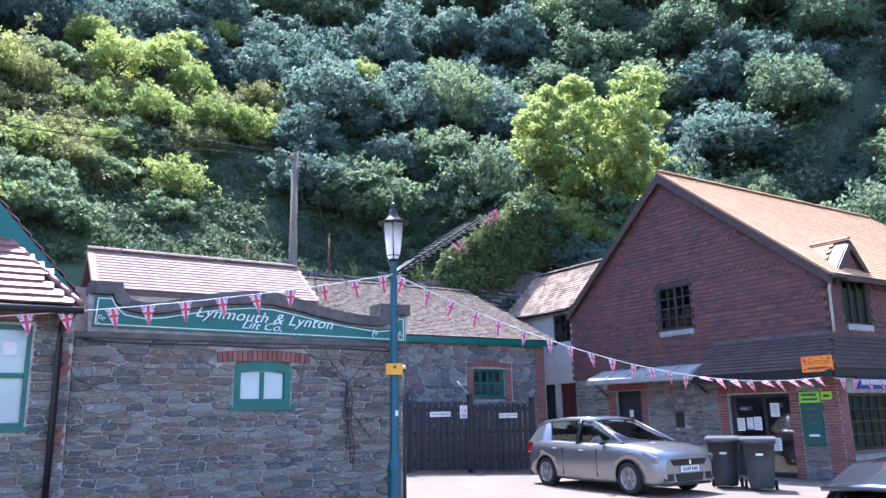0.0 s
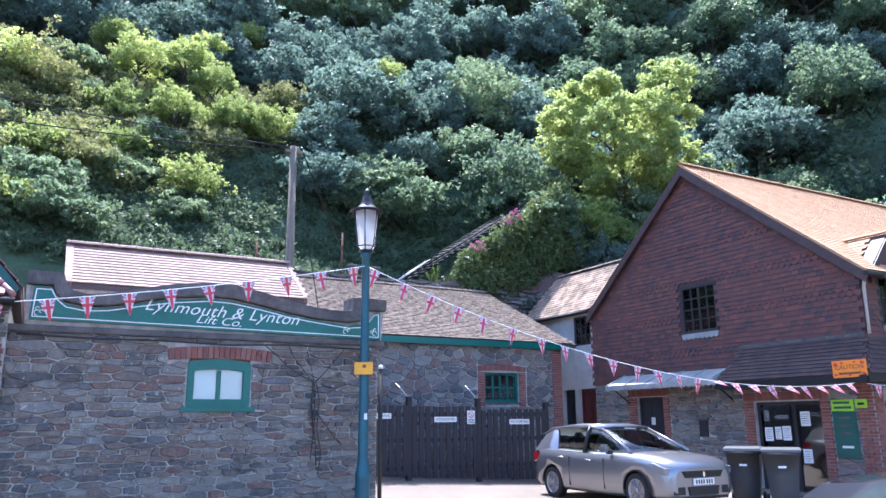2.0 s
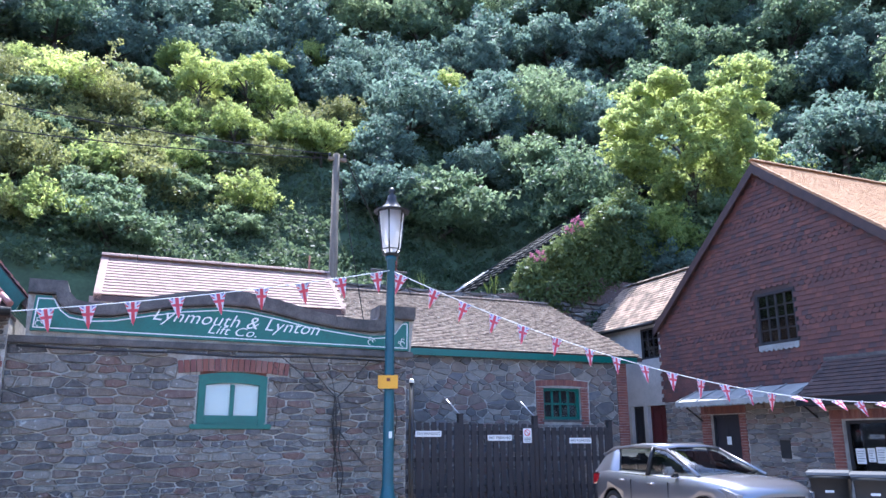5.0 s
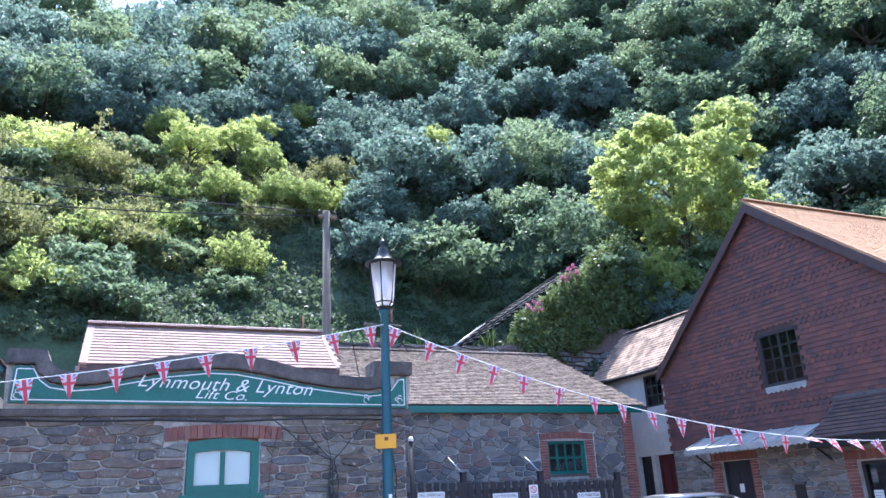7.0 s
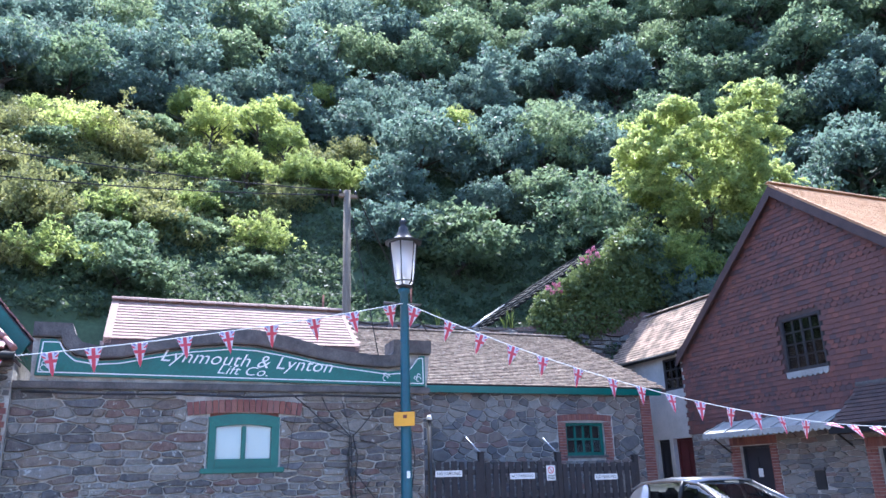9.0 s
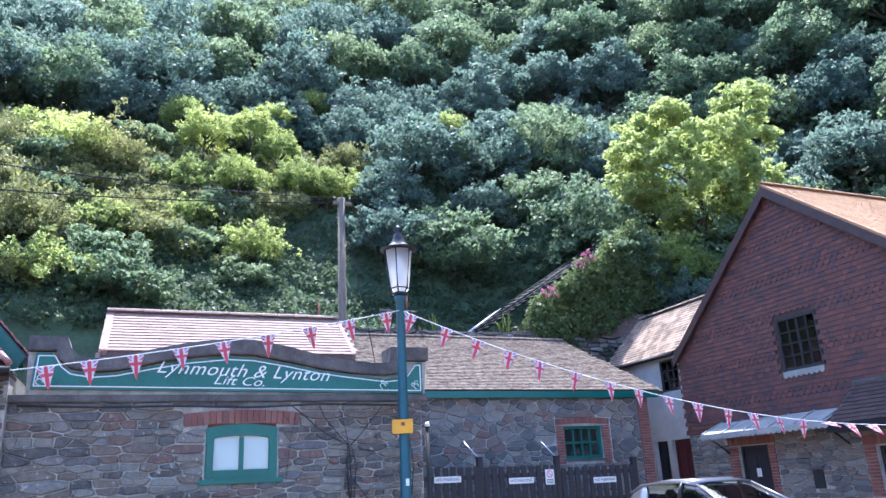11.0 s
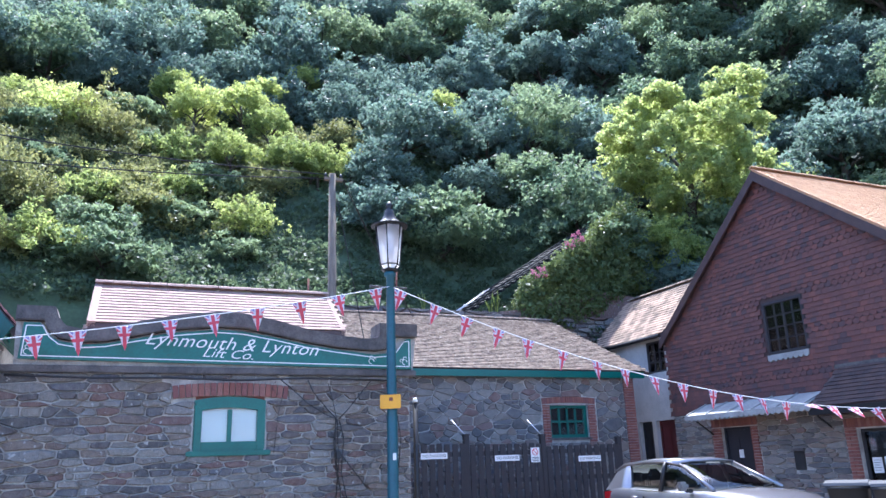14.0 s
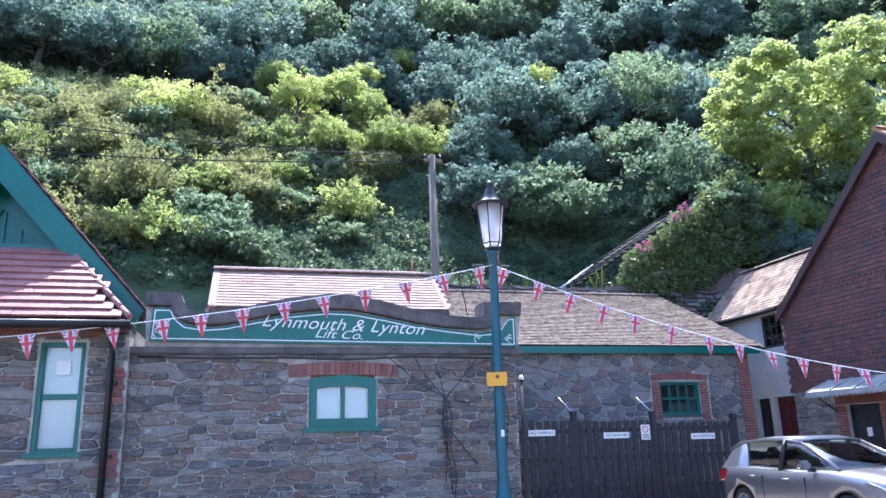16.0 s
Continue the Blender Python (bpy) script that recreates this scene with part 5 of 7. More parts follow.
def pennant_mesh(seed):
    """A three-cornered flag with crosses, hung from the top edge at z = 0, a little curled."""
    rng = random.Random(seed)
    w, h = 0.18, 0.265
    tri = [(-w / 2, 0), (0, -h), (w / 2, 0)]
    me = bpy.data.meshes.new("pennant")
    for c in (C_BLUE, C_WHITE, C_RED):
        me.materials.append(c)
    bm = bmesh.new()
    mid = Vector((0, -0.095))
    curl, sway = rng.uniform(-0.5, 0.5), rng.uniform(-0.25, 0.25)

    def strip(p, q, wd, mi, lay):
        d = (Vector(q) - Vector(p)).normalized()
        n = Vector((-d.y, d.x)) * wd / 2
        poly = clip_poly([Vector(p) - n, Vector(q) - n, Vector(q) + n, Vector(p) + n], tri)
        fill(poly, mi, lay)

    def fill(poly, mi, lay):
        if len(poly) < 3:
            return
        for sgn in (1, -1):
            vs = [bm.verts.new((p.x, lay * 0.0012 * sgn, p.y)) for p in poly]
            f = bm.faces.new(vs if sgn < 0 else vs[::-1])
            f.material_index = mi

    fill([Vector(p) for p in tri], 0, 1)
    for e in ((-0.16, 0.03), (0.16, 0.03), (-0.13, -0.25), (0.13, -0.25)):
        strip(mid, e, 0.050, 1, 2)
        strip(mid, e, 0.018, 2, 3)
    strip((0, 0.1), (0, -0.4), 0.082, 1, 4)
    strip((-0.2, mid.y), (0.2, mid.y), 0.075, 1, 4.5)
    strip((0, 0.1), (0, -0.4), 0.038, 2, 5)
    strip((-0.2, mid.y), (0.2, mid.y), 0.034, 2, 5.5)
    bm.to_mesh(me)
    bm.free()
    return me


PENNANTS = [pennant_mesh(k) for k in range(7)]


def bunting(a, b, sag, first, step, wild, label, seed, power=1.0):
    rng = random.Random(seed)
    t = thing("bunting", label, "bunting", group="strings of flags")
    a, b = Vector(a), Vector(b)
    P = lambda u: a.lerp(b, u) - Vector((0, 0, 4 * sag * u ** power * (1 - u ** power)))
    part("cord", tube(bmesh.new(), [P(i / 40) for i in range(41)], 0.006, 5), M_WHITE, t, "thin white cord")
    L = (b - a).length
    k = first
    yaw = math.degrees(math.atan2(b.y - a.y, b.x - a.x))
    while k < L - 0.15:
        u = k / L
        sl = math.degrees(math.atan2(P(min(1, u + 0.01)).z - P(u).z, 0.01 * L))
        f = wild(u) if callable(wild) else wild
        ob = part("pennant", PENNANTS[rng.randrange(7)], None, t, m=Matrix.Translation(P(u) - Vector((0, 0, 0.004))) @ pose(0, 0, 0, 0, 0, yaw + rng.uniform(-14, 14)) @ pose(0, 0, 0, rng.uniform(-16, 16) - f * rng.uniform(30, 80), -sl + rng.uniform(-5, 5) - f * rng.uniform(0, 25), 0))
        k += step * rng.uniform(0.88, 1.12)
    return t


bunting((3.97, -0.50, 3.73), (-3.6, -0.40, 2.62), 0.17, 0.18, 0.47, 0.0, "string of union flag pennants along the stone wall", 3)
bunting((4.03, -0.50, 3.72), (14.30, -0.80, 2.26), 0.60, 0.10, 0.47, lambda u: 1.0 if u > 0.62 else 0.1, "string of union flag pennants across the yard", 4)
bunting((14.40, -1.0, 2.24), (20.0, -1.45, 2.30), 0.10, 0.3, 0.45, 0.1, "string of union flag pennants along the shop", 5)

# ---------------------------------------------------------------- gate
gate = thing("yard_gate", "tall black picket yard gate with steel posts", "gate")
GD = 6.60
for s, top in ((6.2, 2.15), (8.10, 2.15), (10.06, 2.12), (12.18, 2.03)):
    p = part("post", bx(s - 0.06, s + 0.06, GD - 0.06, GD + 0.06, lift(s, GD) - 0.1, top, 0.008), M_DARKWOOD, gate)
    part("cap", bx(s - 0.075, s + 0.075, GD - 0.075, GD + 0.075, top, top + 0.03, 0.008), M_DARKWOOD, p)
rgate = random.Random(5)
PICKET = base_mesh("picket", ([(x, y, z) for x in (-0.062, 0.062) for y in (-0.011, 0.011) for z in (0, 1)], [(0, 1, 3, 2), (4, 6, 7, 5), (0, 4, 5, 1), (2, 3, 7, 6), (0, 2, 6, 4), (1, 5, 7, 3)]), M_DARKWOOD)
for s0, s1, tp in ((6.3, 8.02, 1.98), (8.20, 9.97, 1.95), (10.16, 12.10, 1.88)):
    n = int((s1 - s0) / 0.182)
    for k in range(n + 1):
        s = s0 + 0.03 + (s1 - s0 - 0.06) * k / n
        z0 = lift(s, GD) + 0.10
        ob = new("picket", PICKET)
        ob.parent = gate
        ob.matrix_basis = Matrix.Translation((s, GD - 0.045, z0)) @ pose(0, 0, 0, 0, rgate.uniform(-0.4, 0.4), rgate.uniform(-2, 2)) @ Matrix.Diagonal((1, 1, tp - z0 + rgate.uniform(-0.012, 0.012), 1))
    for z in (0.45, 1.10, 1.70):
        part("rail", bx(s0, s1, GD - 0.03, GD + 0.015, z, z + 0.10, 0.006), M_DARKWOOD, gate)
M_STEEL = flat("galvanised steel", (0.55, 0.56, 0.58), 0.35, 0.8)
for s, top in ((8.10, 2.18), (10.06, 2.15)):
    part("stay", tube(bmesh.new(), [(s, GD, top), (s - 0.05, GD, top + 0.02), (s - 0.28, GD + 0.15, top + 0.33)], 0.012, 6), M_STEEL, gate, "galvanised steel stay")
tall = thing("corner_post", "slim black steel post with a pale cap", "post", LOC @ pose(4.58, 0.3, 0))
part("shaft", tube(bmesh.new(), [(0, 0, -0.05), (0, 0, 2.36)], 0.032, 10), M_BLACK, tall)
part("cap", turned(bmesh.new(), [(0.036, 2.36), (0.036, 2.39), (0.02, 2.42)], 10), M_WHITE, tall, "pale plastic cap")


def no_parking(s, z):
    t = thing("no_parking_sign", "small white sign with black capitals on the gate", "sign", LOC @ pose(s, GD - 0.062, z), group="gate signs")
    part("plate", bx(0, 0.63, -0.006, 0, 0, 0.13, 0.003), M_WHITE, t)
    letters("NO PARKING", 0.088, Matrix.Translation((0.315, -0.0075, 0.065)), M_BLACK, t, spacing=1.05, depth=0.001)


no_parking(8.77, 1.57)
no_parking(10.97, 1.50)
no_parking(6.98, 1.66)
np2 = thing("prohibition_sign", "white sign with a red ring and slash", "sign", LOC @ pose(9.70, GD - 0.062, 1.52))
part("plate", bx(0, 0.23, -0.006, 0, 0, 0.33, 0.003), M_WHITE, np2)
C_SIGNRED = flat("sign red", (0.62, 0.02, 0.03), 0.4)
bm = bmesh.new()
band(bm, [(0.115 + 0.07 * math.cos(k * math.pi / 10), 0.23 + 0.07 * math.sin(k * math.pi / 10)) for k in range(21)], 0.018, -0.009, -0.0065)
band(bm, [(0.068, 0.278), (0.162, 0.182)], 0.016, -0.0095, -0.0065)
part("ring", bm, C_SIGNRED, np2, "red ring with a slash")
for k in range(3):
    part("text_line", bx(0.03, 0.20, -0.0085, -0.0065, 0.03 + k * 0.035, 0.045 + k * 0.035), M_BLACK, np2)

# ---------------------------------------------------------------- cars
M_TYRE = flat("tyre rubber", (0.015, 0.015, 0.016), 0.85, bump=0.3)
M_ALLOY = flat("alloy wheel", (0.36, 0.36, 0.38), 0.35, 0.8)
M_TRIM = flat("black plastic trim", (0.014, 0.014, 0.016), 0.5)
M_CHROME = flat("bright chrome", (0.8, 0.8, 0.82), 0.12, 1.0, bump=0.0)
M_CARGLASS = glass_mat("tinted car glass", (0.50, 0.56, 0.56), 0.02, 0.9, 1.8)
M_LAMPGLASS = flat("headlamp lens", (0.24, 0.25, 0.28), 0.08, 0.4, coat=1.0, bump=0)
M_SEAT = flat("dark seat cloth", (0.03, 0.03, 0.035), 0.9)


def paint(name, col, metal):
    m = mat(name, col, tuple(c * 0.96 for c in col), 0.32, 2, 300, 0.0, metal, coat=1.0, grain=0.08)
    return m


def wheel(parent, x, y, side):
    w = part("wheel", turned(bmesh.new(), [(0.21, -0.10), (0.285, -0.105), (0.312, -0.085), (0.318, -0.04), (0.318, 0.04), (0.312, 0.085), (0.285, 0.105), (0.215, 0.10), (0.205, 0.02)], 28), M_TYRE, parent, "black tyre", m=pose(x, y, 0.318, 90 * side, 0, 0))
    part("rim", turned(bmesh.new(), [(0.215, 0.06), (0.218, 0.102), (0.205, 0.10), (0.195, 0.05)], 28), M_ALLOY, w, "silver alloy rim")
    part("brake_disc", turned(bmesh.new(), [(0.15, 0.0), (0.20, 0.02), (0.05, 0.035)], 20), M_TRIM, w)
    for k in range(10):
        a = math.radians(36 * k + (7 if k % 2 else -7))
        bm = bmesh.new()
        box(bm, 0.03, 0.21, -0.012, 0.012, 0.055, 0.09, 0.004, m=Matrix.Rotation(a, 4, "Z"))
        part("spoke", bm, M_ALLOY, w)
    part("hub_cap", turned(bmesh.new(), [(0.05, 0.07), (0.045, 0.10), (0.01, 0.104)], 12), M_ALLOY, w)
    return w


def loft(bm, stations, ring):
    """Skin between closed rings of points at each station."""
    R = [[bm.verts.new(p) for p in ring(s)] for s in stations]
    n = len(R[0])
    for a, b in zip(R, R[1:]):
        for i in range(n):
            bm.faces.new((a[i], b[i], b[(i + 1) % n], a[(i + 1) % n])).smooth = True
    bm.faces.new(R[0])
    bm.faces.new(R[-1][::-1])
    bmesh.ops.recalc_face_normals(bm, faces=bm.faces)
    return bm


def cut(me, cutters):
    """The mesh with round wheel arches cut out."""
    ob = new("tmp_body", me)
    tools = []
    for bmc in cutters:
        c = new("tmp_cut", mesh_of(bmc, "tmp", None))
        md = ob.modifiers.new("cut", "BOOLEAN")
        md.operation, md.object, md.solver = "DIFFERENCE", c, "EXACT"
        tools.append(c)
    bpy.context.view_layer.update()
    out = bpy.data.meshes.new_from_object(ob.evaluated_get(bpy.context.evaluated_depsgraph_get()))
    for o in (ob, *tools):
        bpy.data.objects.remove(o)
    return out


def hatchback(m, label, body_paint, zscale=1.0):
    car = thing("car", label, "car", m @ Matrix.Diagonal((0.965, 1, zscale, 1)))
    # x, half width, sill height, shoulder height
    ST = [(0.02, 0.70, 0.42, 0.84), (0.07, 0.79, 0.30, 0.95), (0.25, 0.865, 0.24, 1.01), (0.60, 0.895, 0.22, 1.015), (1.2, 0.90, 0.20, 0.995), (1.9, 0.90, 0.19, 0.975), (2.6, 0.90, 0.19, 0.965),
          (3.05, 0.90, 0.20, 0.97), (3.35, 0.895, 0.20, 0.95), (3.65, 0.885, 0.20, 0.925), (3.90, 0.86, 0.20, 0.885), (4.08, 0.81, 0.20, 0.825), (4.17, 0.74, 0.22, 0.765), (4.225, 0.65, 0.27, 0.69)]

    def ring(s):
        x, w, z0, z1 = s
        h = z1 - z0
        half = [(0.0, z0), (w * 0.90, z0), (w * 0.975, z0 + 0.06), (w * 0.995, z0 + h * 0.30), (w, z0 + h * 0.55), (w * 0.985, z0 + h * 0.78), (w * 0.945, z0 + h * 0.93), (w * 0.87, z1), (w * 0.6, z1 + 0.028), (w * 0.3, z1 + 0.042), (0.0, z1 + 0.046)]
        return [(x, -a, b) for a, b in half] + [(x, a, b) for a, b in half[-2:0:-1]]

    body = mesh_of(loft(bmesh.new(), ST, ring), "body", body_paint)
    cutters = []
    for wx in (0.80, 3.42):
        for sy in (-1, 1):
            c = bmesh.new()
            bmesh.ops.create_cone(c, cap_ends=True, segments=36, radius1=0.365, radius2=0.365, depth=0.42, matrix=pose(wx, sy * 0.80, 0.325, 90, 0, 0))
            cutters.append(c)
    body = cut(body, cutters)
    if not body.materials:
        body.materials.append(body_paint)
    bo = part("body", body, None, car)
    for wx in (0.80, 3.42):
        for sy in (-1, 1):
            wheel(car, wx, sy * 0.785, 1 if sy < 0 else -1)
            bm = bmesh.new()
            n = 16
            pts = [(wx + 0.372 * math.cos(math.pi * k / n), 0.325 + 0.372 * math.sin(math.pi * k / n)) for k in range(n + 1)]
            pts += [(wx + 0.345 * math.cos(math.pi * k / n), 0.325 + 0.345 * math.sin(math.pi * k / n)) for k in range(n, -1, -1)]
            prism(bm, pts, *sorted((sy * 0.62, sy * 0.885)), "y")
            part("wheel_arch", bm, M_TRIM, car)
    # glasshouse: roof, pillars and glass
    GL = [(0.08, 0.68, 0.97, 1.06), (0.27, 0.63, 0.98, 1.30), (0.55, 0.62, 0.99, 1.42), (1.2, 0.63, 0.98, 1.468), (1.85, 0.63, 0.97, 1.468), (2.22, 0.61, 0.96, 1.42), (2.72, 0.67, 0.95, 1.20), (3.20, 0.75, 0.95, 0.985)]

    def gring(s, out=0.0):
        x, w, z0, z1 = s
        lw = 0.80 + out
        return [(x, -lw, z0 - 0.02), (x, -(w + (lw - w) * 0.30) - out * 0.4, z0 + (z1 - z0) * 0.72), (x, -w, z1 - 0.03 * (z1 - z0)), (x, -w * 0.55, z1 + 0.012 + out * 0.4), (x, w * 0.55, z1 + 0.012 + out * 0.4), (x, w, z1 - 0.03 * (z1 - z0)), (x, w + (lw - w) * 0.30, z0 + (z1 - z0) * 0.72), (x, lw, z0 - 0.02)]

    g = part("glasshouse", loft(bmesh.new(), GL, gring), M_CARGLASS, car, "tinted windows")
    g.visible_shadow = False
    bm = bmesh.new()
    rr = [[bm.verts.new((p[0], p[1] * 1.012, p[2] + o)) for o in (0.006,) for p in gring(s)[2:6]] for s in GL[1:6]]
    ext = [bm.verts.new((0.17, p.co.y, 1.285 + 0.02 * (i in (1, 2)))) for i, p in enumerate(rr[0])]
    rr = [ext] + rr
    for a, b in zip(rr, rr[1:]):
        for i in range(3):
            bm.faces.new((a[i], a[i + 1], b[i + 1], b[i])).smooth = True
    bmesh.ops.recalc_face_normals(bm, faces=bm.faces)
    bmesh.ops.solidify(bm, geom=bm.faces[:], thickness=-0.03)
    part("roof", bm, body_paint, car)
    for sy in (-1, 1):
        idx = 2 if sy < 0 else 5
        mid = 1 if sy < 0 else 6
        low = 0 if sy < 0 else 7
        R = [gring(s, 0.012) for s in GL]
        tube(bm := bmesh.new(), [R[5][idx], R[6][idx], R[7][idx]], [0.024, 0.027, 0.032], 8)
        part("pillar", bm, body_paint, car)
        tube(bm := bmesh.new(), [R[1][idx], R[2][idx], R[3][idx], R[4][idx], R[5][idx]], 0.026, 8)
        part("roof_rail", bm, body_paint, car)
        for st, w in ((4, 0.045),):
            q = R[st]
            tube(bm := bmesh.new(), [q[low], q[mid], q[idx]], [w, w * 0.9, w * 0.6], 8)
            part("pillar", bm, M_TRIM, car)
        bm = bmesh.new()
        st = [R[0], R[1], R[2]]
        mixr = lambda t: [tuple(Vector(a).lerp(Vector(b), t)) for a, b in zip(R[2], R[3])]
        lowr, highr = mixr(0.62), mixr(0.25)
        st.append([None] * 8)
        st[3][low], st[3][mid], st[3][idx] = lowr[low], mixr(0.42)[mid], highr[idx]
        ro = [[bm.verts.new(q[k]) for k in (low, mid, idx)] for q in st]
        ri = [[bm.verts.new((v.co.x, v.co.y * 0.93, v.co.z)) for v in q] for q in ro]
        for a, b, c, e in zip(ro, ro[1:], ri, ri[1:]):
            for k in range(2):
                bm.faces.new((a[k], a[k + 1], b[k + 1], b[k])).smooth = True
                bm.faces.new((c[k], e[k], e[k + 1], c[k + 1]))
        for k in range(2):
            bm.faces.new((ro[3][k], ro[3][k + 1], ri[3][k + 1], ri[3][k]))
        bmesh.ops.recalc_face_normals(bm, faces=bm.faces)
        part("rear_quarter", bm, body_paint, car)
        tube(bm := bmesh.new(), [(0.55, sy * 0.815, 0.968), (1.2, sy * 0.822, 0.955), (2.0, sy * 0.822, 0.942), (2.75, sy * 0.815, 0.935)], 0.012, 6)
        part("waist_trim", bm, M_CHROME, car, "bright waist strip")
        for hx, hz in ((1.05, 0.84), (1.95, 0.815)):
            part("door_handle", tube(bmesh.new(), [(hx, sy * 0.89, hz), (hx + 0.03, sy * 0.925, hz), (hx + 0.17, sy * 0.925, hz), (hx + 0.20, sy * 0.89, hz)], 0.016, 8), body_paint, car)
        for gxx in (1.42, 2.52):
            part("door_gap", bx(gxx, gxx + 0.008, *sorted((sy * 0.880, sy * 0.9035)), 0.30, 0.86), M_TRIM, car)
        mir = part("mirror", bx(2.62, 2.78, *sorted((sy * 0.89, sy * 1.10)), 0.98, 1.13, 0.045), body_paint, car, "door mirror")
        part("mirror_arm", bx(2.66, 2.74, *sorted((sy * 0.80, sy * 0.93)), 0.95, 1.01, 0.01), M_TRIM, car)
        bm = bmesh.new()
        prism(bm, [(3.62, 0.835), (3.88, 0.825), (4.175, 0.735), (4.17, 0.62), (3.92, 0.65)], *sorted((sy * 0.56, sy * 0.845)), "y", 0.015)
        sk = Matrix.Shear("XY", 4, (0, 0))
        for v in bm.verts:
            v.co.x += 0.10 * (0.62 - abs(v.co.y)) if abs(v.co.y) < 0.62 else -0.18 * (abs(v.co.y) - 0.62)
        h = part("headlamp", bm, M_LAMPGLASS, car, "clear swept headlamp")
        part("lamp_bulb", turned(bmesh.new(), [(0.02, -0.02), (0.055, 0.0), (0.05, 0.02), (0.01, 0.03)], 14), M_CHROME, h, m=pose(4.10, sy * 0.66, 0.655, 0, 80, 0))
        bm = bmesh.new()
        prism(bm, [(4.0, sy * 0.46), (4.238, sy * 0.46), (4.235, sy * 0.61), (4.19, sy * 0.70), (4.0, sy * 0.70)], 0.29, 0.42, "z")
        part("fog_recess", bm, M_TRIM, car)
        bm = bmesh.new()
        prism(bm, [(0.05, 0.72), (0.30, 0.80), (0.30, 0.93), (0.08, 0.92)], *sorted((sy * 0.60, sy * 0.858)), "y", 0.02)
        part("tail_lamp", bm, flat("red tail lamp", (0.35, 0.01, 0.015), 0.15, coat=1.0, bump=0), car, "red tail lamp")
    # front: grille, intake, plate, badge
    bm = bmesh.new()
    prism(bm, [(-0.52, 0.685), (0.52, 0.685), (0.44, 0.57), (-0.44, 0.57)], 4.10, 4.245, "x", 0.012)
    gr = part("grille", bm, M_TRIM, car, "black front grille")
    for k in range(4):
        part("grille_bar", bx(4.2445, 4.252, -0.44, 0.44, 0.585 + k * 0.026, 0.593 + k * 0.026), M_BLACK, gr)
    bm = bmesh.new()
    prism(bm, [(-0.40, 0.42), (0.40, 0.42), (0.36, 0.27), (-0.36, 0.27)], 4.10, 4.245, "x", 0.015)
    part("lower_intake", bm, M_TRIM, car)
    bm = bmesh.new()
    prism(bm, [(0, 0.05), (0.03, 0.02), (0.025, -0.04), (0, -0.05), (-0.025, -0.04), (-0.03, 0.02)], 0, 0.01, "x")
    part("badge", bm, M_CHROME, gr, "small bright badge", m=pose(4.252, 0, 0.63))
    pl8 = part("number_plate", bx(4.238, 4.252, -0.26, 0.26, 0.445, 0.555, 0.004), M_WHITE, car, "white number plate with dark bars")
    for k in range(7):
        part("plate_bar", bx(4.2522, 4.2535, -0.205 + k * 0.06 + (0.02 if k > 3 else 0), -0.17 + k * 0.06 + (0.02 if k > 3 else 0), 0.465, 0.535), M_BLACK, pl8)
    part("splitter", bx(3.9, 4.20, -0.66, 0.66, 0.19, 0.235, 0.015), M_TRIM, car)
    for k in range(2):
        part("wiper", tube(bmesh.new(), [(3.26, -0.35 + k * 0.6, 1.01), (3.16, 0.1 + k * 0.5, 1.055)], 0.010, 5), M_BLACK, car)
    for sy in (-0.37, 0.37):
        for sx in (1.9, 1.05):
            part("seat", bx(sx, sx + 0.16, sy - 0.22, sy + 0.22, 0.85, 1.18, 0.05), M_SEAT, car)
            part("headrest", bx(sx + 0.01, sx + 0.11, sy - 0.12, sy + 0.12, 1.19, 1.33, 0.04), M_SEAT, car)
    part("cabin_floor", bx(0.35, 2.75, -0.72, 0.72, 0.80, 0.93, 0.02), M_SEAT, car)
    part("rear_seat_back", bx(0.42, 0.62, -0.60, 0.60, 0.93, 1.24, 0.04), M_SEAT, car)
    for sy in (-1, 1):
        part("pillar_lining", bx(0.30, 1.0, *sorted((sy * 0.56, sy * 0.60)), 0.93, 1.27, 0.01), M_SEAT, car)
    part("dashboard", bx(2.70, 3.05, -0.68, 0.68, 0.90, 0.985, 0.03), M_TRIM, car)
    return car


P_SILVER = paint("silver-grey metallic paint", (0.27, 0.266, 0.285), 0.7)
P_DARK = paint("dark blue metallic paint", (0.05, 0.065, 0.095), 0.6)
hatchback(LOC @ pose(10.76, 4.06, lift(10.8, 3) * 0.5, 0, 0, -90), "silver-grey five-door hatchback parked in the yard", P_SILVER)
hatchback(pose(2.20, 4.62, -0.03, 0, 0, 32) @ pose(0, -0.55, 0), "dark blue hatchback parked at the roadside", P_DARK, 0.90)

# ---------------------------------------------------------------- bins and shop signs
M_BIN = flat("grey bin plastic", (0.055, 0.06, 0.068), 0.55, bump=0.1)


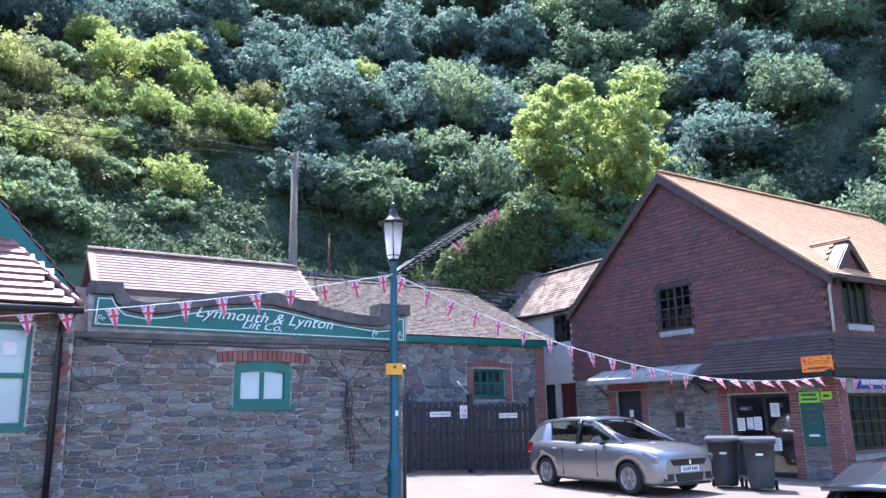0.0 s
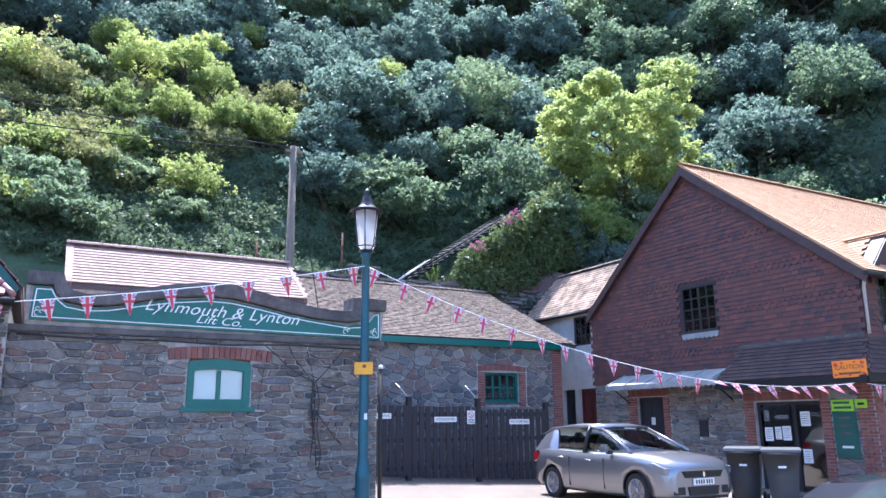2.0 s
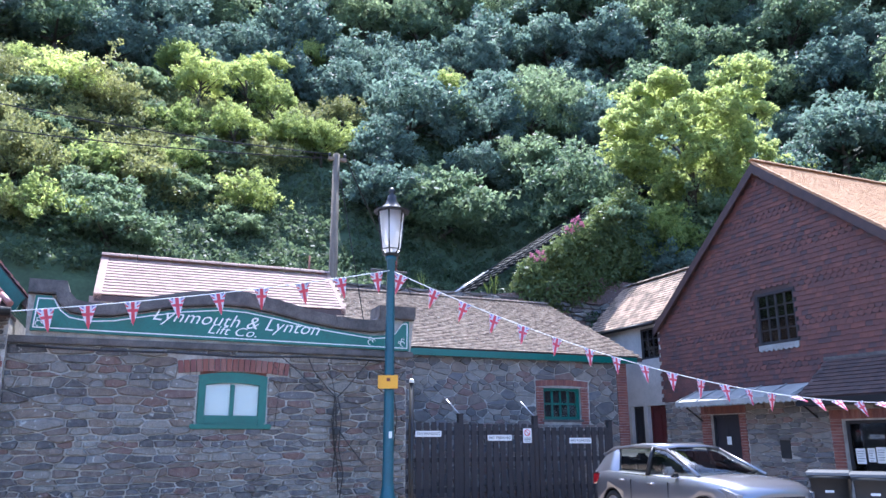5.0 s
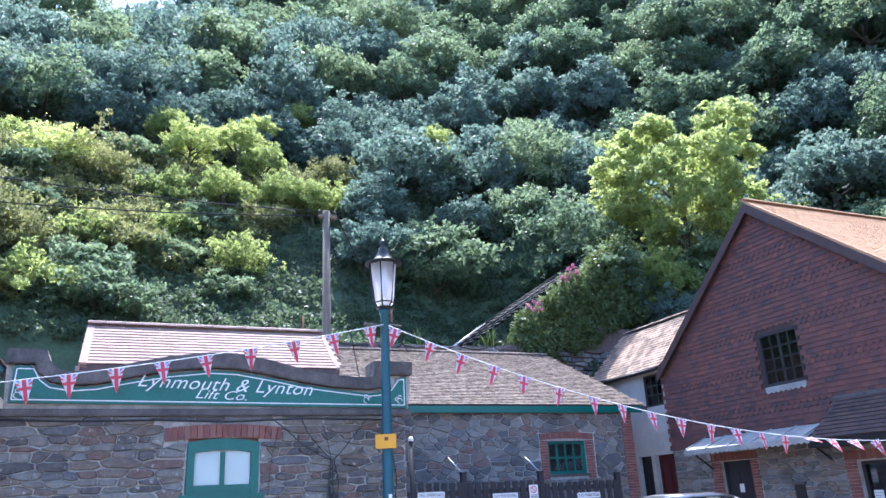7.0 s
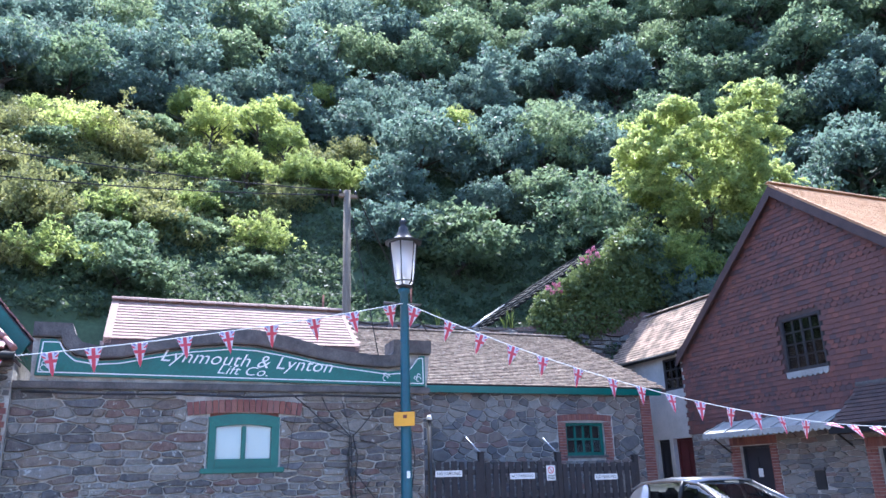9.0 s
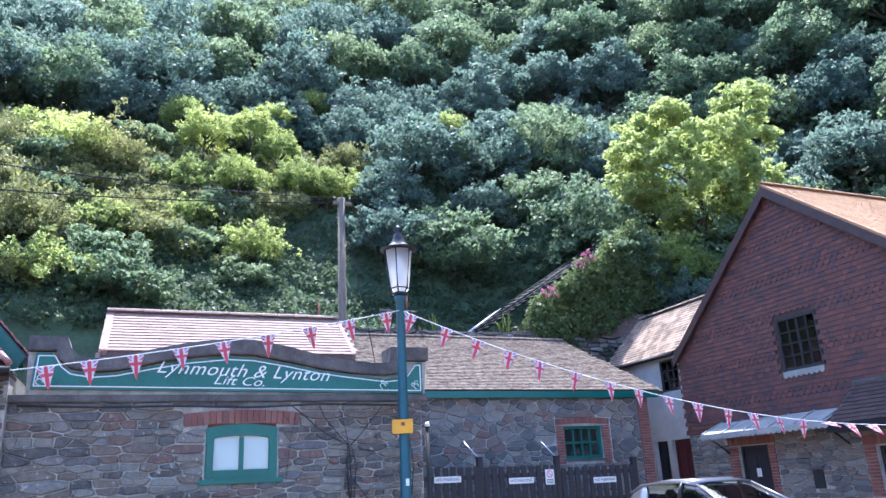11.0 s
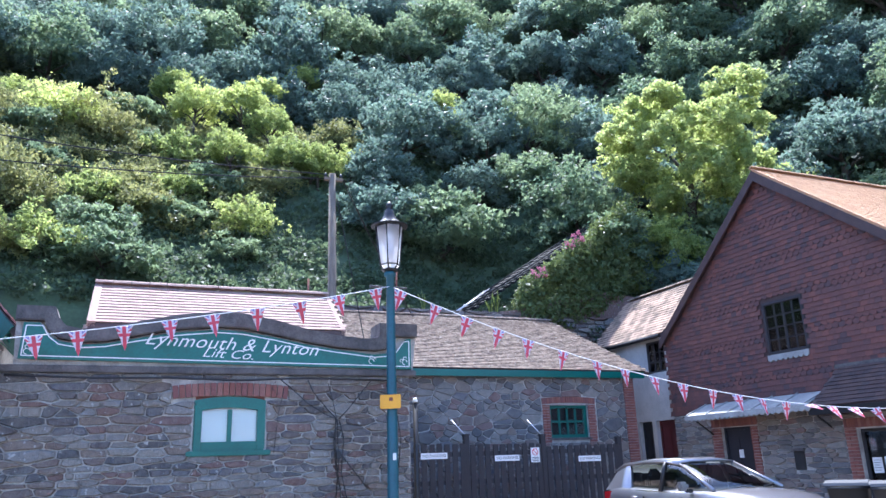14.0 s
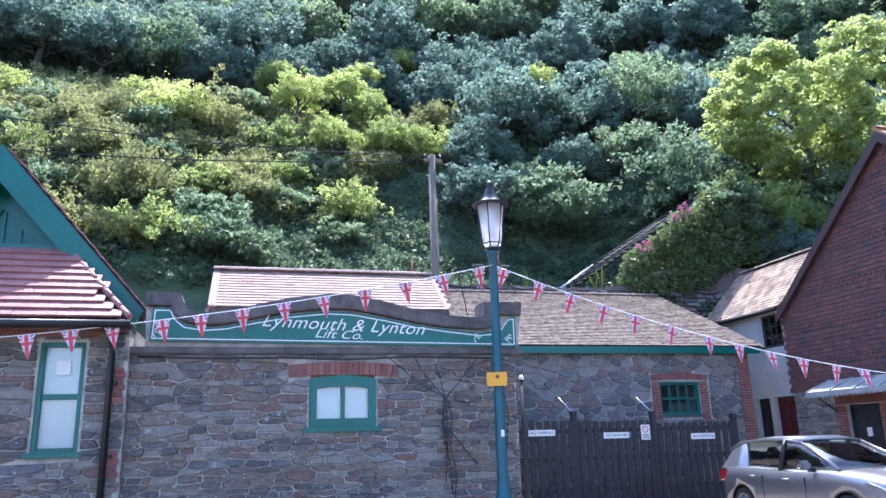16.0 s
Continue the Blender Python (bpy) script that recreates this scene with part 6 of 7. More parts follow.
def wheelie_bin(s, d, rot):
    t = thing("wheelie_bin", "dark grey plastic wheelie bin beside the shop wall", "bin", LOC @ pose(s, d, 0, 0, 0, rot) @ Matrix.Diagonal((1.15, 1.15, 1.0, 1)), group="bins by the shop")
    bm = bmesh.new()
    A = [(-0.22, -0.26), (0.22, -0.26), (0.22, 0.26), (-0.22, 0.26)]
    loft(bm, [(0.05, 0.86), (0.10, 0.90), (0.55, 1.06), (0.93, 1.20), (0.935, 1.30), (0.97, 1.31)], lambda q: [(x * q[1], y * q[1] + 0.0, q[0]) for x, y in A])
    bmesh.ops.bevel(bm, geom=[e for e in bm.edges if abs(e.verts[0].co.z - e.verts[1].co.z) > 0.02], offset=0.03, segments=2, affect="EDGES")
    part("body", bm, M_BIN, t)
    bm = bmesh.new()
    prism(bm, [(-0.36, 0.985), (0.35, 0.985), (0.36, 1.02), (0.20, 1.06), (-0.15, 1.065), (-0.34, 1.03)], -0.30, 0.30, "y", 0.015)
    part("lid", bm, M_BIN, t, "grey hinged lid", m=pose(0, 0, 0, 0, 0, 90))
    part("handle", tube(bmesh.new(), [(-0.22, 0.36, 0.97), (0.22, 0.36, 0.97)], 0.018), M_BIN, t)
    for x in (-0.25, 0.25):
        part("wheel", turned(bmesh.new(), [(0.04, -0.025), (0.10, -0.025), (0.10, 0.025), (0.04, 0.025)], 16), M_TYRE, t, m=pose(x, 0.20, 0.10, 0, 90, 0))
    part("label_sheet", bx(-0.06, 0.06, -0.30, -0.294, 0.70, 0.74), M_WHITE, t, m=pose(0, 0.005, 0))


wheelie_bin(12.50, 0.50, -56)
wheelie_bin(12.50, -0.34, -52)

M_LIME = flat("lime green sign", (0.38, 0.68, 0.03), 0.5)
M_DKGREEN = flat("dark green board", (0.02, 0.10, 0.075), 0.4)
M_SIGNBLUE = flat("blue sign", (0.03, 0.07, 0.42), 0.4)
ad = thing("wall_sign", "lime and dark green advertising board with bars", "sign", LOC @ SIDE(HS - 0.06, 0.33, 0.95))
part("lime_panel", bx(0, 0.50, 0, 0.02, 0.78, 1.02, 0.003), M_LIME, ad, "lime green header panel")
part("lime_tab", bx(0.54, 0.80, 0, 0.02, 0.84, 1.02, 0.003), M_LIME, ad, "lime green tab")
part("board", bx(0, 0.52, 0.004, 0.024, -0.18, 0.77, 0.003), M_DKGREEN, ad)
for x0, x1, z, c in ((0.05, 0.42, 0.93, M_DKGREEN), (0.06, 0.45, 0.83, M_DKGREEN), (0.60, 0.74, 0.90, M_BLACK), (0.10, 0.42, 0.62, M_COPE), (0.08, 0.46, 0.46, M_COPE), (0.12, 0.38, 0.30, M_COPE), (0.15, 0.40, 0.02, M_WHITE)):
    part("text_line", bx(x0, x1, -0.004, -0.0006 if z > 0.78 else 0.003, z, z + 0.05), c, ad)
bs = thing("fascia_sign", "blue fascia board with white bars over the window", "sign", LOC @ FRONT(15.85, HN0 - 0.10, 2.02))
part("board", bx(0, 2.6, 0, 0.06, 0, 0.30, 0.01), M_SIGNBLUE, bs)
part("text_bar", bx(0.15, 1.6, -0.006, -0.0005, 0.09, 0.21), M_WHITE, bs)
oval = thing("pavement_sign", "blue oval pavement sign with a white bar", "sign", LOC @ pose(15.9, -1.6, 0))
bm = bmesh.new()
prism(bm, [(0.38 * math.cos(k * math.pi / 12), 0.62 + 0.30 * math.sin(k * math.pi / 12)) for k in range(24)], -0.03, 0.03, "y", 0.008)
part("panel", bm, M_SIGNBLUE, oval)
part("text_bar", bx(-0.24, 0.24, -0.036, -0.0305, 0.57, 0.67), M_WHITE, oval)
part("foot", bx(-0.3, 0.3, -0.2, 0.2, 0, 0.06, 0.02), M_TRIM, oval)
part("stem", tube(bmesh.new(), [(0, 0, 0.05), (0, 0, 0.4)], 0.03), M_TRIM, oval)
M_ORANGE = flat("orange caution sign", (0.85, 0.25, 0.01), 0.45)
ca = thing("caution_sign", "orange caution banner with red blotches on the eaves", "sign", LOC @ SIDE(HS - SO - 0.10, -0.32, 2.38) @ pose(0, 0, 0, 0, 0, 8) @ pose(0, 0, 0, 0, -1, 0))
part("sheet", bx(0, 0.68, 0, 0.01, 0, 0.34, 0.003), M_ORANGE, ca)
letters("CAUTION", 0.125, Matrix.Translation((0.34, -0.002, 0.20)), M_RUST, ca, depth=0.001)
part("text_line", bx(0.12, 0.56, -0.003, -0.0004, 0.06, 0.10), M_RUST, ca)
for x, z, r in ((0.07, 0.27, 0.06), (0.20, 0.29, 0.045), (0.60, 0.28, 0.06), (0.62, 0.06, 0.055), (0.06, 0.06, 0.05), (0.34, 0.04, 0.04), (0.45, 0.30, 0.04)):
    bm = bmesh.new()
    prism(bm, [(x + r * (1 if k % 2 else 0.5) * math.cos(k * math.pi / 5), z + r * 0.7 * (1 if k % 2 else 0.5) * math.sin(k * math.pi / 5)) for k in range(10)], -0.002, -0.0003, "y")
    part("blotch", bm, C_SIGNRED, ca)

# ---------------------------------------------------------------- cables on the front wall
def cable(pts, label="loose black cable on the stone wall", r=0.007):
    t = thing("wall_cable", label, "cable", group="wall cables")
    part("wire", tube(bmesh.new(), pts, r, 5), M_BLACK, t)


cable([(-0.2, -0.10, 2.62), (0.6, -0.09, 2.60), (1.4, -0.085, 2.61), (2.2, -0.09, 2.585), (3.0, -0.09, 2.62), (4.2, -0.09, 2.60)], r=0.012)
cable([(2.72, -0.08, 2.60), (2.85, -0.08, 2.50), (3.05, -0.08, 2.32), (3.25, -0.08, 2.20), (3.42, -0.08, 2.12), (3.44, -0.08, 1.6), (3.40, -0.08, 1.1)])
cable([(3.05, -0.08, 2.60), (3.12, -0.085, 2.45), (3.30, -0.085, 2.24), (3.40, -0.085, 2.14), (3.39, -0.085, 1.75), (3.46, -0.085, 1.3), (3.48, -0.085, 0.95)])
cable([(3.85, -0.08, 2.60), (3.70, -0.08, 2.42), (3.56, -0.08, 2.25), (3.44, -0.08, 2.13)])
cable([(2.66, -0.08, 2.58), (2.62, -0.08, 2.50), (2.68, -0.08, 2.42), (2.76, -0.08, 2.46), (2.70, -0.08, 2.2), (2.66, -0.08, 1.75)], r=0.004)
cable([(3.44, -0.08, 1.75), (3.60, -0.08, 1.55), (3.80, -0.08, 1.30)])
cable([(4.05, -0.08, 2.55), (4.18, -0.08, 2.25), (4.24, -0.08, 1.9), (4.20, -0.08, 1.5)])
cable([(3.44, -0.09, 2.12), (3.50, -0.09, 1.9), (3.47, -0.09, 1.5), (3.54, -0.09, 1.2), (3.50, -0.09, 0.9)])
cable([(3.30, -0.085, 2.56), (3.36, -0.09, 2.35), (3.41, -0.09, 2.13), (3.37, -0.09, 1.85), (3.42, -0.09, 1.45)], r=0.005)
jb = thing("junction_box", "small black cable junction box on the wall", "junction box", LOC @ pose(3.36, -0.11, 1.62))
part("case", bx(0.05, 0.11, 0.02, 0.06, 0.04, 0.13, 0.008), M_BLACK, jb)

# ---------------------------------------------------------------- telegraph pole and wires
pole = thing("telegraph_pole", "weathered grey wooden telegraph pole behind the roof", "pole", LOC @ pose(5.01, 6.63, 0))
part("shaft", tube(bmesh.new(), [(0.03, 0, 0), (0, 0, 4), (-0.02, 0, 8.12)], [0.125, 0.105, 0.08], 12), M_POLE, pole)
part("crossarm", bx(-0.22, 0.22, -0.05, 0.05, 7.95, 8.03, 0.01), M_POLE, pole)
for x in (-0.18, 0.18):
    part("insulator", turned(bmesh.new(), [(0.03, 8.03), (0.045, 8.07), (0.03, 8.12), (0.01, 8.14)], 10), M_BLACK, pole, m=Matrix.Translation((x, 0, 0)))


def wire(a, b, sag, label="thin black overhead wire above the roofs", r=0.014):
    t = thing("overhead_wire", label, "wire", group="overhead wires")
    a, b = Vector(a), Vector(b)
    part("strand", tube(bmesh.new(), [a.lerp(b, k / 16) - Vector((0, 0, 4 * sag * (k / 16) * (1 - k / 16))) for k in range(17)], r, 5), M_BLACK, t)


wire((4.83, 6.63, 8.10), (-12, 9.5, 10.6), 0.5)
wire((4.85, 6.63, 8.0), (-12, 10.2, 9.6), 0.5)
wire((5.19, 6.63, 8.10), (9.5, 12.8, 5.6), 0.15)
wire((5.1, 6.6, 7.5), (5.9, 6.9, 3.9), 0.0, r=0.012)

# ---------------------------------------------------------------- lift track, retaining wall, ivy
retain = thing("retaining_wall", "dark rough stone retaining wall under the slope", "wall", kind="structure")
bm = bmesh.new()
prism(bm, [(4.6, -0.3), (20, -0.3), (20, 7.0), (16.5, 7.3), (14.6, 6.9), (13.0, 6.5), (11.2, 6.25), (4.6, 6.25)], 12.75, 13.15, "y")
part("wall", bm, M_STONE, retain)
rubble(retain, 6.0, 17.5, 4.2, 6.35, [], M_STONE, lambda x, y, z: False, 0, 1.9, face=12.75, seed=31, depth=0.12)
for k in range(32):
    s = 4.7 + k * 0.3
    part("coping_stone", bx(s, s + 0.26, 12.68, 13.0, 6.25, 6.25 + RNG.uniform(0.07, 0.16), 0.03), M_COPE, retain)
track = thing("lift_track", "steep lift track with pale rails on the hillside", "track")
T0, T1 = Vector((10.6, 13.3, 5.95)), Vector((19.5, 16.0, 11.5))
for off in (0.0, 0.42, 1.1):
    o = Vector((-0.25, 1, 0)) * off
    part("rail", tube(bmesh.new(), [T0 + o + Vector((0, 0, 0.1)), T1 + o + Vector((0, 0, 0.1))], 0.03, 6), M_TYRE, track)
for k in range(30):
    p = T0.lerp(T1, k / 29)
    part("sleeper", bx(-0.09, 0.09, -0.1, 1.3, -0.05, 0.04, 0.01), M_TYRE, track, m=Matrix.Translation(p) @ pose(0, 0, 0, 0, -31, 17))
for o in (0.0, 0.35):
    part("handrail", tube(bmesh.new(), [T0 + Vector((0.1, o - 0.2, 0.35)), T0.lerp(T1, 0.20) + Vector((0, o - 0.2, 0.35))], 0.018, 6), M_STEEL, track, "pale steel handrail")
for s, d, z0, h in ((8.9, 13.6, 6.0, 2.0), (5.9, 13.4, 6.0, 1.3)):
    mk = thing("marker_pole", "slim rusty red marker pole on the bank", "pole", LOC @ pose(s, d, z0), group="marker poles")
    part("shaft", tube(bmesh.new(), [(0, 0, -0.3), (0.02, 0, h)], 0.030, 6), M_RUST, mk)
M_IVY = leaf_mat("ivy leaves", (0.035, 0.065, 0.025), (0.13, 0.17, 0.06), 0.3)

# ---------------------------------------------------------------- woodland
def leaves(rng, centres, radii, count, size, droop=0.35, squash=0.8):
    """Small pointed leaves in the outer shells of lumps: arrays of vertices and the faces."""
    k = len(centres)
    pick = rng.choice(k, count, p=np.array(radii) ** 2 / np.sum(np.array(radii) ** 2))
    dirs = rng.normal(size=(count, 3))
    dirs /= np.linalg.norm(dirs, axis=1)[:, None]
    rad = np.array(radii)[pick] * (0.55 + 0.5 * rng.random(count) ** 0.6) * (1 + 0.25 * rng.normal(size=count).clip(-1, 1.6) * 0.4)
    pos = np.array(centres)[pick] + dirs * rad[:, None] * np.array([1, 1, squash])
    nrm = dirs * 0.3 + rng.normal(size=(count, 3)) * 0.75 + np.array([0, 0, 0.45])
    nrm /= np.linalg.norm(nrm, axis=1)[:, None]
    ax = np.cross(nrm, rng.normal(size=(count, 3)))
    ax /= np.linalg.norm(ax, axis=1)[:, None]
    ax[:, 2] -= droop
    ax /= np.linalg.norm(ax, axis=1)[:, None]
    sd = np.cross(nrm, ax)
    sd /= np.linalg.norm(sd, axis=1)[:, None]
    L = size * (0.6 + 0.8 * rng.random(count))[:, None]
    W = L * 0.36
    v = np.stack([pos - ax * L * 0.5 - sd * W * 0.5, pos + sd * W + ax * L * 0.05, pos + ax * L * 0.5 - sd * W * 0.35], axis=1)
    return v.reshape(-1, 3)


def leaf_mesh(name, v, material):
    n = len(v) // 3
    me = bpy.data.meshes.new(name)
    me.vertices.add(len(v))
    me.vertices.foreach_set("co", v.reshape(-1))
    me.loops.add(3 * n)
    me.loops.foreach_set("vertex_index", np.arange(3 * n))
    me.polygons.add(n)
    me.polygons.foreach_set("loop_start", np.arange(n) * 3)
    me.update(calc_edges=True)
    me.materials.append(material)
    return me


def crown_mesh(name, seed, count, size, material, flat=0.85, twigs=240, ragged=0.42):
    """A crown about 1 in radius round the origin: many small sprays of leaves with an uneven outline and gaps."""
    rng = np.random.default_rng(seed)
    off = rng.random(3) * 50
    cs, rs = [], []
    while len(cs) < twigs:
        d = rng.normal(size=3)
        d /= np.linalg.norm(d)
        if d[2] < -0.55:
            continue
        q = Vector(d * 1.6 + off)
        reach = 0.82 + ragged * noise.noise(q) + 0.6 * ragged * noise.noise(q * 2.7)
        if noise.noise(q * 2.1 + Vector((9, 4, 2))) < -0.28:
            continue
        r = reach * (0.45 + 0.55 * rng.random() ** 0.45)
        cs.append(tuple(d * r * np.array([1, 1, flat])))
        rs.append(0.05 + 0.10 * rng.random())
    return leaf_mesh(name, leaves(rng, cs, rs, count, size, squash=0.6), material)


def lobed_crown(name, seed, count, size, material, lobes=13, flat=0.95):
    """A crown about 1 in radius made of overlapping boughs, each a ragged dome of sprays, with dark gaps between."""
    rng = np.random.default_rng(seed)
    cs, rs = [], []
    for k in range(lobes):
        a = k * 2.4 + rng.uniform(-0.4, 0.4)
        h = -0.95 + 1.62 * (k + 0.5) / lobes
        rad = math.sqrt(max(0.06, 0.80 - h * h * 0.8)) * rng.uniform(0.65, 0.95)
        c = np.array([rad * math.cos(a), rad * math.sin(a), h * flat])
        lr = rng.uniform(0.24, 0.42)
        off = rng.random(3) * 40
        for q in range(int(330 * lr)):
            d = rng.normal(size=3)
            d /= np.linalg.norm(d)
            if d[2] < -0.35:
                continue
            reach = lr * (0.8 + 0.45 * noise.noise(Vector(d * 2.2 + off))) * (0.5 + 0.5 * rng.random() ** 0.4)
            cs.append(tuple(c + d * reach))
            rs.append(rng.uniform(0.035, 0.085))
    return leaf_mesh(name, leaves(rng, cs, rs, count, size, squash=0.6), material)


def trunk_mesh(name, seed, height):
    """A tapered, leaning trunk from 0 up to height, with limbs into the crown."""
    rng = random.Random(seed)
    bm = bmesh.new()
    top = Vector((rng.uniform(-0.15, 0.15), rng.uniform(-0.15, 0.15), height))
    pts = [Vector((0, 0, -0.2)), Vector((0.04, 0, height * 0.35)), top * 0.7 + Vector((rng.uniform(-0.08, 0.08), 0, 0)), top]
    tube(bm, pts, [0.075, 0.06, 0.045, 0.02], 7)
    for i in range(6):
        a = i * 1.1 + rng.random()
        b = pts[1].lerp(top, rng.uniform(0.2, 0.8))
        e = b + Vector((math.cos(a), math.sin(a), rng.uniform(0.4, 0.9))) * rng.uniform(0.4, 0.75)
        tube(bm, [b, b.lerp(e, 0.5) + Vector((0, 0, 0.06)), e], [0.03, 0.02, 0.008], 5)
    return mesh_of(bm, name, M_BARK)


CROWNS = {
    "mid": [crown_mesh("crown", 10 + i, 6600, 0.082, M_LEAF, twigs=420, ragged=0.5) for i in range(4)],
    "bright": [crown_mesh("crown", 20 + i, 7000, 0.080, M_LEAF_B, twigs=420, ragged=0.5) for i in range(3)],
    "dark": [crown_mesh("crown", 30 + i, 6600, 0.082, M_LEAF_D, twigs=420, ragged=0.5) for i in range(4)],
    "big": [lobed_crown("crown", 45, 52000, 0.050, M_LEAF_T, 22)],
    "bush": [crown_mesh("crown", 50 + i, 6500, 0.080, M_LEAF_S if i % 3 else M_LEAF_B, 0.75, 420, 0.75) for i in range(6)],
    "shade": [crown_mesh("crown", 60 + i, 5000, 0.10, M_LEAF, 0.62, 260, 0.5) for i in range(2)],
}
TRUNKS = [trunk_mesh("trunk", 70 + i, 1.3) for i in range(3)]
TREE_WORDS = {
    "mid": ("leafy green woodland tree on the steep hillside", "tree"),
    "bright": ("yellow-green tree on the steep hillside with sunlight in its leaf colour", "tree"),
    "dark": ("tree with shade painted into its dark green leaves on the steep hillside", "tree"),
    "big": ("rounded bright-green tree above the roofs with backlight in its leaf colour", "tree"),
    "bush": ("bushy shrub on the hillside spur with sunlight in its leaf colour", "shrub"),
    "shade": ("low green shrub on the hillside", "shrub"),
}


def tree(kind, s, d, r, stem=1.3, seed=0, base=None):
    rng = random.Random(seed)
    label, cat = TREE_WORDS[kind]
    z = hill(s, d) if base is None else base
    t = thing("tree" if cat == "tree" else "shrub", label, cat, LOC @ pose(s, d, z - 0.15, 0, 0, rng.uniform(0, 360)), group="woodland trees" if cat == "tree" else "hillside shrubs")
    lean = pose(0, 0, 0, rng.uniform(-6, 6), rng.uniform(-6, 6), 0)
    part("trunk", TRUNKS[seed % 3], None, t, m=lean @ Matrix.Diagonal((r, r, r * stem / 1.3, 1)))
    cr = CROWNS[kind]
    part("crown", cr[seed % len(cr)], None, t, m=lean @ Matrix.Translation((0, 0, r * (stem + 0.1))) @ Matrix.Diagonal((r, r, r * rng.uniform(0.85, 1.15), 1)))
    return t


rt = random.Random(21)
count = 0
# woodland over the whole slope, thinner trees low down, larger ones higher up
spots = []
tries = 0
while len(spots) < 290 and tries < 40000:
    tries += 1
    az, dist = radians(rt.uniform(-54, 37)), 30 * (108 / 30) ** rt.random()
    wx, wy = dist * math.sin(az), dist * math.cos(az)
    q = LOC.inverted() @ Vector((wx, wy, 0))
    s, d = q.x, q.y
    if d < 17.5 and s < 27.5:
        continue
    if d < 4 or (s < 8.0 + max(0.0, d - 17) * 0.6 and d < 28):
        continue
    if 3 < s < 17 and d < 19.5:
        continue
    z = hill(s, d)
    if z > 0.80 * dist + 4:
        continue
    r = 1.15 + 0.035 * dist + rt.uniform(-0.4, 0.9)
    if any((s - a) ** 2 + (d - b) ** 2 < (0.52 * (r + c)) ** 2 for a, b, c in spots):
        continue
    spots.append((s, d, r))
tries, extra = 0, 0
while extra < 60 and tries < 20000:
    tries += 1
    az, dist = radians(rt.uniform(9, 38)), rt.uniform(33, 66)
    q = LOC.inverted() @ Vector((dist * math.sin(az), dist * math.cos(az), 0))
    s, d = q.x, q.y
    if (d < 17 and s < 28.5) or d < 2 or hill(s, d) < 1:
        continue
    r = rt.uniform(1.7, 3.0)
    if any((s - a) ** 2 + (d - b) ** 2 < (0.42 * (r + c)) ** 2 for a, b, c in spots):
        continue
    spots.append((s, d, r))
    extra += 1
for s, d, r in spots:
    # gully trees mostly get the leaf colour with shade painted in
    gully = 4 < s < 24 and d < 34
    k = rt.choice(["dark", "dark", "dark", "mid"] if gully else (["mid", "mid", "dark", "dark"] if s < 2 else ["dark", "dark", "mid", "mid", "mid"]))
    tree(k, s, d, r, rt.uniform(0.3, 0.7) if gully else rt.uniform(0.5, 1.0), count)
    count += 1
# bushes over the spur, most with sunlight painted into their leaf colour
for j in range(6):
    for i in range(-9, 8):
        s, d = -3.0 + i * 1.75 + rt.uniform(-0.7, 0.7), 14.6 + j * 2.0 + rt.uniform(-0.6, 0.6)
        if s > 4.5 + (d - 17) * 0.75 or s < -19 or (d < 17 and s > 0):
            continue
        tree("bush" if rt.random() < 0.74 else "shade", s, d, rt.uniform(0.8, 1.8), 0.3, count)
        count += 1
# the tall tree, backlight painted into its leaves, and its neighbours behind the houses
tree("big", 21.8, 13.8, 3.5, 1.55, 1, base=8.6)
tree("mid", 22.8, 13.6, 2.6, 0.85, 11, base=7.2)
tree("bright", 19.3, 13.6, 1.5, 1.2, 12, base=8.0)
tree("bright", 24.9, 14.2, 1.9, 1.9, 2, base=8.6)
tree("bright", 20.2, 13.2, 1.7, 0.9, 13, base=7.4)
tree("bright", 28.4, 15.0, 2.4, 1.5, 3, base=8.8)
tree("mid", 18.2, 14.0, 1.9, 1.0, 4, base=7.5)
tree("mid", 31.5, 14.5, 2.6, 1.3, 5, base=7.5)
tree("dark", 23.6, 12.6, 2.3, 0.9, 6, base=6.0)
tree("dark", 27.5, 12.4, 2.4, 0.9, 7, base=6.0)
tree("dark", 19.8, 12.8, 1.8, 0.9, 8, base=6.0)
# shrubs in the sun-painted leaf colour leaning out along the crest of the spur, and one small tree in the shade
for k, (s, d, z, r) in enumerate(((9.7, 22.3, 15.5, 0.9),
        (8.1, 21.8, 15.0, 1.1),
        (6.7, 21.8, 15.1, 1.2),
        (6.2, 24.0, 17.6, 1.3),
        (5.0, 25.4, 19.2, 1.5),
        (2.6, 24.4, 18.3, 1.4),
        (1.8, 26.4, 20.3, 1.2),
        (4.2, 21.4, 14.9, 1.3),
        (8.8, 30.5, 24.0, 1.2),
        (11.3, 33.7, 27.1, 0.9),
        (6.2, 27.8, 21.4, 1.2),
        (15.0, 24.7, 20.5, 1.0))):
    tree("bright", s, d, r, max(0.3, (z - hill(s, d)) / r - 0.1), 100 + k)

# ferns, grass and brambles that cover the slope
rg = np.random.default_rng(5)
def cover(name, spots, radii, count, size, label, material):
    lv = leaf_mesh(name, leaves(rg, spots, radii, count, size, droop=0.2, squash=0.7), material)
    solid(name, lv, None, label, "undergrowth", kind="stuff")


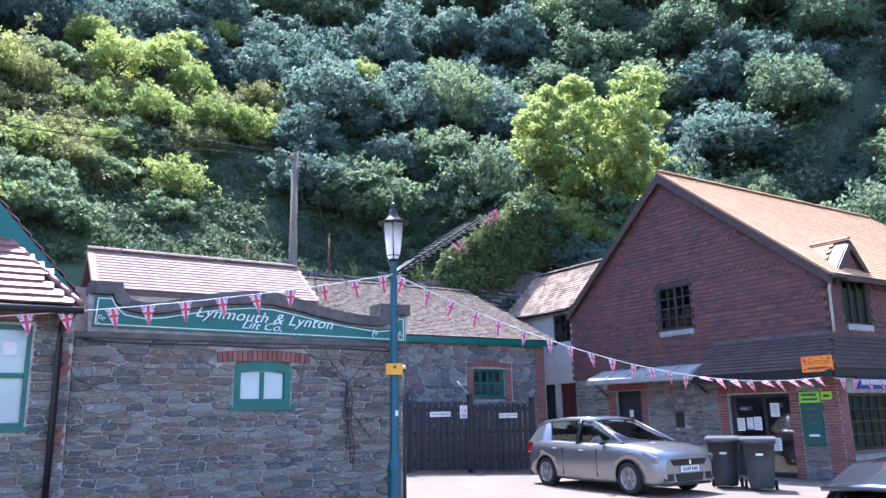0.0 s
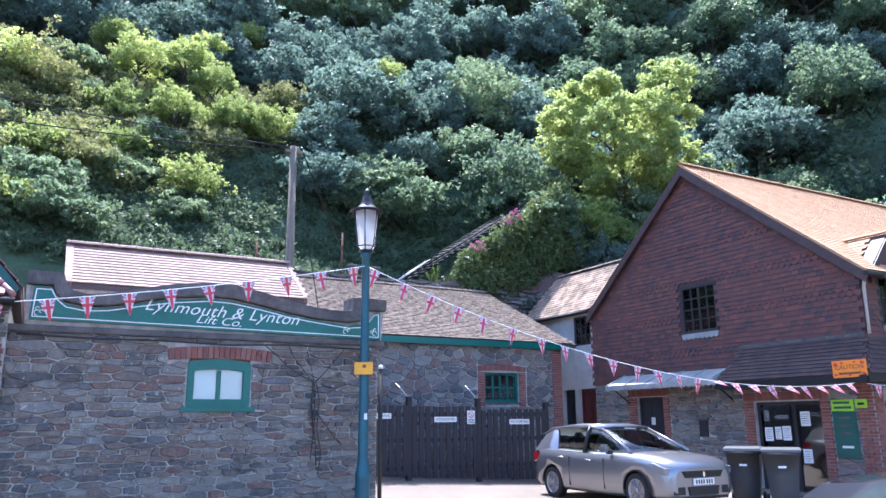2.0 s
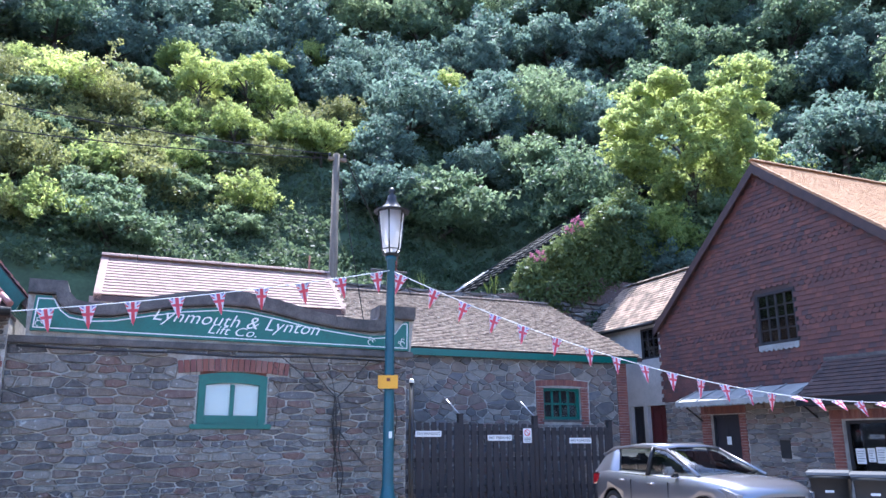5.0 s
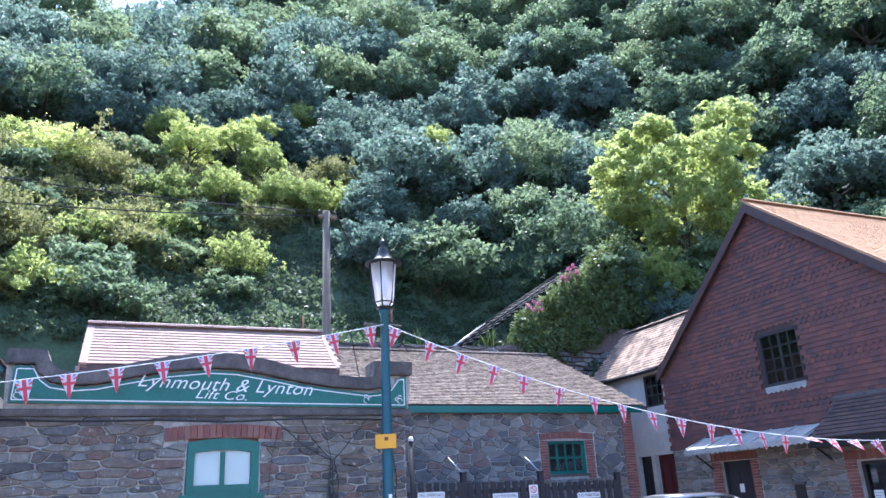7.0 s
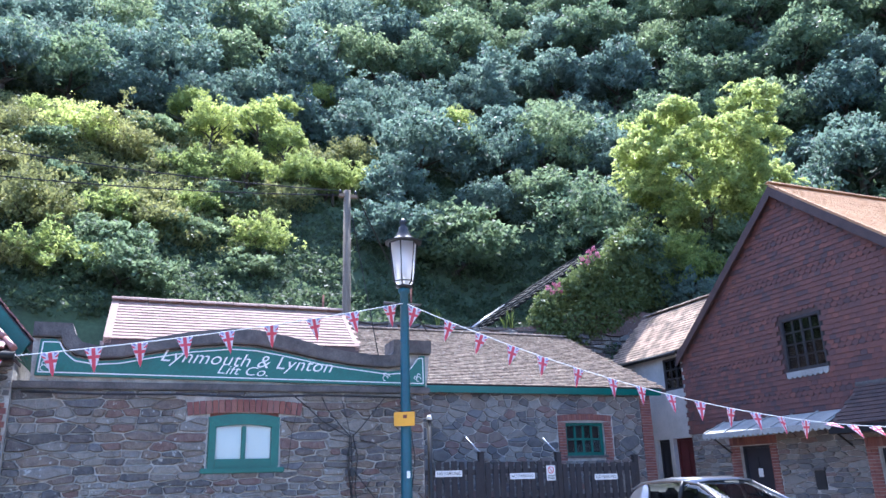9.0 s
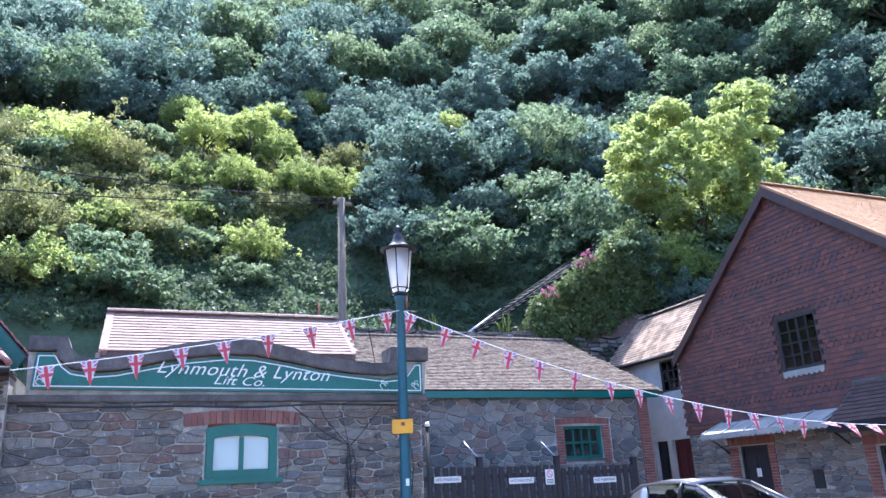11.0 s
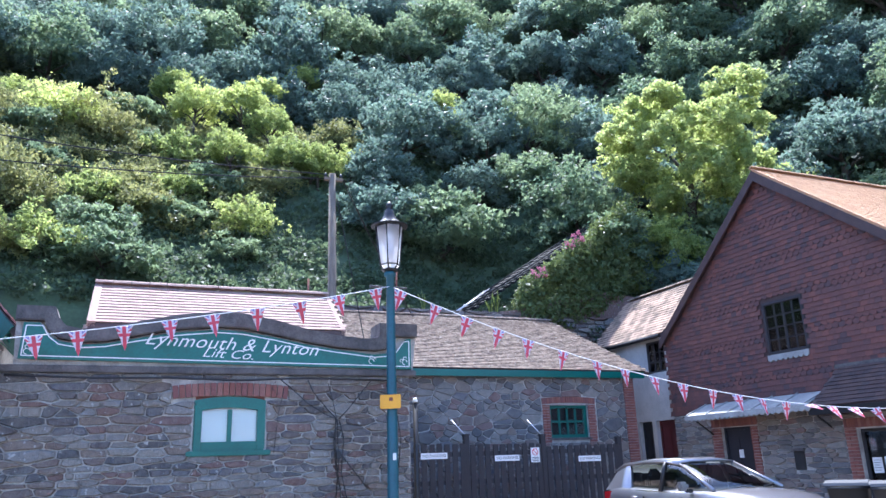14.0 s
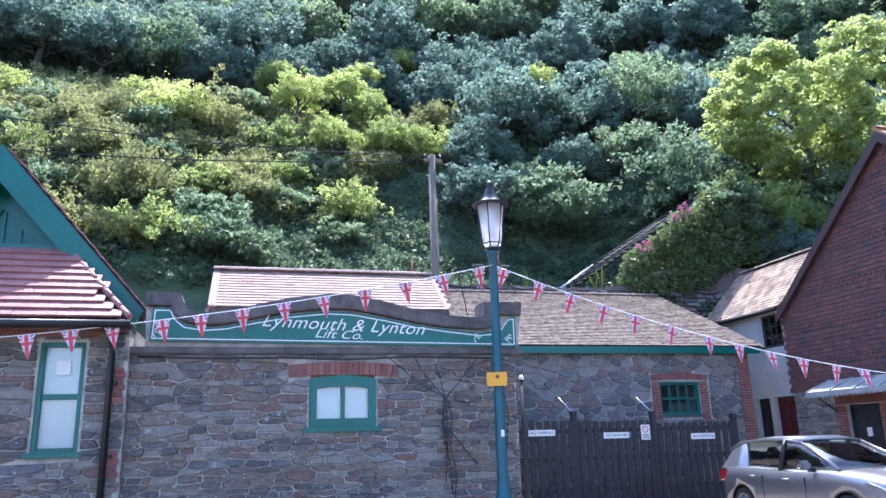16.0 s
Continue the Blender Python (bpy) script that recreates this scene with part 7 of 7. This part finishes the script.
cs, rs = [], []
while len(cs) < 9500:
    s, d = rg.uniform(-20, 30), 12.6 + 21 * rg.random() ** 1.2
    if s < 14 and d < 13.3:
        continue
    cs.append((s, d, hill(s, d) + rg.uniform(0.0, 0.25)))
    rs.append(rg.uniform(0.18, 0.5))
cover("undergrowth", cs, rs, 330000, 0.17, "ferns, grass and brambles covering the slope", M_GRASS)
cs, rs = [], []
while len(cs) < 2700:
    s, d = (rg.uniform(-30, 95), rg.uniform(8, 75)) if len(cs) < 1900 else (rg.uniform(26, 58), rg.uniform(4, 34))
    if hill(s, d) < 2 or (s < 27.5 and d < 30):
        continue
    cs.append((s, d, hill(s, d) + 0.3))
    rs.append(rg.uniform(0.9, 2.0))
cover("forest_floor", cs, rs, 330000, 0.36, "leafy shrubs filling the woodland floor", M_GRASS)
# brambles and seeding grass between the bushes of the spur, sunlight painted into their colour
cs, rs = [], []
while len(cs) < 2600:
    s, d = rg.uniform(-19, 7), rg.uniform(15.5, 27)
    if s > 3.5 + (d - 17) * 0.7 or (d < 17.5 and s > -1):
        continue
    cs.append((s, d, hill(s, d) + rg.uniform(0.2, 1.0)))
    rs.append(rg.uniform(0.15, 0.4))
cover("brambles", cs, rs, 130000, 0.13, "brambles and grass over the spur with sunlight in their colour", M_LEAF_S)

# ivy bank beside the track and its pink flowers
ri = np.random.default_rng(12)
cs, rs = [], []
for i in range(520):
    s = ri.uniform(13.2, 18.6)
    top = 7.25 + (s - 13.2) * 0.75
    z = ri.uniform(max(5.6, top - 2.1 - 0.25 * (s - 13.2)), top)
    cs.append((s, 12.55 + ri.uniform(-0.1, 0.35) + 0.1 * (z - 5), z))
    rs.append(ri.uniform(0.18, 0.42))
solid("ivy_bank", leaf_mesh("ivy", leaves(ri, cs, rs, 26000, 0.14), M_IVY), None, "sunlit ivy covering the bank beside the track", "ivy", kind="stuff")
M_PINK = flat("pink petals", (0.62, 0.20, 0.30), 0.7)
for s, z in ((13.75, 7.75), (14.0, 7.85), (15.5, 9.15), (15.75, 9.3), (15.2, 8.9)):
    f = thing("valerian", "pink flowering valerian on the wall top", "flower", LOC @ pose(s, 12.75, z - 0.35), group="pink flowers")
    for k in range(5):
        bm = bmesh.new()
        x, y, h = RNG.uniform(-0.16, 0.16), RNG.uniform(-0.1, 0.1), RNG.uniform(0.25, 0.5)
        part("stem", tube(bmesh.new(), [(0, 0, 0), (x, y, h)], 0.012, 4), M_GRASS, f)
        for q in range(14):
            c = Vector((x + RNG.gauss(0, 0.035), y + RNG.gauss(0, 0.035), h + RNG.uniform(-0.05, 0.12)))
            bmesh.ops.create_icosphere(bm, subdivisions=1, radius=RNG.uniform(0.018, 0.03), matrix=Matrix.Translation(c))
        tagged(part("bloom", bm, M_PINK, f), kind="stuff")

# tall yellow-green grasses at the foot of the track
for s, d, z in ((12.0, 12.9, 6.3), (12.25, 12.95, 6.35), (9.6, 12.9, 6.2)):
    g = thing("grass_tuft", "tall yellow-green grass tuft on the wall top", "grass", LOC @ pose(s, d, z), group="grass tufts")
    for k in range(7):
        x, y, h = RNG.uniform(-0.12, 0.12), RNG.uniform(-0.08, 0.08), RNG.uniform(0.4, 0.85)
        part("blade", tube(bmesh.new(), [(x * 0.3, y * 0.3, 0), (x * 0.7, y * 0.7, h * 0.6), (x * 1.5, y * 1.5, h)], [0.014, 0.011, 0.003], 4), M_LEAF_B, g)
